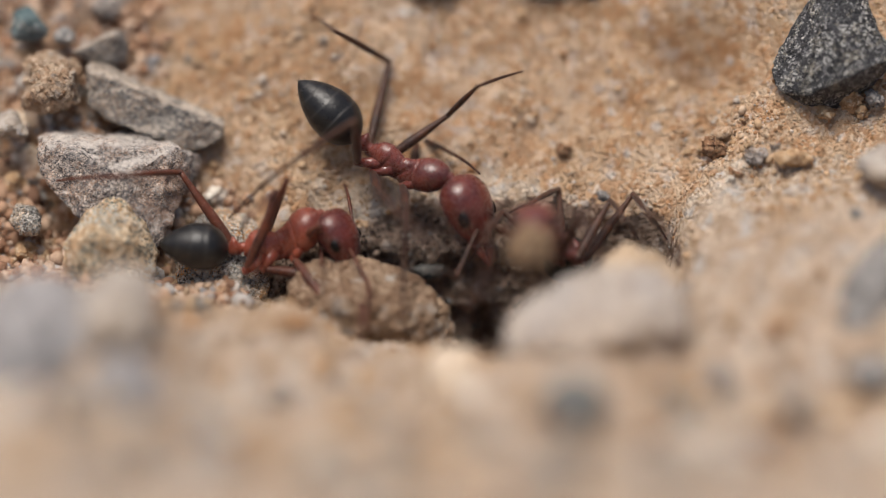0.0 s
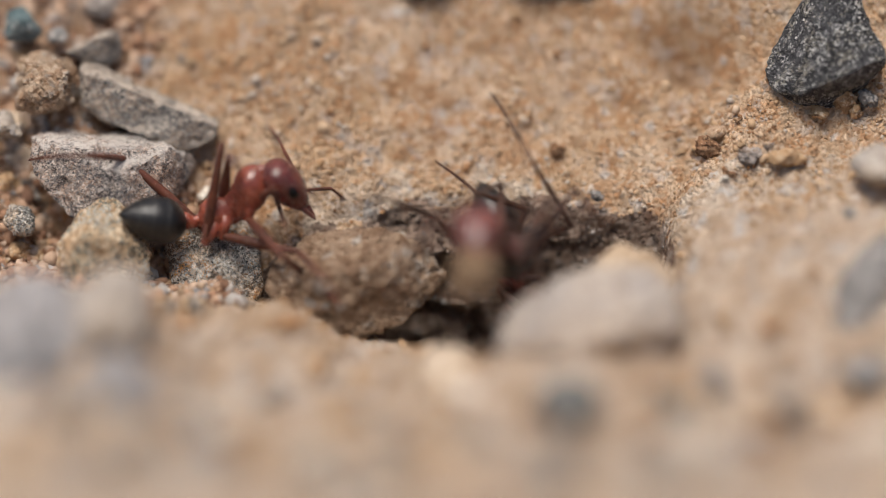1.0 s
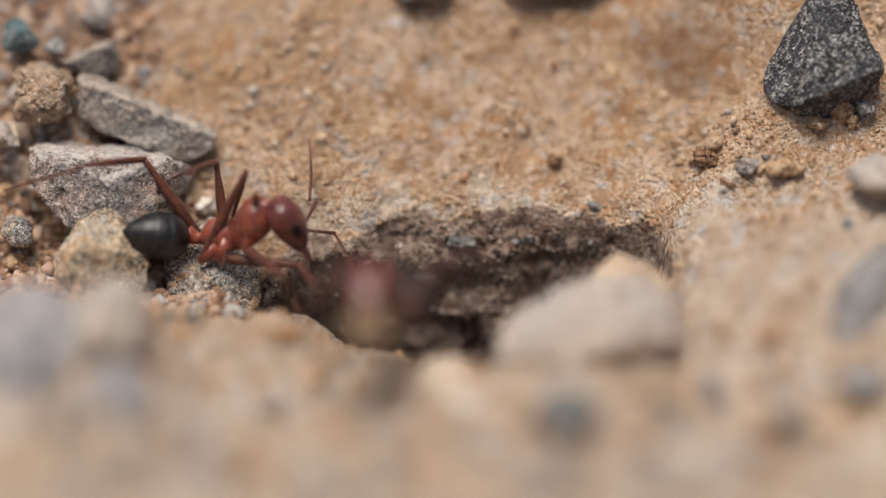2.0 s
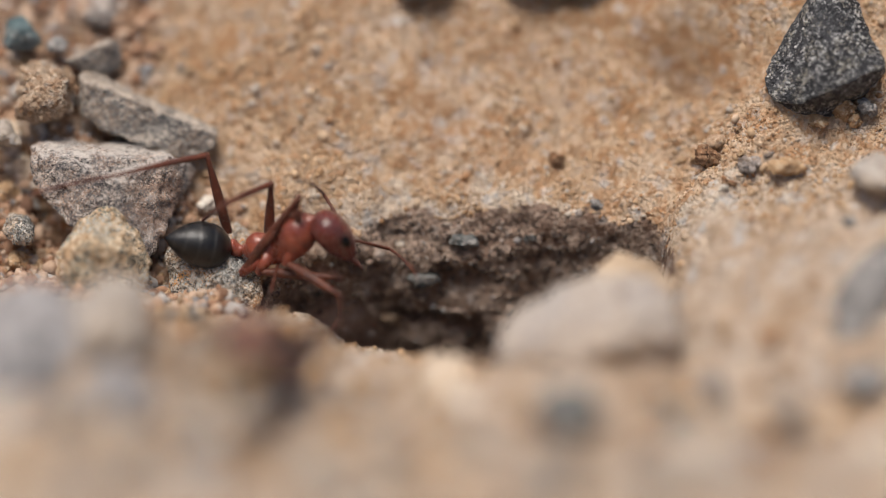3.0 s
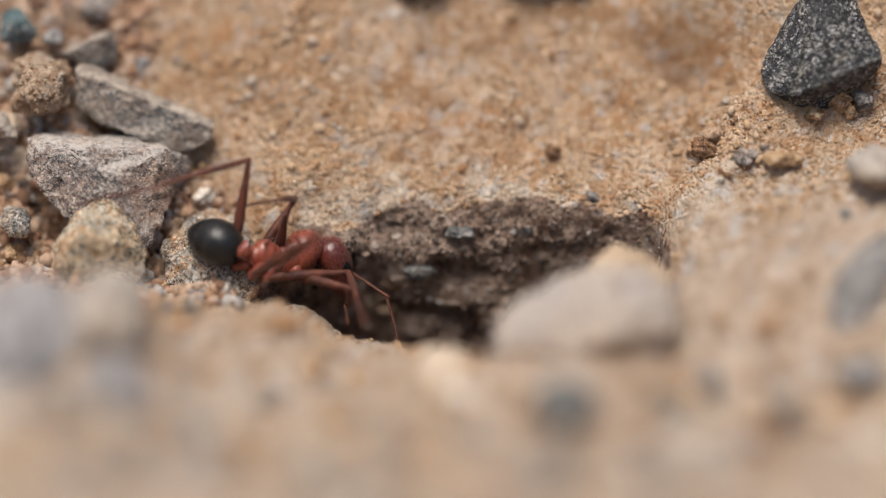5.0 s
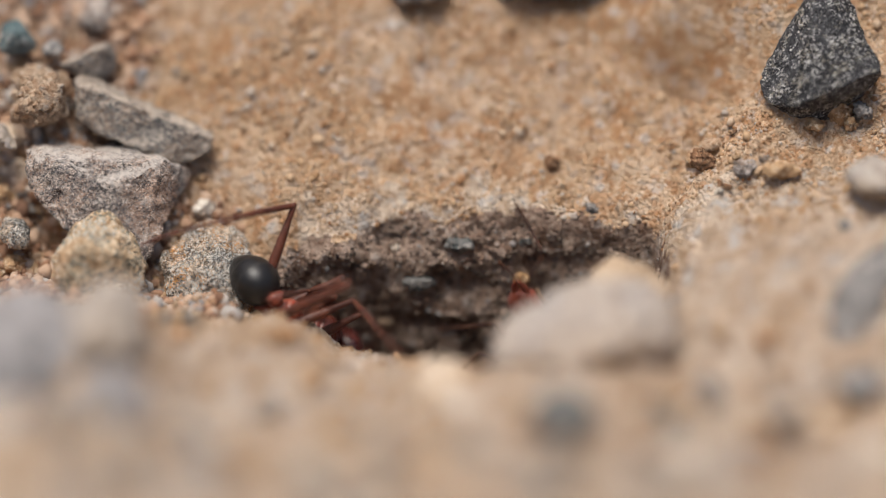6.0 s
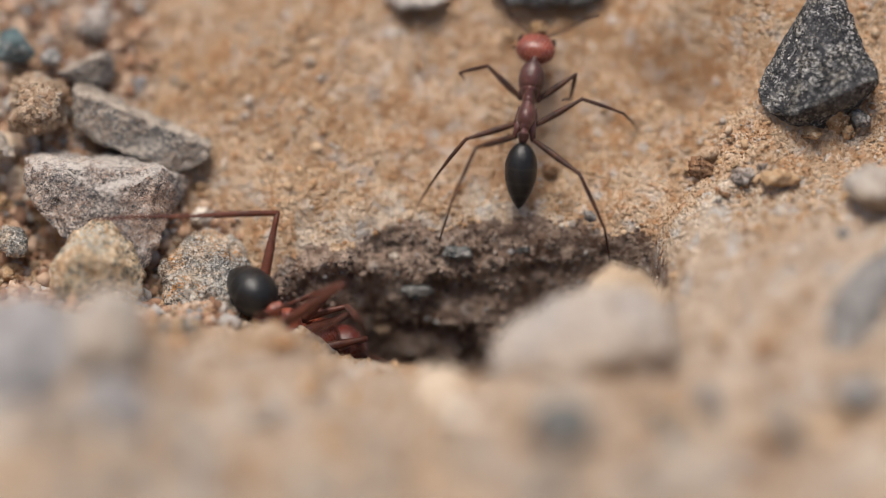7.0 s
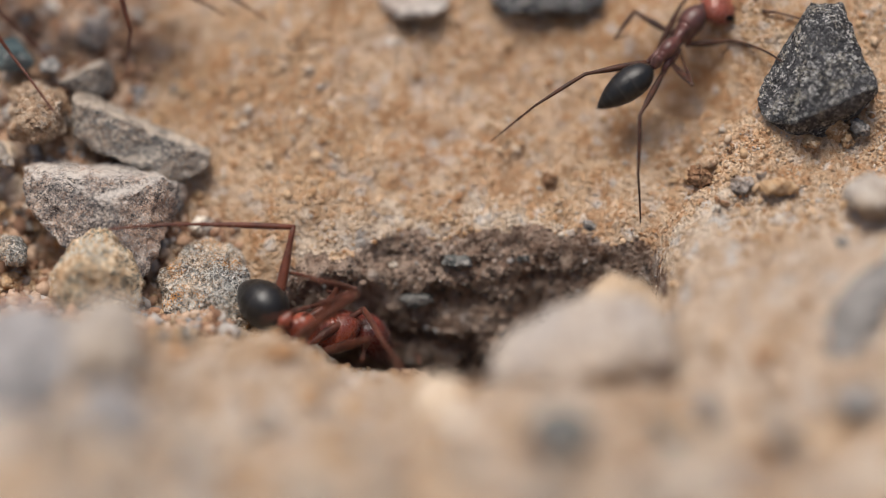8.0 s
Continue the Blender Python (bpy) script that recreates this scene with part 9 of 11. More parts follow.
    walk(ant_c["Rscape"], [
        (0, at(1.75, -0.30, 0.42, 0.859, -0.119, -0.231, -0.442)),
        (0.5, at(1.75, -0.30, 0.42, 0.859, -0.119, -0.231, -0.442)),
        (1, at(1.75, -0.30, 0.42, 0.859, -0.119, -0.231, -0.442)),
        (1.5, at(1.75, -0.30, 0.42, 0.859, -0.119, -0.231, -0.442)),
        (2.2, at(1.75, -0.30, 0.42, 0.859, -0.119, -0.231, -0.442)),
        (2.8, at(1.75, -0.30, 0.42, 0.859, -0.119, -0.231, -0.442)),
        (3, at(1.75, -0.30, 0.42, 0.859, -0.119, -0.231, -0.442)),
        (3.2, at(1.75, -0.30, 0.42, 0.859, -0.119, -0.231, -0.442)),
        (3.5, at(1.75, -0.30, 0.42, 0.859, -0.119, -0.231, -0.442)),
        (4, at(1.75, -0.30, 0.42, 0.859, -0.119, -0.231, -0.442)),
        (4.6, at(1.75, -0.30, 0.42, 0.859, -0.119, -0.231, -0.442)),
        (8, at(1.75, -0.30, 0.42, 0.859, -0.119, -0.231, -0.442))])
    walk(ant_c["Rwhip"], [
        (0, at(2.91, -1.92, 1.58, 0.972, 0.028, 0.174, -0.158)),
        (0.5, at(2.91, -1.92, 1.58, 0.972, 0.028, 0.174, -0.158)),
        (1, at(2.91, -1.92, 1.58, 0.972, 0.028, 0.174, -0.158)),
        (1.5, at(2.91, -1.92, 1.58, 0.972, 0.028, 0.174, -0.158)),
        (2.2, at(2.91, -1.92, 1.58, 0.972, 0.028, 0.174, -0.158)),
        (2.8, at(2.91, -1.92, 1.58, 0.972, 0.028, 0.174, -0.158)),
        (3, at(2.91, -1.92, 1.58, 0.972, 0.028, 0.174, -0.158)),
        (3.2, at(2.91, -1.92, 1.58, 0.972, 0.028, 0.174, -0.158)),
        (3.5, at(2.91, -1.92, 1.58, 0.972, 0.028, 0.174, -0.158)),
        (4, at(2.91, -1.92, 1.58, 0.972, 0.028, 0.174, -0.158)),
        (4.6, at(2.91, -1.92, 1.58, 0.972, 0.028, 0.174, -0.158)),
        (8, at(2.91, -1.92, 1.58, 0.972, 0.028, 0.174, -0.158))])
    walk(ant_c["R1thigh"], [
        (0, at(0.05, -0.46, -0.84, 0.880, -0.182, -0.125, -0.420)),
        (0.5, at(0.05, -0.46, -0.84, 0.889, -0.184, -0.119, -0.401)),
        (1, at(0.05, -0.46, -0.84, 0.899, -0.186, -0.113, -0.381)),
        (1.5, at(0.05, -0.46, -0.84, 0.906, -0.187, -0.108, -0.365)),
        (2.2, at(0.05, -0.46, -0.84, 0.913, -0.187, -0.100, -0.348)),
        (2.8, at(0.05, -0.46, -0.84, 0.918, -0.188, -0.094, -0.335)),
        (3, at(0.05, -0.46, -0.84, 0.922, -0.189, -0.092, -0.325)),
        (3.2, at(0.05, -0.46, -0.84, 0.927, -0.190, -0.089, -0.312)),
        (3.5, at(0.05, -0.46, -0.84, 0.933, -0.192, -0.084, -0.291)),
        (4, at(0.05, -0.46, -0.84, 0.939, -0.193, -0.081, -0.271)),
        (4.6, at(0.05, -0.46, -0.84, 0.945, -0.195, -0.076, -0.251)),
        (8, at(0.05, -0.46, -0.84, 0.945, -0.195, -0.077, -0.251))])
    walk(ant_c["R1shin"], [
        (0, at(2.90, 0.00, 0.00, 0.721, 0.001, 0.329, 0.610)),
        (0.5, at(2.90, 0.00, 0.00, 0.738, 0.010, 0.323, 0.593)),
        (1, at(2.90, 0.00, 0.00, 0.754, 0.018, 0.318, 0.574)),
        (1.5, at(2.90, 0.00, 0.00, 0.766, 0.024, 0.313, 0.561)),
        (2.2, at(2.90, 0.00, 0.00, 0.780, 0.031, 0.305, 0.546)),
        (2.8, at(2.90, 0.00, 0.00, 0.790, 0.038, 0.297, 0.535)),
        (3, at(2.90, 0.00, 0.00, 0.798, 0.043, 0.293, 0.525)),
        (3.2, at(2.90, 0.00, 0.00, 0.807, 0.049, 0.289, 0.513)),
        (3.5, at(2.90, 0.00, 0.00, 0.823, 0.058, 0.281, 0.491)),
        (4, at(2.90, 0.00, 0.00, 0.837, 0.068, 0.271, 0.470)),
        (4.6, at(2.90, 0.00, 0.00, 0.852, 0.079, 0.259, 0.448)),
        (8, at(2.90, 0.00, 0.00, 0.851, 0.078, 0.261, 0.448))])
    walk(ant_c["R1foot"], [
        (0, at(2.99, 2.03, -1.09, 0.722, 0.005, 0.325, 0.611)),
        (0.5, at(3.10, 2.03, -1.07, 0.738, 0.012, 0.320, 0.594)),
        (1, at(3.22, 2.02, -1.06, 0.754, 0.020, 0.315, 0.575)),
        (1.5, at(3.30, 2.01, -1.04, 0.767, 0.027, 0.309, 0.561)),
        (2.2, at(3.40, 2.00, -1.02, 0.780, 0.034, 0.302, 0.547)),
        (2.8, at(3.48, 2.00, -0.99, 0.791, 0.040, 0.294, 0.536)),
        (3, at(3.54, 1.98, -0.97, 0.799, 0.045, 0.290, 0.525)),
        (3.2, at(3.60, 1.97, -0.96, 0.808, 0.051, 0.285, 0.513)),
        (3.5, at(3.73, 1.93, -0.93, 0.824, 0.060, 0.277, 0.491)),
        (4, at(3.85, 1.90, -0.89, 0.838, 0.071, 0.266, 0.471)),
        (4.6, at(3.97, 1.85, -0.85, 0.853, 0.080, 0.255, 0.448)),
        (8, at(3.96, 1.85, -0.86, 0.853, 0.080, 0.257, 0.448))])
    walk(ant_c["R2thigh"], [
        (0, at(-1.28, -0.46, -0.86, 0.707, -0.318, -0.206, -0.597)),
        (0.5, at(-1.28, -0.46, -0.86, 0.698, -0.312, -0.209, -0.610)),
        (1, at(-1.28, -0.46, -0.86, 0.687, -0.307, -0.213, -0.623)),
        (1.5, at(-1.28, -0.46, -0.86, 0.677, -0.300, -0.215, -0.637)),
        (2.2, at(-1.28, -0.46, -0.86, 0.665, -0.293, -0.217, -0.652)),
        (2.8, at(-1.28, -0.46, -0.86, 0.655, -0.284, -0.218, -0.665)),
        (3, at(-1.28, -0.46, -0.86, 0.647, -0.279, -0.220, -0.674)),
        (3.2, at(-1.28, -0.46, -0.86, 0.859, -0.403, -0.126, -0.291)),
        (3.5, at(-1.28, -0.46, -0.86, 0.616, -0.263, -0.229, -0.707)),
        (4, at(-1.28, -0.46, -0.86, 0.595, -0.252, -0.234, -0.727)),
        (4.6, at(-1.28, -0.46, -0.86, 0.571, -0.239, -0.238, -0.748)),
        (8, at(-1.28, -0.46, -0.86, 0.571, -0.240, -0.239, -0.747))])
    walk(ant_c["R2shin"], [
        (0, at(3.50, 0.00, 0.00, 0.575, 0.079, 0.366, 0.727)),
        (0.5, at(3.50, 0.00, 0.00, 0.565, 0.075, 0.362, 0.738)),
        (1, at(3.50, 0.00, 0.00, 0.553, 0.068, 0.361, 0.748)),
        (1.5, at(3.50, 0.00, 0.00, 0.541, 0.062, 0.356, 0.759)),
        (2.2, at(3.50, 0.00, 0.00, 0.528, 0.054, 0.353, 0.770)),
        (2.8, at(3.50, 0.00, 0.00, 0.519, 0.048, 0.348, 0.780)),
        (3, at(3.50, 0.00, 0.00, 0.509, 0.045, 0.344, 0.788)),
        (3.2, at(3.50, 0.00, 0.00, 0.777, 0.261, 0.325, 0.472)),
        (3.5, at(3.50, 0.00, 0.00, 0.477, 0.031, 0.338, 0.811)),
        (4, at(3.50, 0.00, 0.00, 0.458, 0.024, 0.331, 0.825)),
        (4.6, at(3.50, 0.00, 0.00, 0.436, 0.017, 0.324, 0.840)),
        (8, at(3.50, 0.00, 0.00, 0.435, 0.019, 0.325, 0.839))])
    walk(ant_c["R2foot"], [
        (0, at(2.59, 2.51, -0.85, 0.758, -0.066, 0.450, -0.468)),
        (0.5, at(2.52, 2.48, -0.84, 0.765, -0.073, 0.446, -0.458)),
        (1, at(2.44, 2.45, -0.83, 0.774, -0.081, 0.442, -0.447)),
        (1.5, at(2.36, 2.43, -0.82, 0.782, -0.090, 0.436, -0.437)),
        (2.2, at(2.28, 2.39, -0.81, 0.789, -0.096, 0.433, -0.425)),
        (2.8, at(2.22, 2.36, -0.80, 0.797, -0.103, 0.425, -0.416)),
        (3, at(2.16, 2.33, -0.78, 0.803, -0.108, 0.421, -0.408)),
        (3.2, at(4.46, 2.53, -0.72, 0.497, 0.051, 0.489, -0.715)),
        (3.5, at(1.98, 2.22, -0.76, 0.819, -0.132, 0.407, -0.381)),
        (4, at(1.88, 2.16, -0.74, 0.830, -0.147, 0.396, -0.363)),
        (4.6, at(1.76, 2.08, -0.71, 0.841, -0.162, 0.383, -0.346)),
        (8, at(1.76, 2.08, -0.70, 0.840, -0.162, 0.385, -0.345))])
    walk(ant_c["R3thigh"], [
        (0, at(-2.00, -0.46, -0.74, 0.237, -0.533, -0.144, -0.799)),
        (0.5, at(-2.00, -0.46, -0.74, 0.236, -0.527, -0.144, -0.803)),
        (1, at(-2.00, -0.46, -0.74, 0.235, -0.521, -0.144, -0.808)),
        (1.5, at(-2.00, -0.46, -0.74, 0.235, -0.514, -0.142, -0.813)),
        (2.2, at(-2.00, -0.46, -0.74, 0.236, -0.505, -0.140, -0.818)),
        (2.8, at(-2.00, -0.46, -0.74, 0.236, -0.498, -0.139, -0.823)),
        (3, at(-2.00, -0.46, -0.74, 0.235, -0.492, -0.138, -0.827)),
        (3.2, at(-2.00, -0.46, -0.74, 0.234, -0.484, -0.138, -0.832)),
        (3.5, at(-2.00, -0.46, -0.74, 0.230, -0.469, -0.137, -0.841)),
        (4, at(-2.00, -0.46, -0.74, 0.227, -0.453, -0.136, -0.851)),
        (4.6, at(-2.00, -0.46, -0.74, 0.223, -0.435, -0.135, -0.862)),
        (8, at(-2.00, -0.46, -0.74, 0.223, -0.435, -0.136, -0.862))])
    walk(ant_c["R3shin"], [
        (0, at(4.40, 0.00, 0.00, 0.199, 0.340, 0.134, 0.909)),
        (0.5, at(4.40, 0.00, 0.00, 0.198, 0.336, 0.133, 0.911)),
        (1, at(4.40, 0.00, 0.00, 0.196, 0.332, 0.132, 0.913)),
        (1.5, at(4.40, 0.00, 0.00, 0.196, 0.326, 0.130, 0.916)),
        (2.2, at(4.40, 0.00, 0.00, 0.197, 0.317, 0.128, 0.919)),
        (2.8, at(4.40, 0.00, 0.00, 0.195, 0.312, 0.125, 0.921)),
        (3, at(4.40, 0.00, 0.00, 0.194, 0.309, 0.124, 0.923)),
        (3.2, at(4.40, 0.00, 0.00, 0.192, 0.302, 0.122, 0.926)),
        (3.5, at(4.40, 0.00, 0.00, 0.189, 0.292, 0.120, 0.930)),
        (4, at(4.40, 0.00, 0.00, 0.187, 0.280, 0.118, 0.934)),
        (4.6, at(4.40, 0.00, 0.00, 0.180, 0.266, 0.115, 0.940)),
        (8, at(4.40, 0.00, 0.00, 0.182, 0.267, 0.115, 0.939))])
    walk(ant_c["R3foot"], [
        (0, at(1.78, 1.72, 2.14, 0.842, 0.040, 0.529, 0.096)),
        (0.5, at(1.76, 1.71, 2.13, 0.845, 0.036, 0.525, 0.095)),
        (1, at(1.73, 1.69, 2.11, 0.849, 0.031, 0.518, 0.094)),
        (1.5, at(1.70, 1.69, 2.07, 0.853, 0.028, 0.513, 0.093)),
        (2.2, at(1.66, 1.68, 2.02, 0.857, 0.024, 0.507, 0.090)),
        (2.8, at(1.63, 1.66, 2.00, 0.860, 0.020, 0.503, 0.088)),
        (3, at(1.61, 1.65, 1.98, 0.863, 0.017, 0.497, 0.087)),
        (3.2, at(1.57, 1.63, 1.95, 0.867, 0.012, 0.491, 0.085)),
        (3.5, at(1.52, 1.60, 1.89, 0.874, 0.002, 0.478, 0.082)),
        (4, at(1.46, 1.58, 1.82, 0.881, -0.007, 0.466, 0.080)),
        (4.6, at(1.39, 1.52, 1.75, 0.890, -0.019, 0.450, 0.077)),
        (8, at(1.39, 1.53, 1.75, 0.889, -0.018, 0.451, 0.077))])
    walk(ant_d["body"], [
        (0, at(4.38, -2.99, -7.69, 0.658, -0.032, -0.035, 0.752)),
        (5.5, at(4.85, -2.63, -6.29, 0.659, -0.029, -0.036, 0.751)),
        (6, at(4.15, -2.05, -2.97, 0.661, -0.017, -0.043, 0.749)),
        (6.3, at(3.71, 0.48, 0.50, 0.696, 0.058, -0.067, 0.712)),
        (6.5, at(3.72, 1.19, 2.19, 0.662, 0.168, -0.185, 0.706)),
        (6.6, at(3.60, 1.34, 3.13, 0.614, 0.295, -0.305, 0.666)),
        (6.8, at(3.73, 2.57, 5.05, 0.634, 0.340, -0.336, 0.607)),
        (7, at(3.98, 4.27, 6.34, 0.714, 0.244, -0.215, 0.620)),
        (7.25, at(5.29, 4.99, 6.73, 0.776, 0.228, -0.152, 0.568)),
        (7.5, at(7.24, 5.63, 7.10, 0.847, 0.226, -0.066, 0.476)),
        (8, at(10.80, 6.68, 8.55, 0.860, 0.241, -0.070, 0.444))])
    walk(ant_d["head"], [
        (0, at(1.80, 0.00, 0.08, 0.998, -0.000, 0.058, -0.000)),
        (5.5, at(1.80, 0.00, 0.08, 0.998, -0.000, 0.058, -0.000)),
        (5.67, at(1.80, 0.00, 0.08, 0.896, 0.297, 0.002, 0.329)),
        (5.83, at(1.80, 0.00, 0.08, 0.606, 0.531, -0.055, 0.589)),
        (6, at(1.80, 0.00, 0.08, 0.188, 0.654, -0.100, 0.726)),
        (6.1, at(1.80, 0.00, 0.08, 0.588, 0.527, -0.053, 0.612)),
        (6.2, at(1.80, 0.00, 0.08, 0.875, 0.299, 0.004, 0.381)),
        (6.3, at(1.80, 0.00, 0.08, 0.995, 0.014, 0.061, 0.077)),
        (6.5, at(1.80, 0.00, 0.08, 0.981, 0.001, 0.191, 0.013)),
        (6.6, at(1.80, 0.00, 0.08, 0.913, -0.009, 0.405, 0.054)),
        (6.8, at(1.80, 0.00, 0.08, 0.903, -0.006, 0.429, 0.029)),
        (7, at(1.80, 0.00, 0.08, 0.953, -0.000, 0.303, 0.002)),
        (7.25, at(1.80, 0.00, 0.08, 0.974, -0.004, 0.204, -0.096)),
        (7.5, at(1.80, 0.00, 0.08, 0.947, -0.003, 0.222, -0.232)),
        (8, at(1.80, 0.00, 0.08, 0.911, -0.007, 0.209, -0.356))])
    walk(ant_d["gaster"], [
        (0, at(-2.36, 0.00, -0.22, 0.163, 0.593, -0.124, 0.779)),
        (5.5, at(-2.36, 0.00, -0.22, 0.147, 0.554, -0.100, 0.813)),
        (6, at(-2.36, 0.00, -0.22, 0.541, 0.457, -0.467, 0.529)),
        (6.3, at(-2.36, 0.00, -0.22, 0.748, 0.201, -0.577, 0.260)),
        (6.5, at(-2.36, 0.00, -0.22, 0.857, 0.015, -0.514, 0.026)),
        (6.6, at(-2.36, 0.00, -0.22, 0.925, 0.014, -0.379, 0.035)),
        (6.8, at(-2.36, 0.00, -0.22, 0.959, 0.007, -0.281, 0.022)),
        (7, at(-2.36, 0.00, -0.22, 0.959, 0.010, -0.281, 0.033)),
        (7.25, at(-2.36, 0.00, -0.22, 0.970, -0.000, -0.242, -0.002)),
        (7.5, at(-2.36, 0.00, -0.22, 0.968, -0.001, -0.251, -0.002)),
        (8, at(-2.36, 0.00, -0.22, 0.966, -0.033, -0.193, -0.167))])
    walk(ant_d["Lscape"], [
        (0, at(1.36, 0.30, 0.42, -0.320, -0.279, 0.733, -0.531)),
        (5.5, at(1.36, 0.30, 0.42, -0.319, -0.277, 0.732, -0.534)),
        (5.75, at(1.36, 0.30, 0.42, -0.685, -0.372, 0.611, -0.137)),
        (6, at(1.36, 0.30, 0.42, -0.835, -0.350, 0.297, 0.303)),
        (6.15, at(1.36, 0.30, 0.42, -0.938, -0.254, 0.236, 0.011)),
        (6.3, at(1.36, 0.30, 0.42, -0.720, -0.278, 0.417, -0.480)),
        (6.5, at(1.36, 0.30, 0.42, -0.860, -0.098, 0.180, -0.466)),
        (6.6, at(1.36, 0.30, 0.42, -0.989, -0.005, 0.034, -0.145)),
        (6.8, at(1.36, 0.30, 0.42, -0.978, -0.021, 0.130, -0.160)),
        (7, at(1.36, 0.30, 0.42, -0.951, 0.030, -0.097, -0.291)),
        (7.5, at(1.36, 0.30, 0.42, -0.877, -0.073, 0.141, -0.454)),
        (8, at(1.36, 0.30, 0.42, -0.804, -0.057, 0.078, -0.587))])
    walk(ant_d["Lwhip"], [
        (0, at(0.28, 0.14, 2.18, 0.036, 0.075, 0.399, 0.913)),
        (5.5, at(0.27, 0.15, 2.18, 0.036, 0.075, 0.401, 0.912)),
        (5.67, at(1.26, -0.35, 1.81, 0.440, 0.021, 0.507, 0.741)),
        (5.83, at(2.24, -0.84, 1.44, 0.752, -0.037, 0.509, 0.417)),
        (6, at(3.22, -1.34, 1.07, 0.910, -0.087, 0.405, 0.007)),
        (6.3, at(1.80, 1.34, 2.38, 0.130, 0.557, -0.089, 0.815)),
        (6.5, at(2.50, 2.04, 1.33, 0.606, 0.346, -0.329, 0.637)),
        (6.6, at(3.53, 0.95, 0.58, 0.553, 0.349, -0.273, 0.706)),
        (6.8, at(3.44, 1.00, 1.01, 0.967, -0.031, 0.207, 0.147)),
        (7, at(3.20, 1.54, -0.04, 0.220, 0.486, -0.128, 0.836)),
        (7.5, at(2.61, 2.06, 1.13, -0.072, 0.588, 0.053, 0.804)),
        (8, at(2.04, 2.42, 0.85, -0.441, 0.512, 0.347, 0.650))])
    walk(ant_d["L1thigh"], [
        (0, at(0.05, 0.44, -0.84, 0.912, -0.009, 0.340, -0.231)),
        (5.5, at(0.05, 0.44, -0.84, 0.912, -0.009, 0.339, -0.233)),
        (5.62, at(0.05, 0.44, -0.84, 0.988, 0.016, 0.148, -0.033)),
        (5.75, at(0.05, 0.44, -0.84, 0.983, 0.039, -0.055, 0.170)),
        (6, at(0.05, 0.44, -0.84, 0.864, 0.065, -0.303, 0.396)),
        (6.15, at(0.05, 0.44, -0.84, 0.872, 0.066, -0.296, 0.384)),
        (6.3, at(0.05, 0.44, -0.84, 0.880, 0.065, -0.284, 0.375)),
        (6.5, at(0.05, 0.44, -0.84, 0.845, -0.044, -0.139, 0.515)),
        (6.6, at(0.05, 0.44, -0.84, 0.827, -0.093, -0.068, 0.550)),
        (6.7, at(0.05, 0.44, -0.84, 0.864, -0.095, -0.063, 0.491)),
        (6.8, at(0.05, 0.44, -0.84, 0.836, -0.239, 0.200, 0.452)),
        (6.9, at(0.05, 0.44, -0.84, 0.896, -0.095, -0.112, 0.418)),
        (7, at(0.05, 0.44, -0.84, 0.880, -0.071, -0.167, 0.440)),
        (7.12, at(0.05, 0.44, -0.84, 0.897, -0.050, -0.193, 0.395)),
        (7.25, at(0.05, 0.44, -0.84, 0.936, -0.077, -0.105, 0.326)),
        (7.38, at(0.05, 0.44, -0.84, 0.935, -0.013, -0.260, 0.242)),
        (7.5, at(0.05, 0.44, -0.84, 0.946, 0.015, -0.281, 0.162)),
        (7.75, at(0.05, 0.44, -0.84, 0.841, -0.072, -0.290, 0.450)),
        (8, at(0.05, 0.44, -0.84, 0.648, -0.178, -0.224, 0.706))])
    walk(ant_d["L1shin"], [
        (0, at(2.90, 0.00, 0.00, 0.111, 0.172, -0.042, -0.978)),
        (5.5, at(2.90, 0.00, 0.00, 0.112, 0.172, -0.042, -0.978)),
        (5.62, at(2.90, 0.00, 0.00, 0.101, 0.052, 0.053, 0.992)),
        (5.75, at(2.90, 0.00, 0.00, 0.304, 0.271, 0.057, 0.912)),
        (6, at(2.90, 0.00, 0.00, 0.679, 0.530, 0.140, 0.489)),
        (6.15, at(2.90, 0.00, 0.00, 0.649, 0.578, 0.042, 0.493)),
        (6.3, at(2.90, 0.00, 0.00, 0.578, 0.574, -0.031, 0.579)),
        (6.5, at(2.90, 0.00, 0.00, 0.687, 0.338, -0.078, 0.638)),
        (6.6, at(2.90, 0.00, 0.00, 0.699, 0.241, -0.118, 0.663)),
        (6.7, at(2.90, 0.00, 0.00, 0.444, 0.364, -0.300, 0.762)),
        (6.8, at(2.90, 0.00, 0.00, 0.223, 0.262, -0.488, 0.802)),
        (6.9, at(2.90, 0.00, 0.00, 0.435, 0.555, -0.229, 0.671)),
        (7, at(2.90, 0.00, 0.00, 0.631, 0.563, 0.003, 0.533)),
        (7.12, at(2.90, 0.00, 0.00, 0.439, 0.604, -0.145, 0.649)),
        (7.25, at(2.90, 0.00, 0.00, 0.217, 0.488, -0.251, 0.807)),
        (7.38, at(2.90, 0.00, 0.00, 0.153, 0.799, -0.182, 0.553)),
        (7.5, at(2.90, 0.00, 0.00, 0.026, 0.953, -0.198, 0.226)),
        (7.75, at(2.90, 0.00, 0.00, 0.363, 0.784, -0.070, 0.498)),
        (8, at(2.90, 0.00, 0.00, 0.625, 0.356, 0.056, 0.692))])
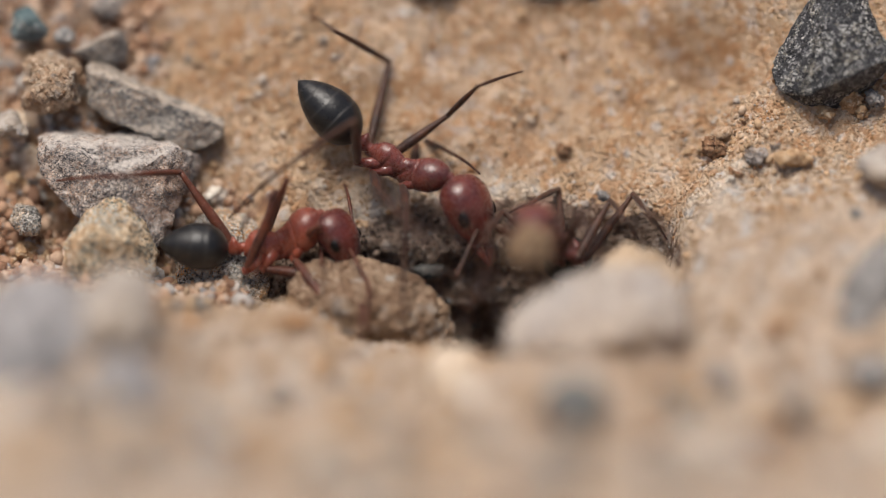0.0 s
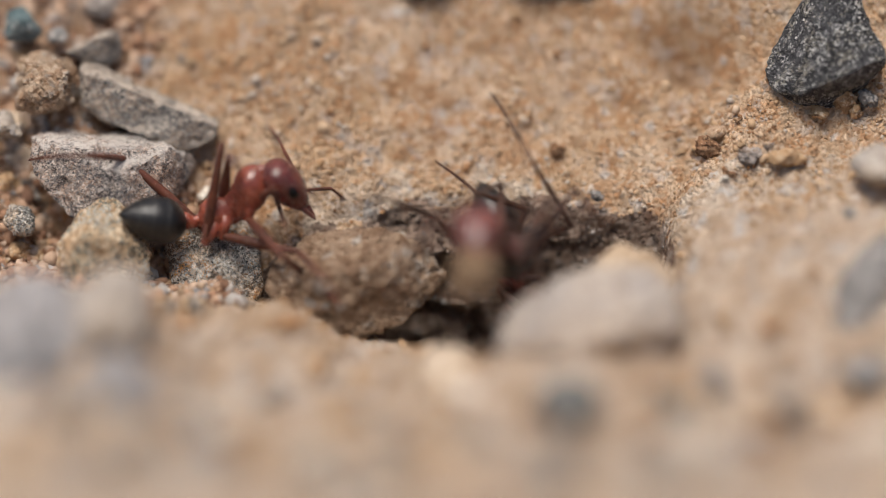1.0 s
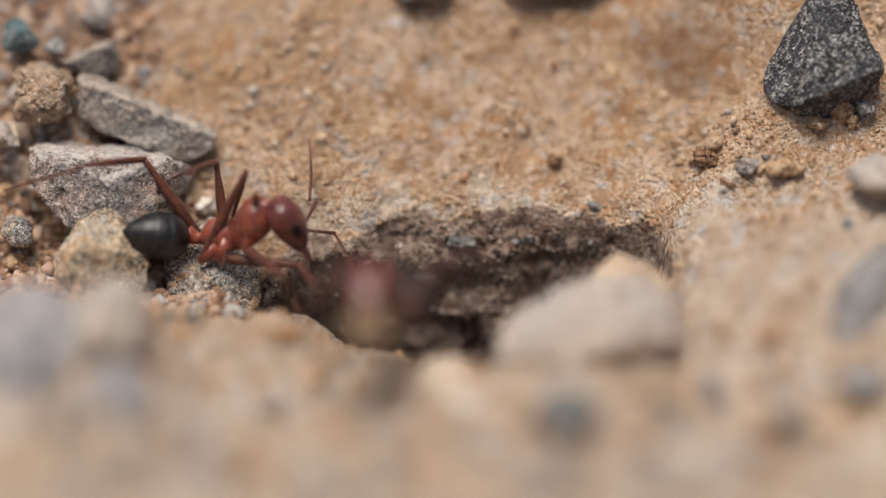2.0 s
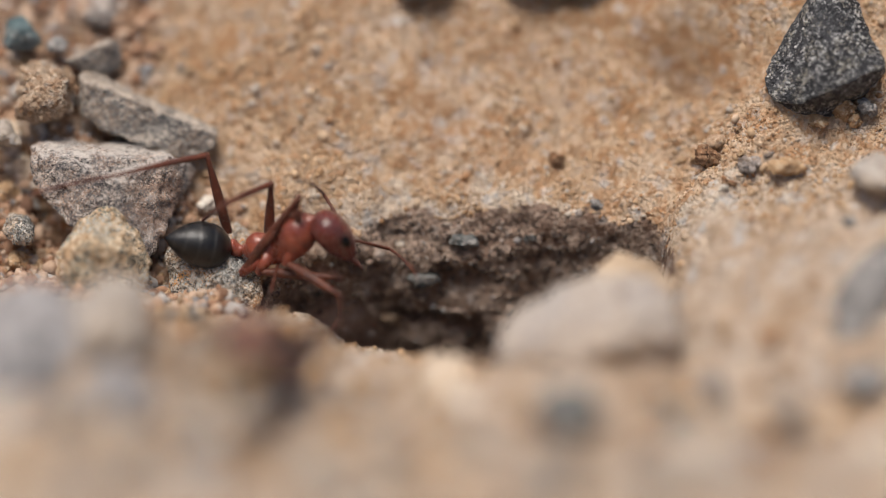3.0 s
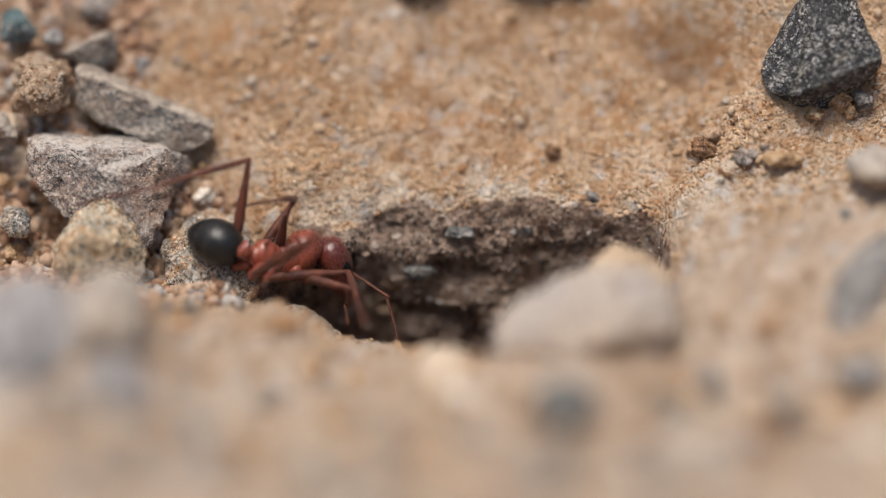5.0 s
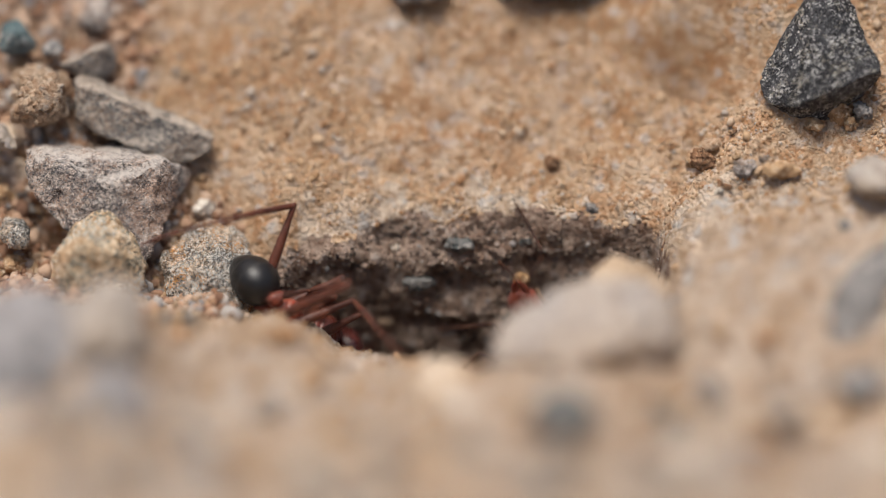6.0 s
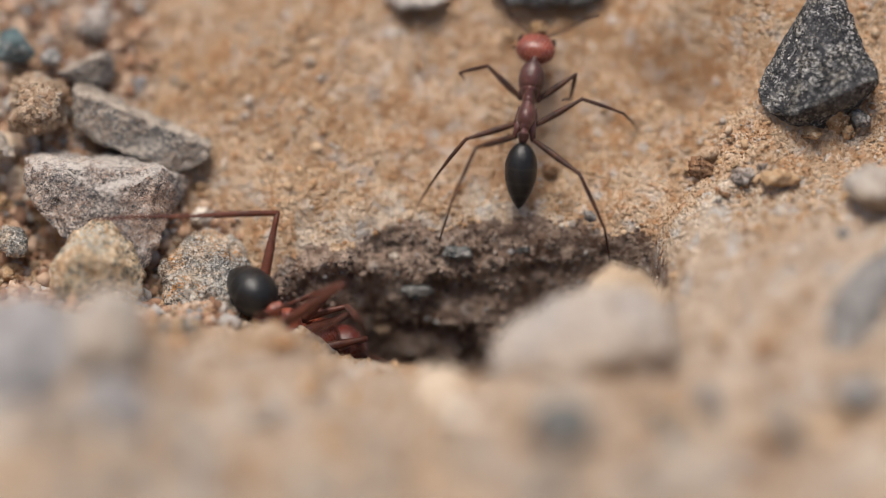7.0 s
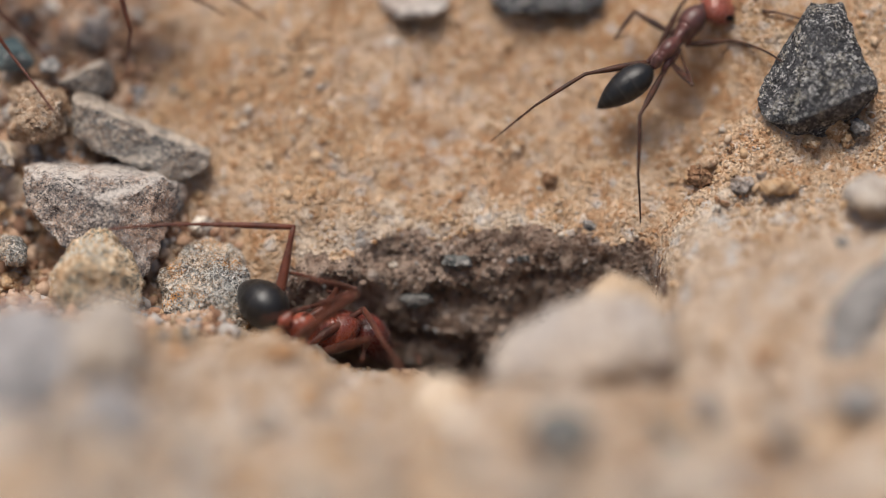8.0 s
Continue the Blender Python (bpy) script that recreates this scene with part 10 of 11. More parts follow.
    walk(ant_d["L1foot"], [
        (0, at(0.79, -0.53, -0.75, 0.938, -0.199, 0.094, 0.267)),
        (5.5, at(0.79, -0.54, -0.75, 0.938, -0.199, 0.094, 0.268)),
        (5.62, at(0.66, 0.47, 0.21, 0.846, -0.059, 0.445, 0.287)),
        (5.75, at(1.36, 1.35, 1.05, 0.661, 0.206, 0.662, 0.289)),
        (6, at(4.01, 1.87, 0.75, 0.781, 0.419, 0.446, -0.125)),
        (6.15, at(4.08, 1.58, 1.18, 0.689, 0.316, 0.610, -0.230)),
        (6.3, at(3.66, 1.46, 1.61, 0.567, 0.187, 0.727, -0.339)),
        (6.5, at(3.30, 1.90, 1.24, 0.606, 0.181, 0.552, -0.543)),
        (6.6, at(3.11, 2.00, 1.12, 0.401, 0.462, 0.685, -0.395)),
        (6.7, at(2.12, 1.05, 1.89, 0.397, 0.447, 0.730, -0.331)),
        (6.8, at(1.15, 0.23, 1.47, 0.557, 0.556, 0.601, -0.143)),
        (6.9, at(2.89, 0.76, 2.17, 0.452, 0.404, 0.737, -0.301)),
        (7, at(3.89, 1.56, 1.37, 0.511, 0.349, 0.684, -0.386)),
        (7.12, at(3.17, 0.91, 2.10, 0.537, 0.331, 0.694, -0.348)),
        (7.25, at(1.91, 0.24, 2.06, 0.646, 0.348, 0.633, -0.246)),
        (7.38, at(3.64, -0.28, 2.16, 0.552, 0.256, 0.762, -0.222)),
        (7.5, at(4.78, -0.84, 1.02, 0.553, 0.182, 0.793, -0.183)),
        (7.75, at(4.04, 0.58, 1.91, 0.511, 0.293, 0.672, -0.449)),
        (8, at(2.98, 2.08, 0.97, 0.471, 0.440, 0.415, -0.642))])
    walk(ant_d["L2thigh"], [
        (0, at(-1.28, 0.44, -0.86, 0.160, -0.428, -0.089, -0.885)),
        (5.5, at(-1.28, 0.44, -0.86, 0.158, -0.427, -0.090, -0.886)),
        (5.75, at(-1.28, 0.44, -0.86, 0.125, 0.567, 0.241, 0.778)),
        (5.88, at(-1.28, 0.44, -0.86, 0.290, 0.645, 0.305, 0.638)),
        (6, at(-1.28, 0.44, -0.86, 0.438, 0.686, 0.352, 0.463)),
        (6.3, at(-1.28, 0.44, -0.86, 0.445, 0.677, 0.367, 0.457)),
        (6.4, at(-1.28, 0.44, -0.86, 0.466, 0.685, 0.364, 0.425)),
        (6.5, at(-1.28, 0.44, -0.86, 0.488, 0.704, 0.344, 0.385)),
        (6.6, at(-1.28, 0.44, -0.86, 0.513, 0.645, 0.441, 0.356)),
        (6.8, at(-1.28, 0.44, -0.86, 0.458, 0.575, 0.527, 0.426)),
        (7, at(-1.28, 0.44, -0.86, 0.286, 0.429, 0.635, 0.575)),
        (7.25, at(-1.28, 0.44, -0.86, 0.223, 0.452, 0.614, 0.608)),
        (7.5, at(-1.28, 0.44, -0.86, 0.265, 0.416, 0.640, 0.590)),
        (7.75, at(-1.28, 0.44, -0.86, 0.338, 0.757, 0.362, 0.427)),
        (8, at(-1.28, 0.44, -0.86, 0.277, 0.921, -0.007, 0.273))])
    walk(ant_d["L2shin"], [
        (0, at(3.50, 0.00, 0.00, 0.076, 0.001, 0.062, 0.995)),
        (5.5, at(3.50, 0.00, 0.00, 0.076, 0.001, 0.062, 0.995)),
        (5.75, at(3.50, 0.00, 0.00, 0.282, -0.141, -0.048, -0.948)),
        (5.88, at(3.50, 0.00, 0.00, 0.580, -0.245, 0.053, -0.775)),
        (6, at(3.50, 0.00, 0.00, 0.772, -0.320, 0.211, -0.507)),
        (6.3, at(3.50, 0.00, 0.00, 0.780, -0.323, 0.200, -0.497)),
        (6.4, at(3.50, 0.00, 0.00, 0.903, -0.130, 0.396, 0.102)),
        (6.5, at(3.50, 0.00, 0.00, 0.967, -0.194, 0.151, -0.069)),
        (6.6, at(3.50, 0.00, 0.00, 0.949, -0.205, 0.236, 0.044)),
        (6.8, at(3.50, 0.00, 0.00, 0.932, -0.220, 0.289, 0.013)),
        (7, at(3.50, 0.00, 0.00, 0.922, -0.191, 0.240, -0.235)),
        (7.25, at(3.50, 0.00, 0.00, 0.863, -0.205, 0.168, -0.430)),
        (7.5, at(3.50, 0.00, 0.00, 0.946, -0.217, 0.123, -0.207)),
        (7.75, at(3.50, 0.00, 0.00, 0.907, -0.398, -0.011, -0.133)),
        (8, at(3.50, 0.00, 0.00, 0.805, -0.549, -0.145, -0.170))])
    walk(ant_d["L2foot"], [
        (0, at(0.73, 0.42, -0.02, 0.075, -0.001, 0.061, 0.995)),
        (5.5, at(0.73, 0.42, -0.02, 0.075, -0.001, 0.061, 0.995)),
        (5.75, at(1.26, -1.46, 0.82, 0.474, 0.015, 0.036, -0.879)),
        (5.88, at(2.92, -2.59, 0.89, 0.702, -0.165, 0.104, -0.685)),
        (6, at(4.61, -2.57, -0.00, 0.848, -0.294, 0.191, -0.398)),
        (6.3, at(4.69, -2.53, 0.02, 0.856, -0.296, 0.180, -0.383)),
        (6.4, at(5.36, 0.23, -2.08, 0.808, -0.358, 0.108, -0.455)),
        (6.5, at(6.15, -0.54, -0.74, 0.757, -0.410, 0.078, -0.503)),
        (6.6, at(5.98, -0.04, -1.30, 0.743, -0.262, 0.190, -0.586)),
        (6.8, at(5.83, -0.29, -1.52, 0.687, -0.142, 0.118, -0.703)),
        (7, at(5.67, -1.47, -0.99, 0.850, 0.142, -0.002, -0.508)),
        (7.25, at(5.11, -2.27, -0.32, 0.698, 0.024, -0.212, -0.684)),
        (7.5, at(5.97, -1.25, -0.40, 0.683, -0.059, -0.317, -0.656)),
        (7.75, at(6.20, -0.65, 0.35, 0.579, -0.464, -0.056, -0.668)),
        (8, at(6.02, -0.32, 1.18, 0.266, -0.627, 0.220, -0.698))])
    walk(ant_d["L3thigh"], [
        (0, at(-2.00, 0.44, -0.74, 0.123, -0.459, -0.085, -0.876)),
        (5.5, at(-2.00, 0.44, -0.74, 0.121, -0.459, -0.086, -0.876)),
        (5.62, at(-2.00, 0.44, -0.74, 0.023, -0.456, -0.137, -0.879)),
        (5.75, at(-2.00, 0.44, -0.74, 0.075, 0.448, 0.187, 0.871)),
        (5.88, at(-2.00, 0.44, -0.74, 0.172, 0.438, 0.233, 0.851)),
        (6, at(-2.00, 0.44, -0.74, 0.268, 0.423, 0.277, 0.820)),
        (6.15, at(-2.00, 0.44, -0.74, 0.212, 0.397, 0.268, 0.852)),
        (6.3, at(-2.00, 0.44, -0.74, 0.155, 0.370, 0.256, 0.879)),
        (6.5, at(-2.00, 0.44, -0.74, 0.058, 0.444, 0.200, 0.871)),
        (6.6, at(-2.00, 0.44, -0.74, 0.015, 0.640, 0.138, 0.755)),
        (6.8, at(-2.00, 0.44, -0.74, 0.200, 0.572, 0.294, 0.739)),
        (7, at(-2.00, 0.44, -0.74, 0.132, 0.494, 0.290, 0.809)),
        (7.25, at(-2.00, 0.44, -0.74, 0.119, 0.458, 0.295, 0.830)),
        (7.5, at(-2.00, 0.44, -0.74, 0.312, 0.337, 0.405, 0.790)),
        (7.75, at(-2.00, 0.44, -0.74, 0.294, 0.253, 0.440, 0.810)),
        (8, at(-2.00, 0.44, -0.74, 0.246, 0.187, 0.461, 0.832))])
    walk(ant_d["L3shin"], [
        (0, at(4.40, 0.00, 0.00, 0.068, 0.061, 0.057, 0.994)),
        (5.5, at(4.40, 0.00, 0.00, 0.068, 0.061, 0.057, 0.994)),
        (5.62, at(4.40, 0.00, 0.00, 0.057, 0.019, -0.059, -0.996)),
        (5.75, at(4.40, 0.00, 0.00, 0.181, 0.098, -0.042, -0.978)),
        (5.88, at(4.40, 0.00, 0.00, 0.460, 0.273, 0.016, -0.844)),
        (6, at(4.40, 0.00, 0.00, 0.666, 0.419, 0.115, -0.607)),
        (6.15, at(4.40, 0.00, 0.00, 0.489, 0.275, 0.007, -0.828)),
        (6.3, at(4.40, 0.00, 0.00, 0.341, 0.148, -0.082, -0.925)),
        (6.5, at(4.40, 0.00, 0.00, 0.532, 0.490, 0.008, -0.690)),
        (6.6, at(4.40, 0.00, 0.00, 0.578, 0.504, 0.103, -0.634)),
        (6.8, at(4.40, 0.00, 0.00, 0.733, 0.499, 0.215, -0.409)),
        (7, at(4.40, 0.00, 0.00, 0.649, 0.518, 0.203, -0.519)),
        (7.25, at(4.40, 0.00, 0.00, 0.645, 0.520, 0.174, -0.531)),
        (7.5, at(4.40, 0.00, 0.00, 0.735, 0.463, 0.318, -0.380)),
        (7.75, at(4.40, 0.00, 0.00, 0.789, 0.493, 0.222, -0.291)),
        (8, at(4.40, 0.00, 0.00, 0.821, 0.519, 0.092, -0.222))])
    walk(ant_d["L3foot"], [
        (0, at(0.66, 0.54, 0.43, 0.063, 0.054, 0.053, 0.995)),
        (5.5, at(0.66, 0.54, 0.43, 0.063, 0.054, 0.053, 0.995)),
        (5.62, at(0.63, -0.44, -0.12, 0.207, 0.243, -0.033, -0.947)),
        (5.75, at(0.92, -1.38, -0.67, 0.427, 0.505, 0.058, -0.748)),
        (5.88, at(2.78, -2.92, -1.81, 0.588, 0.456, 0.037, -0.667)),
        (6, at(5.30, -2.71, -2.51, 0.726, 0.414, 0.010, -0.549)),
        (6.15, at(2.99, -3.06, -1.75, 0.637, 0.487, 0.054, -0.595)),
        (6.3, at(1.65, -2.49, -0.83, 0.343, 0.176, -0.117, -0.915)),
        (6.5, at(4.58, -2.76, -2.60, 0.158, 0.106, -0.115, -0.975)),
        (6.6, at(5.07, -2.39, -2.88, 0.019, -0.054, -0.091, -0.994)),
        (6.8, at(6.58, -1.46, -2.75, 0.306, 0.137, -0.058, -0.940)),
        (7, at(5.84, -1.76, -3.04, 0.380, 0.413, -0.073, -0.824)),
        (7.25, at(5.82, -1.92, -2.96, 0.358, 0.324, -0.144, -0.863)),
        (7.5, at(6.33, -1.01, -3.11, 0.464, 0.155, -0.208, -0.847)),
        (7.75, at(7.18, -0.92, -2.42, 0.601, 0.374, -0.168, -0.686)),
        (8, at(7.76, -1.02, -1.45, 0.665, 0.626, -0.023, -0.406))])
    walk(ant_d["Rscape"], [
        (0, at(1.36, -0.30, 0.42, -0.302, 0.310, 0.768, 0.472)),
        (5.5, at(1.36, -0.30, 0.42, -0.300, 0.311, 0.769, 0.471)),
        (5.75, at(1.36, -0.30, 0.42, -0.580, 0.378, 0.690, 0.212)),
        (6, at(1.36, -0.30, 0.42, -0.769, 0.387, 0.502, -0.080)),
        (6.15, at(1.36, -0.30, 0.42, -0.928, 0.215, 0.254, 0.165)),
        (6.3, at(1.36, -0.30, 0.42, -0.638, 0.284, 0.274, 0.661)),
        (6.5, at(1.36, -0.30, 0.42, -0.881, 0.115, 0.274, 0.369)),
        (6.6, at(1.36, -0.30, 0.42, -0.859, 0.136, 0.296, 0.395)),
        (6.8, at(1.36, -0.30, 0.42, -0.821, 0.107, 0.165, 0.535)),
        (7, at(1.36, -0.30, 0.42, -0.940, -0.045, -0.139, 0.308)),
        (7.5, at(1.36, -0.30, 0.42, -0.945, 0.053, 0.262, 0.190)),
        (8, at(1.36, -0.30, 0.42, -0.893, 0.105, 0.331, 0.285))])
    walk(ant_d["Rwhip"], [
        (0, at(0.31, 0.14, 2.16, -0.083, 0.007, 0.717, -0.692)),
        (5.5, at(0.31, 0.15, 2.15, -0.083, 0.008, 0.720, -0.689)),
        (5.67, at(1.16, 0.39, 2.12, -0.477, 0.049, 0.773, -0.415)),
        (5.83, at(2.01, 0.63, 2.09, -0.759, 0.079, 0.644, -0.043)),
        (6, at(2.86, 0.88, 2.05, -0.863, 0.090, 0.364, 0.338)),
        (6.3, at(1.31, -1.86, 2.06, -0.422, 0.508, 0.314, 0.682)),
        (6.5, at(2.67, -1.63, 1.71, -0.177, 0.595, 0.136, 0.772)),
        (6.6, at(2.53, -1.66, 1.81, -0.980, -0.003, -0.017, 0.197)),
        (6.8, at(2.21, -2.21, 1.29, -0.938, -0.062, -0.246, 0.237)),
        (7, at(3.11, -1.58, -0.24, -0.339, 0.400, 0.162, 0.836)),
        (7.5, at(3.16, -1.05, 1.59, -0.804, 0.155, 0.239, 0.522)),
        (8, at(2.77, -1.30, 1.89, -0.947, 0.046, 0.159, 0.275))])
    walk(ant_d["R1thigh"], [
        (0, at(0.05, -0.44, -0.84, 0.253, 0.292, 0.017, 0.922)),
        (5.5, at(0.05, -0.44, -0.84, 0.253, 0.292, 0.017, 0.922)),
        (5.67, at(0.05, -0.44, -0.84, 0.086, 0.592, -0.121, 0.792)),
        (5.75, at(0.05, -0.44, -0.84, 0.003, 0.721, -0.178, 0.670)),
        (5.83, at(0.05, -0.44, -0.84, 0.095, -0.865, 0.223, -0.439)),
        (6, at(0.05, -0.44, -0.84, 0.134, -0.840, 0.301, -0.432)),
        (6.15, at(0.05, -0.44, -0.84, 0.111, -0.874, 0.232, -0.412)),
        (6.3, at(0.05, -0.44, -0.84, 0.085, -0.904, 0.157, -0.388)),
        (6.4, at(0.05, -0.44, -0.84, 0.059, -0.822, 0.175, -0.538)),
        (6.5, at(0.05, -0.44, -0.84, 0.049, -0.776, 0.184, -0.601)),
        (6.6, at(0.05, -0.44, -0.84, 0.072, -0.886, 0.154, -0.432)),
        (6.8, at(0.05, -0.44, -0.84, 0.201, -0.900, 0.331, -0.199)),
        (7, at(0.05, -0.44, -0.84, 0.204, -0.880, 0.377, -0.205)),
        (7.25, at(0.05, -0.44, -0.84, 0.188, -0.904, 0.314, -0.221)),
        (7.38, at(0.05, -0.44, -0.84, 0.186, -0.902, 0.316, -0.226)),
        (7.5, at(0.05, -0.44, -0.84, 0.187, -0.901, 0.319, -0.226)),
        (8, at(0.05, -0.44, -0.84, 0.238, -0.892, 0.369, -0.112))])
    walk(ant_d["R1shin"], [
        (0, at(2.90, 0.00, 0.00, 0.170, 0.175, 0.122, -0.962)),
        (5.5, at(2.90, 0.00, 0.00, 0.168, 0.173, 0.122, -0.963)),
        (5.67, at(2.90, 0.00, 0.00, 0.005, -0.167, 0.151, -0.974)),
        (5.75, at(2.90, 0.00, 0.00, 0.155, 0.432, -0.141, 0.877)),
        (5.83, at(2.90, 0.00, 0.00, 0.322, 0.720, -0.065, 0.612)),
        (6, at(2.90, 0.00, 0.00, 0.457, 0.690, -0.017, 0.561)),
        (6.15, at(2.90, 0.00, 0.00, 0.499, 0.843, 0.025, 0.198)),
        (6.3, at(2.90, 0.00, 0.00, 0.495, 0.869, 0.008, -0.000)),
        (6.4, at(2.90, 0.00, 0.00, 0.405, 0.681, -0.229, 0.566)),
        (6.5, at(2.90, 0.00, 0.00, 0.351, 0.550, -0.288, 0.701)),
        (6.6, at(2.90, 0.00, 0.00, 0.309, 0.487, -0.229, 0.784)),
        (6.8, at(2.90, 0.00, 0.00, 0.453, 0.277, -0.170, 0.830)),
        (7, at(2.90, 0.00, 0.00, 0.442, 0.211, -0.189, 0.851)),
        (7.25, at(2.90, 0.00, 0.00, 0.810, 0.180, 0.016, 0.557)),
        (7.38, at(2.90, 0.00, 0.00, 0.878, 0.326, -0.188, 0.295)),
        (7.5, at(2.90, 0.00, 0.00, 0.928, 0.366, -0.025, -0.067)),
        (8, at(2.90, 0.00, 0.00, 0.817, 0.396, 0.419, -0.035))])
    walk(ant_d["R1foot"], [
        (0, at(0.87, -0.66, -0.87, 0.956, 0.074, 0.141, 0.245)),
        (5.5, at(0.87, -0.65, -0.86, 0.957, 0.074, 0.141, 0.245)),
        (5.67, at(0.73, -0.14, 0.74, 0.744, 0.252, 0.566, 0.250)),
        (5.75, at(1.57, 0.35, 1.84, 0.604, 0.411, 0.645, 0.224)),
        (5.83, at(3.46, 0.69, 2.12, 0.443, 0.576, 0.683, 0.071)),
        (6, at(3.75, 1.13, 1.82, 0.588, 0.635, 0.488, -0.115)),
        (6.15, at(5.02, 0.55, 0.71, 0.621, 0.480, 0.565, -0.256)),
        (6.3, at(5.20, 0.03, -0.02, 0.644, 0.300, 0.607, -0.356)),
        (6.4, at(3.49, 0.34, 2.20, 0.842, 0.385, 0.301, -0.228)),
        (6.5, at(2.56, 0.40, 2.24, 0.908, 0.406, 0.032, -0.101)),
        (6.6, at(2.13, 0.60, 2.08, 0.902, 0.357, 0.136, -0.202)),
        (6.8, at(1.90, 1.51, 1.41, 0.597, 0.366, 0.471, -0.537)),
        (7, at(1.70, 1.55, 1.21, 0.547, 0.335, 0.450, -0.621)),
        (7.25, at(3.77, 2.09, 0.40, 0.502, 0.242, 0.515, -0.652)),
        (7.38, at(4.64, 0.91, 1.20, 0.473, 0.324, 0.549, -0.608)),
        (7.5, at(5.18, -0.33, -0.00, 0.476, 0.420, 0.555, -0.538)),
        (8, at(4.39, 0.63, -1.64, 0.431, 0.712, 0.446, -0.330))])
    walk(ant_d["R2thigh"], [
        (0, at(-1.28, -0.44, -0.86, 0.264, 0.437, -0.029, 0.859)),
        (5.5, at(-1.28, -0.44, -0.86, 0.265, 0.435, -0.028, 0.860)),
        (5.75, at(-1.28, -0.44, -0.86, 0.052, -0.592, 0.233, -0.769)),
        (5.88, at(-1.28, -0.44, -0.86, 0.216, -0.658, 0.318, -0.648)),
        (6, at(-1.28, -0.44, -0.86, 0.368, -0.689, 0.386, -0.491)),
        (6.15, at(-1.28, -0.44, -0.86, 0.264, -0.705, 0.302, -0.586)),
        (6.3, at(-1.28, -0.44, -0.86, 0.132, -0.693, 0.198, -0.680)),
        (6.5, at(-1.28, -0.44, -0.86, 0.020, -0.666, 0.105, -0.738)),
        (6.6, at(-1.28, -0.44, -0.86, 0.073, -0.824, 0.122, -0.548)),
        (6.8, at(-1.28, -0.44, -0.86, 0.167, -0.811, 0.254, -0.500)),
        (7, at(-1.28, -0.44, -0.86, 0.324, -0.825, 0.382, -0.262)),
        (7.25, at(-1.28, -0.44, -0.86, 0.317, -0.838, 0.354, -0.267)),
        (7.5, at(-1.28, -0.44, -0.86, 0.247, -0.788, 0.384, -0.412)),
        (7.62, at(-1.28, -0.44, -0.86, 0.211, -0.729, 0.426, -0.493)),
        (7.75, at(-1.28, -0.44, -0.86, 0.172, -0.659, 0.463, -0.567)),
        (8, at(-1.28, -0.44, -0.86, 0.104, -0.516, 0.516, -0.676))])
    walk(ant_d["R2shin"], [
        (0, at(3.50, 0.00, 0.00, 0.166, -0.018, 0.156, -0.974)),
        (5.5, at(3.50, 0.00, 0.00, 0.166, -0.018, 0.155, -0.974)),
        (5.75, at(3.50, 0.00, 0.00, 0.261, 0.173, -0.170, 0.934)),
        (5.88, at(3.50, 0.00, 0.00, 0.573, 0.226, -0.066, 0.785)),
        (6, at(3.50, 0.00, 0.00, 0.787, 0.268, 0.106, 0.546)),
        (6.15, at(3.50, 0.00, 0.00, 0.785, 0.242, 0.073, 0.565)),
        (6.3, at(3.50, 0.00, 0.00, 0.792, 0.205, 0.037, 0.574)),
        (6.5, at(3.50, 0.00, 0.00, 0.571, 0.086, 0.057, 0.815)),
        (6.6, at(3.50, 0.00, 0.00, 0.524, 0.067, 0.352, 0.773)),
        (6.8, at(3.50, 0.00, 0.00, 0.549, 0.258, 0.273, 0.747)),
        (7, at(3.50, 0.00, 0.00, 0.813, 0.413, 0.355, 0.207)),
        (7.25, at(3.50, 0.00, 0.00, 0.808, 0.423, 0.331, 0.244)),
        (7.5, at(3.50, 0.00, 0.00, 0.801, 0.427, 0.047, 0.417)),
        (7.62, at(3.50, 0.00, 0.00, 0.651, 0.357, -0.173, 0.647)),
        (7.75, at(3.50, 0.00, 0.00, 0.421, 0.210, -0.334, 0.817)),
        (8, at(3.50, 0.00, 0.00, 0.029, 0.100, -0.487, 0.867))])
    walk(ant_d["R2foot"], [
        (0, at(0.86, -0.92, -0.05, 0.166, -0.016, 0.156, -0.974)),
        (5.5, at(0.86, -0.92, -0.05, 0.165, -0.015, 0.155, -0.974)),
        (5.75, at(1.25, 1.20, 1.16, 0.434, -0.031, -0.081, 0.897)),
        (5.88, at(2.82, 2.44, 1.20, 0.683, 0.120, -0.011, 0.720)),
        (6, at(4.57, 2.57, 0.35, 0.856, 0.233, 0.081, 0.455)),
        (6.15, at(4.48, 2.58, 0.45, 0.569, 0.287, -0.123, 0.761)),
        (6.3, at(4.45, 2.59, 0.50, 0.109, 0.304, -0.243, 0.915)),
        (6.5, at(2.57, 2.63, 0.21, 0.278, 0.100, -0.121, 0.948)),
        (6.6, at(2.26, 2.40, -0.74, 0.343, 0.051, 0.053, 0.937)),
        (6.8, at(2.76, 2.69, 0.24, 0.486, 0.132, 0.032, 0.864)),
        (7, at(5.36, 1.76, -1.14, 0.625, 0.397, 0.025, 0.671)),
        (7.25, at(5.35, 1.89, -0.92, 0.631, 0.429, 0.030, 0.646)),
        (7.5, at(5.31, 1.98, 0.79, 0.591, 0.414, -0.159, 0.674)),
        (7.62, at(3.79, 2.01, 1.93, 0.486, 0.312, -0.283, 0.766)),
        (7.75, at(1.94, 1.53, 1.75, 0.358, 0.187, -0.376, 0.834)),
        (8, at(0.76, -0.13, 0.57, 0.030, 0.099, -0.496, 0.862))])
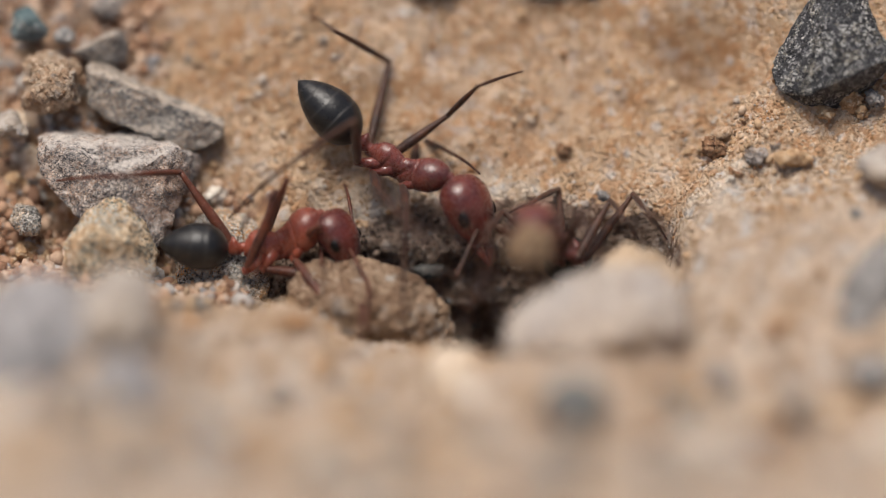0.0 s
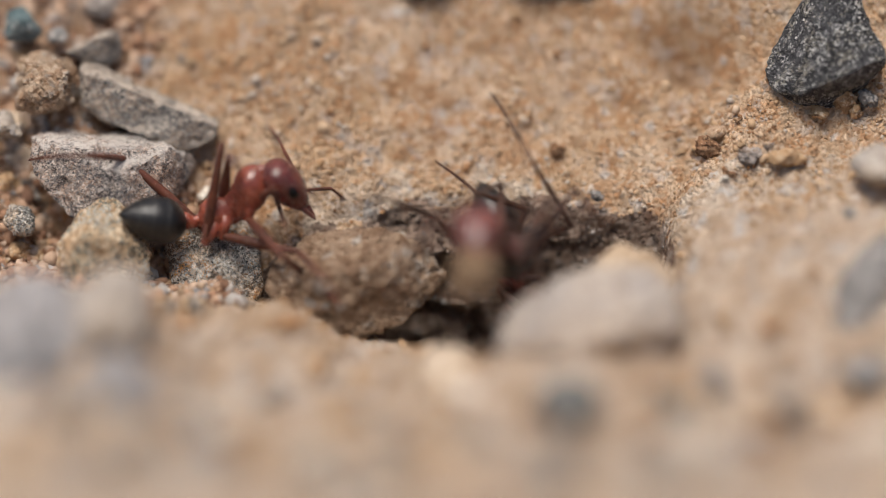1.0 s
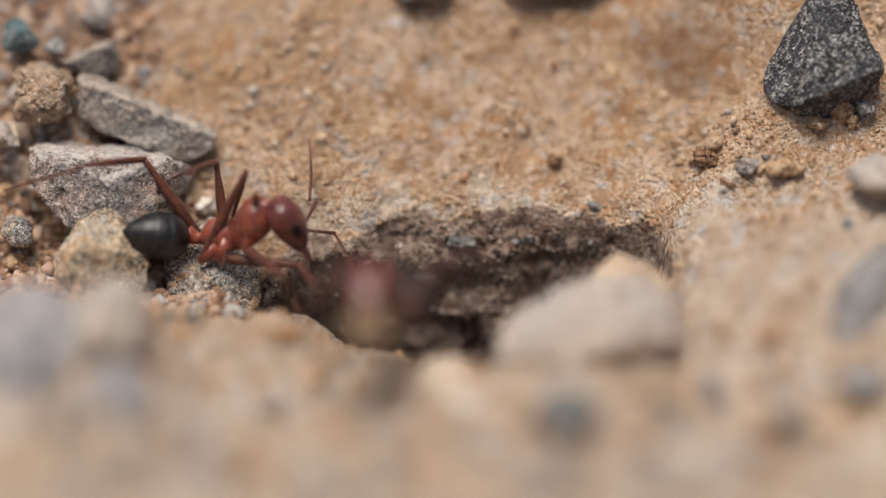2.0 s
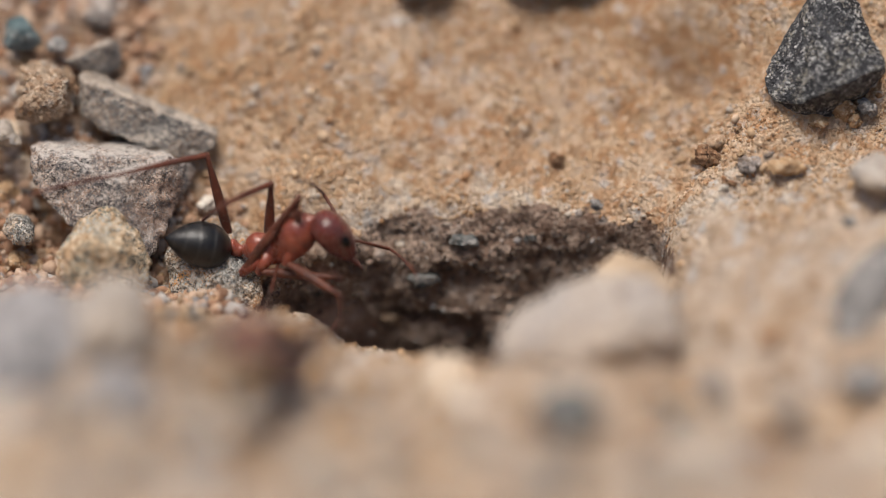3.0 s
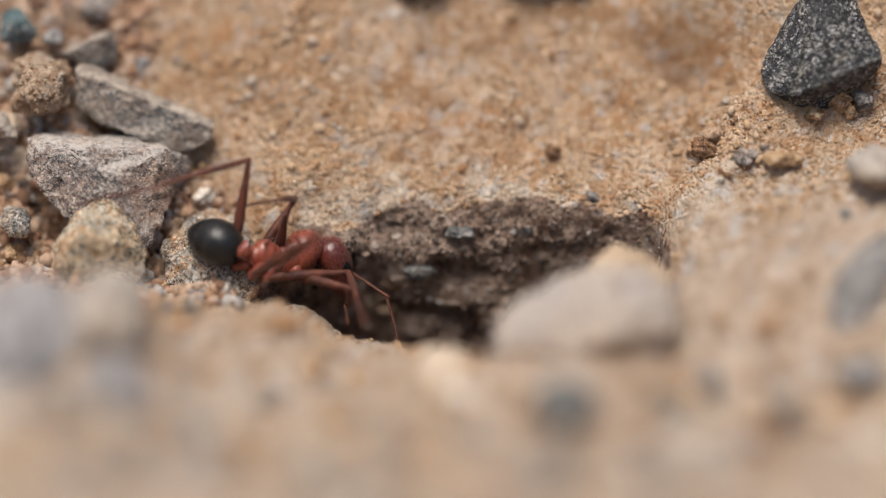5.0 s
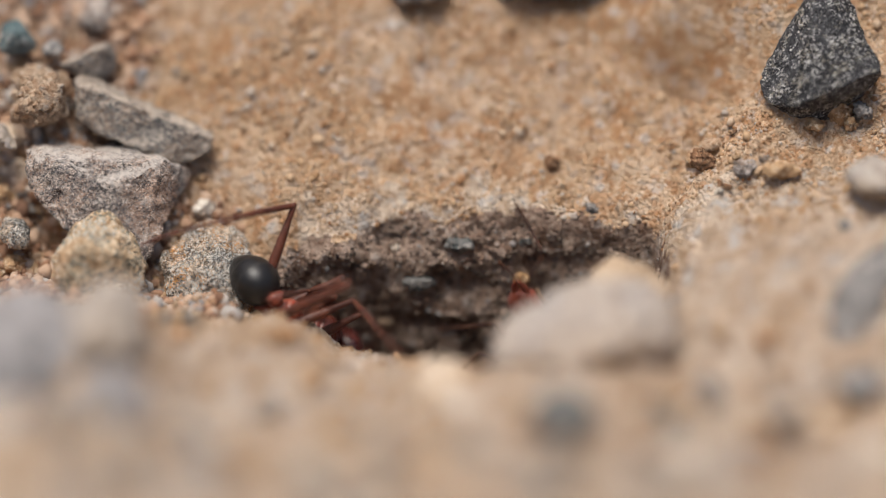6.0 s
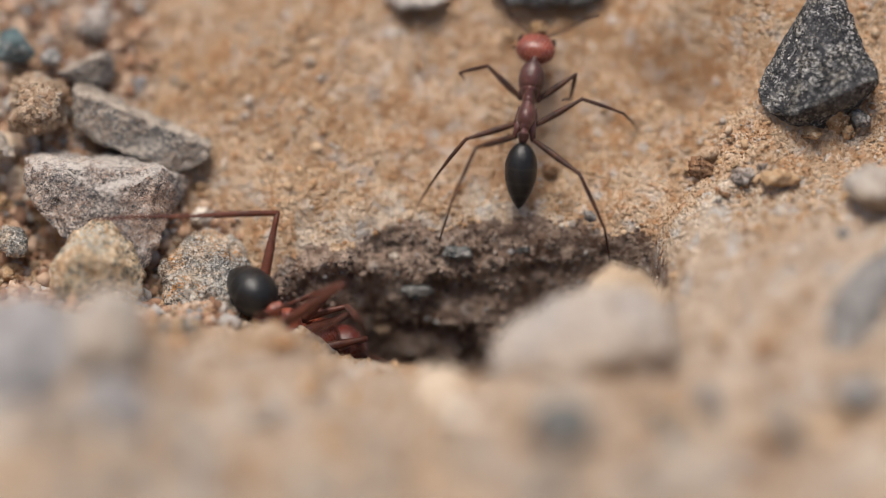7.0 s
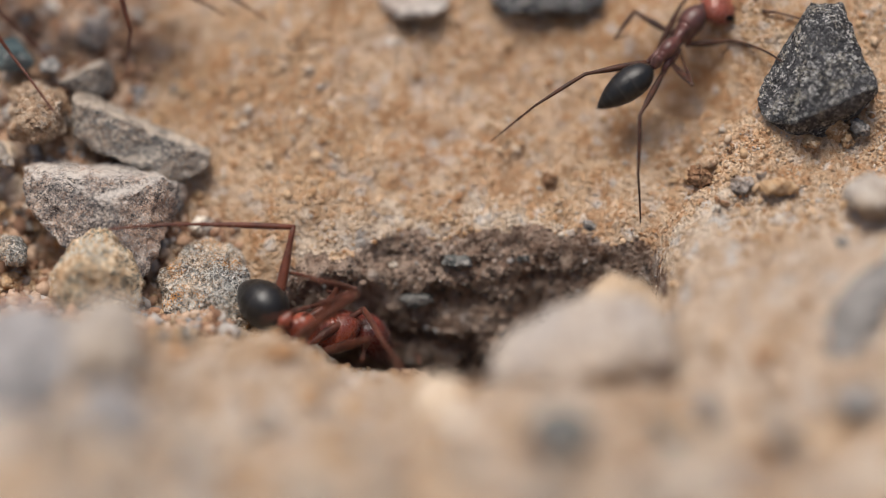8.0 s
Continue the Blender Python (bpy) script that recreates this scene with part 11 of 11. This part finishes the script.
    walk(ant_d["R3thigh"], [
        (0, at(-2.00, -0.44, -0.74, 0.227, 0.466, -0.023, 0.855)),
        (5.5, at(-2.00, -0.44, -0.74, 0.228, 0.465, -0.023, 0.855)),
        (5.62, at(-2.00, -0.44, -0.74, 0.105, 0.465, -0.090, 0.875)),
        (5.75, at(-2.00, -0.44, -0.74, 0.020, -0.455, 0.156, -0.876)),
        (5.88, at(-2.00, -0.44, -0.74, 0.146, -0.443, 0.218, -0.857)),
        (6, at(-2.00, -0.44, -0.74, 0.269, -0.423, 0.275, -0.820)),
        (6.3, at(-2.00, -0.44, -0.74, 0.269, -0.423, 0.275, -0.820)),
        (6.4, at(-2.00, -0.44, -0.74, 0.167, -0.478, 0.210, -0.836)),
        (6.5, at(-2.00, -0.44, -0.74, 0.063, -0.526, 0.141, -0.836)),
        (6.6, at(-2.00, -0.44, -0.74, 0.082, -0.631, 0.132, -0.760)),
        (6.8, at(-2.00, -0.44, -0.74, 0.161, -0.571, 0.207, -0.778)),
        (7, at(-2.00, -0.44, -0.74, 0.307, -0.358, 0.365, -0.802)),
        (7.25, at(-2.00, -0.44, -0.74, 0.292, -0.316, 0.382, -0.818)),
        (7.5, at(-2.00, -0.44, -0.74, 0.250, -0.261, 0.397, -0.844)),
        (8, at(-2.00, -0.44, -0.74, 0.045, -0.158, 0.393, -0.905))])
    walk(ant_d["R3shin"], [
        (0, at(4.40, 0.00, 0.00, 0.143, -0.076, 0.132, -0.978)),
        (5.5, at(4.40, 0.00, 0.00, 0.143, -0.076, 0.132, -0.978)),
        (5.62, at(4.40, 0.00, 0.00, 0.004, 0.010, 0.143, -0.990)),
        (5.75, at(4.40, 0.00, 0.00, 0.135, -0.096, -0.130, 0.978)),
        (5.88, at(4.40, 0.00, 0.00, 0.431, -0.313, -0.054, 0.844)),
        (6, at(4.40, 0.00, 0.00, 0.640, -0.485, 0.089, 0.589)),
        (6.3, at(4.40, 0.00, 0.00, 0.645, -0.507, 0.105, 0.562)),
        (6.4, at(4.40, 0.00, 0.00, 0.611, -0.528, 0.037, 0.588)),
        (6.5, at(4.40, 0.00, 0.00, 0.582, -0.465, -0.091, 0.661)),
        (6.6, at(4.40, 0.00, 0.00, 0.636, -0.504, 0.072, 0.579)),
        (6.8, at(4.40, 0.00, 0.00, 0.693, -0.547, 0.136, 0.449)),
        (7, at(4.40, 0.00, 0.00, 0.773, -0.529, 0.160, 0.310)),
        (7.25, at(4.40, 0.00, 0.00, 0.777, -0.524, 0.103, 0.335)),
        (7.5, at(4.40, 0.00, 0.00, 0.776, -0.521, -0.026, 0.354)),
        (8, at(4.40, 0.00, 0.00, 0.695, -0.587, -0.203, 0.361))])
    walk(ant_d["R3foot"], [
        (0, at(0.80, -1.14, 0.42, 0.142, -0.068, 0.133, -0.979)),
        (5.5, at(0.80, -1.14, 0.42, 0.141, -0.068, 0.132, -0.979)),
        (5.62, at(0.60, -0.02, -0.08, 0.076, -0.276, -0.132, 0.949)),
        (5.75, at(0.81, 1.09, -0.58, 0.255, -0.579, -0.023, 0.774)),
        (5.88, at(2.76, 2.90, -1.83, 0.480, -0.560, -0.034, 0.675)),
        (6, at(5.50, 2.53, -2.61, 0.664, -0.543, -0.043, 0.512)),
        (6.3, at(5.72, 2.35, -2.68, 0.666, -0.556, -0.028, 0.497)),
        (6.4, at(5.56, 2.58, -2.53, 0.375, -0.385, -0.066, 0.841)),
        (6.5, at(4.82, 3.24, -1.93, 0.042, -0.119, 0.134, -0.983)),
        (6.6, at(5.61, 2.52, -2.57, 0.030, 0.068, -0.133, 0.988)),
        (6.8, at(6.53, 1.80, -2.58, 0.191, -0.147, -0.119, 0.963)),
        (7, at(7.27, 1.18, -2.19, 0.496, -0.466, -0.074, 0.729)),
        (7.25, at(7.27, 1.57, -1.94, 0.508, -0.493, -0.112, 0.697)),
        (7.5, at(7.24, 2.19, -1.25, 0.546, -0.542, -0.190, 0.610)),
        (8, at(6.89, 2.82, -0.54, 0.410, -0.612, -0.367, 0.569))])
    walk(ant_e["body"], [
        (0, at(-16.54, 14.31, 18.82, 0.982, 0.153, -0.017, -0.108)),
        (7, at(-15.96, 14.84, 19.57, 0.982, 0.153, -0.017, -0.109)),
        (7.5, at(-16.01, 12.71, 16.54, 0.982, 0.153, -0.019, -0.108)),
        (7.8, at(-15.96, 10.29, 13.08, 0.982, 0.153, -0.021, -0.107)),
        (8, at(-15.93, 8.58, 10.64, 0.982, 0.153, -0.022, -0.107))])
    walk(ant_e["head"], [
        (0, at(1.80, 0.00, 0.08, 0.921, -0.009, 0.263, 0.289)),
        (7, at(1.80, 0.00, 0.08, 0.921, -0.009, 0.261, 0.289)),
        (7.5, at(1.80, 0.00, 0.08, 0.921, -0.010, 0.265, 0.285)),
        (7.8, at(1.80, 0.00, 0.08, 0.921, -0.011, 0.269, 0.280)),
        (8, at(1.80, 0.00, 0.08, 0.921, -0.012, 0.272, 0.278))])
    walk(ant_e["gaster"], [
        (0, at(-2.36, 0.00, -0.22, 0.987, -0.007, -0.043, -0.153)),
        (7, at(-2.36, 0.00, -0.22, 0.987, -0.007, -0.042, -0.154)),
        (7.5, at(-2.36, 0.00, -0.22, 0.987, -0.007, -0.044, -0.153)),
        (7.8, at(-2.36, 0.00, -0.22, 0.987, -0.007, -0.047, -0.152)),
        (8, at(-2.36, 0.00, -0.22, 0.987, -0.007, -0.048, -0.151))])
    walk(ant_e["Lscape"], [
        (0, at(1.75, 0.30, 0.42, 0.859, 0.119, -0.231, 0.442)),
        (7, at(1.75, 0.30, 0.42, 0.859, 0.119, -0.231, 0.442)),
        (7.5, at(1.75, 0.30, 0.42, 0.859, 0.119, -0.231, 0.442)),
        (7.8, at(1.75, 0.30, 0.42, 0.859, 0.119, -0.231, 0.442)),
        (8, at(1.75, 0.30, 0.42, 0.859, 0.119, -0.231, 0.442))])
    walk(ant_e["Lwhip"], [
        (0, at(2.91, 1.92, 1.58, 0.972, -0.028, 0.174, 0.158)),
        (7, at(2.91, 1.92, 1.58, 0.972, -0.028, 0.174, 0.158)),
        (7.5, at(2.91, 1.92, 1.58, 0.972, -0.028, 0.174, 0.158)),
        (7.8, at(2.91, 1.92, 1.58, 0.972, -0.028, 0.174, 0.158)),
        (8, at(2.91, 1.92, 1.58, 0.972, -0.028, 0.174, 0.158))])
    walk(ant_e["L1thigh"], [
        (0, at(0.05, 0.46, -0.84, 0.950, 0.047, -0.100, 0.292)),
        (7, at(0.05, 0.46, -0.84, 0.950, 0.047, -0.102, 0.291)),
        (7.5, at(0.05, 0.46, -0.84, 0.950, 0.046, -0.096, 0.292)),
        (7.8, at(0.05, 0.46, -0.84, 0.951, 0.044, -0.091, 0.293)),
        (8, at(0.05, 0.46, -0.84, 0.951, 0.042, -0.087, 0.294))])
    walk(ant_e["L1shin"], [
        (0, at(2.90, 0.00, 0.00, 0.788, -0.039, 0.467, 0.399)),
        (7, at(2.90, 0.00, 0.00, 0.785, -0.035, 0.467, 0.406)),
        (7.5, at(2.90, 0.00, 0.00, 0.796, -0.049, 0.464, 0.386)),
        (7.8, at(2.90, 0.00, 0.00, 0.827, -0.078, 0.448, 0.331)),
        (8, at(2.90, 0.00, 0.00, 0.858, -0.108, 0.425, 0.267))])
    walk(ant_e["L1foot"], [
        (0, at(3.46, 1.36, -1.76, 0.748, -0.063, 0.486, 0.448)),
        (7, at(3.44, 1.39, -1.75, 0.744, -0.058, 0.487, 0.453)),
        (7.5, at(3.52, 1.31, -1.79, 0.755, -0.074, 0.485, 0.434)),
        (7.8, at(3.77, 1.10, -1.82, 0.787, -0.106, 0.471, 0.384)),
        (8, at(4.04, 0.84, -1.81, 0.820, -0.139, 0.451, 0.323))])
    walk(ant_e["L2thigh"], [
        (0, at(-1.28, 0.46, -0.86, 0.923, 0.085, -0.140, 0.349)),
        (7, at(-1.28, 0.46, -0.86, 0.922, 0.086, -0.142, 0.348)),
        (7.5, at(-1.28, 0.46, -0.86, 0.923, 0.084, -0.137, 0.350)),
        (7.8, at(-1.28, 0.46, -0.86, 0.923, 0.081, -0.131, 0.352)),
        (8, at(-1.28, 0.46, -0.86, 0.924, 0.079, -0.126, 0.353))])
    walk(ant_e["L2shin"], [
        (0, at(3.50, 0.00, 0.00, 0.768, -0.018, 0.506, 0.392)),
        (7, at(3.50, 0.00, 0.00, 0.766, -0.015, 0.506, 0.395)),
        (7.5, at(3.50, 0.00, 0.00, 0.775, -0.026, 0.503, 0.382)),
        (7.8, at(3.50, 0.00, 0.00, 0.796, -0.045, 0.492, 0.350)),
        (8, at(3.50, 0.00, 0.00, 0.815, -0.059, 0.478, 0.322))])
    walk(ant_e["L2foot"], [
        (0, at(4.00, 1.64, -2.22, 0.526, -0.511, -0.058, -0.678)),
        (7, at(3.99, 1.65, -2.21, 0.523, -0.510, -0.058, -0.680)),
        (7.5, at(4.07, 1.58, -2.24, 0.533, -0.514, -0.058, -0.669)),
        (7.8, at(4.26, 1.43, -2.28, 0.555, -0.523, -0.051, -0.644)),
        (8, at(4.44, 1.31, -2.29, 0.574, -0.531, -0.045, -0.621))])
    walk(ant_e["L3thigh"], [
        (0, at(-2.00, 0.46, -0.74, 0.430, -0.326, -0.109, -0.835)),
        (7, at(-2.00, 0.46, -0.74, 0.430, -0.324, -0.108, -0.836)),
        (7.5, at(-2.00, 0.46, -0.74, 0.427, -0.329, -0.112, -0.835)),
        (7.8, at(-2.00, 0.46, -0.74, 0.422, -0.333, -0.116, -0.835)),
        (8, at(-2.00, 0.46, -0.74, 0.385, -0.152, -0.050, -0.909))])
    walk(ant_e["L3shin"], [
        (0, at(4.40, 0.00, 0.00, 0.897, 0.174, 0.077, 0.398)),
        (7, at(4.40, 0.00, 0.00, 0.900, 0.183, 0.053, 0.392)),
        (7.5, at(4.40, 0.00, 0.00, 0.879, 0.131, 0.177, 0.422)),
        (7.8, at(4.40, 0.00, 0.00, 0.802, -0.013, 0.448, 0.394)),
        (8, at(4.40, 0.00, 0.00, 0.599, -0.053, 0.387, 0.699))])
    walk(ant_e["L3foot"], [
        (0, at(6.95, 2.82, -0.00, 0.898, 0.175, 0.075, 0.396)),
        (7, at(7.01, 2.75, 0.18, 0.901, 0.183, 0.051, 0.391)),
        (7.5, at(6.61, 3.00, -0.76, 0.880, 0.132, 0.175, 0.422)),
        (7.8, at(5.49, 2.36, -2.77, 0.864, 0.200, 0.056, 0.459)),
        (8, at(3.35, 3.03, -2.04, 0.642, -0.095, 0.118, 0.751))])
    walk(ant_e["Rscape"], [
        (0, at(1.75, -0.30, 0.42, 0.859, -0.119, -0.231, -0.442)),
        (7, at(1.75, -0.30, 0.42, 0.859, -0.119, -0.231, -0.442)),
        (7.5, at(1.75, -0.30, 0.42, 0.859, -0.119, -0.231, -0.442)),
        (7.8, at(1.75, -0.30, 0.42, 0.859, -0.119, -0.231, -0.442)),
        (8, at(1.75, -0.30, 0.42, 0.859, -0.119, -0.231, -0.442))])
    walk(ant_e["Rwhip"], [
        (0, at(2.91, -1.92, 1.58, 0.972, 0.028, 0.174, -0.158)),
        (7, at(2.91, -1.92, 1.58, 0.972, 0.028, 0.174, -0.158)),
        (7.5, at(2.91, -1.92, 1.58, 0.972, 0.028, 0.174, -0.158)),
        (7.8, at(2.91, -1.92, 1.58, 0.972, 0.028, 0.174, -0.158)),
        (8, at(2.91, -1.92, 1.58, 0.972, 0.028, 0.174, -0.158))])
    walk(ant_e["R1thigh"], [
        (0, at(0.05, -0.46, -0.84, 0.987, -0.022, 0.029, 0.154)),
        (7, at(0.05, -0.46, -0.84, 0.987, -0.022, 0.028, 0.154)),
        (7.5, at(0.05, -0.46, -0.84, 0.988, -0.022, 0.031, 0.153)),
        (7.8, at(0.05, -0.46, -0.84, 0.988, -0.023, 0.034, 0.151)),
        (8, at(0.05, -0.46, -0.84, 0.973, -0.009, -0.037, 0.229))])
    walk(ant_e["R1shin"], [
        (0, at(2.90, 0.00, 0.00, 0.856, -0.091, 0.409, 0.303)),
        (7, at(2.90, 0.00, 0.00, 0.856, -0.090, 0.408, 0.304)),
        (7.5, at(2.90, 0.00, 0.00, 0.901, -0.143, 0.369, 0.180)),
        (7.8, at(2.90, 0.00, 0.00, 0.936, -0.225, 0.264, -0.058)),
        (8, at(2.90, 0.00, 0.00, 0.902, -0.241, 0.303, -0.189))])
    walk(ant_e["R1foot"], [
        (0, at(4.01, 1.02, -1.74, 0.819, -0.124, 0.430, 0.360)),
        (7, at(4.01, 1.03, -1.73, 0.820, -0.122, 0.428, 0.361)),
        (7.5, at(4.42, 0.50, -1.65, 0.864, -0.179, 0.401, 0.247)),
        (7.8, at(4.86, -0.52, -1.08, 0.900, -0.250, 0.348, 0.080)),
        (8, at(4.61, -1.12, -1.05, 0.877, -0.312, 0.322, -0.173))])
    walk(ant_e["R2thigh"], [
        (0, at(-1.28, -0.46, -0.86, 0.974, -0.048, 0.216, -0.038)),
        (7, at(-1.28, -0.46, -0.86, 0.975, -0.048, 0.216, -0.037)),
        (7.5, at(-1.28, -0.46, -0.86, 0.975, -0.049, 0.215, -0.041)),
        (7.8, at(-1.28, -0.46, -0.86, 0.974, -0.050, 0.214, -0.047)),
        (8, at(-1.28, -0.46, -0.86, 0.987, -0.054, -0.150, 0.015))])
    walk(ant_e["R2shin"], [
        (0, at(3.50, 0.00, 0.00, 0.788, -0.037, -0.251, -0.562)),
        (7, at(3.50, 0.00, 0.00, 0.784, -0.041, -0.256, -0.564)),
        (7.5, at(3.50, 0.00, 0.00, 0.819, 0.011, -0.175, -0.546)),
        (7.8, at(3.50, 0.00, 0.00, 0.883, 0.221, 0.198, -0.365)),
        (8, at(3.50, 0.00, 0.00, 0.697, 0.144, 0.563, -0.420))])
    walk(ant_e["R2foot"], [
        (0, at(4.18, -2.43, 1.22, 0.628, -0.451, 0.288, 0.565)),
        (7, at(4.15, -2.42, 1.25, 0.629, -0.444, 0.284, 0.572)),
        (7.5, at(4.46, -2.52, 0.77, 0.616, -0.515, 0.329, 0.496)),
        (7.8, at(5.34, -1.56, -1.43, 0.595, -0.462, 0.325, 0.572)),
        (8, at(3.54, -1.19, -2.54, 0.344, -0.383, 0.623, 0.589))])
    walk(ant_e["R3thigh"], [
        (0, at(-2.00, -0.46, -0.74, 0.643, -0.276, -0.124, -0.704)),
        (7, at(-2.00, -0.46, -0.74, 0.643, -0.274, -0.122, -0.704)),
        (7.5, at(-2.00, -0.46, -0.74, 0.641, -0.280, -0.128, -0.703)),
        (7.8, at(-2.00, -0.46, -0.74, 0.637, -0.286, -0.135, -0.703)),
        (8, at(-2.00, -0.46, -0.74, 0.381, -0.306, -0.282, -0.826))])
    walk(ant_e["R3shin"], [
        (0, at(4.40, 0.00, 0.00, 0.049, -0.278, 0.045, 0.958)),
        (7, at(4.40, 0.00, 0.00, 0.038, -0.271, 0.048, 0.961)),
        (7.5, at(4.40, 0.00, 0.00, 0.095, -0.309, 0.033, 0.946)),
        (7.8, at(4.40, 0.00, 0.00, 0.148, -0.345, 0.018, 0.927)),
        (8, at(4.40, 0.00, 0.00, 0.084, 0.263, 0.087, -0.957))])
    walk(ant_e["R3foot"], [
        (0, at(1.21, 0.26, -2.04, 0.063, -0.284, 0.059, 0.955)),
        (7, at(1.17, 0.18, -1.99, 0.050, -0.275, 0.062, 0.958)),
        (7.5, at(1.39, 0.60, -2.24, 0.110, -0.314, 0.046, 0.942)),
        (7.8, at(1.67, 1.00, -2.45, 0.169, -0.350, 0.030, 0.921)),
        (8, at(1.18, -0.44, -1.97, 0.201, -0.249, -0.138, 0.937))])
    walk(soil_clod, [
        (0, at(-3.43, -2.87, -1.49, 0.996, -0.000, 0.071, -0.050)),
        (0.5, at(-3.56, -2.45, -0.88, 0.999, 0.000, 0.029, -0.020)),
        (1, at(-4.00, -1.86, -0.39, 0.993, 0.000, -0.100, 0.070)),
        (1.05, at(-3.83, -1.91, -0.46, 0.995, 0.000, -0.086, 0.060)),
        (1.1, at(-2.20, -2.46, -1.93, 0.998, -0.000, 0.057, -0.040)),
        (1.2, at(-1.18, -4.65, -4.56, 0.940, 0.000, 0.280, -0.196)),
        (1.35, at(-0.89, -5.69, -6.74, 0.866, 0.000, 0.410, -0.287)),
        (8, at(-0.66, -5.11, -5.90, 0.866, 0.000, 0.410, -0.287))])


motions()
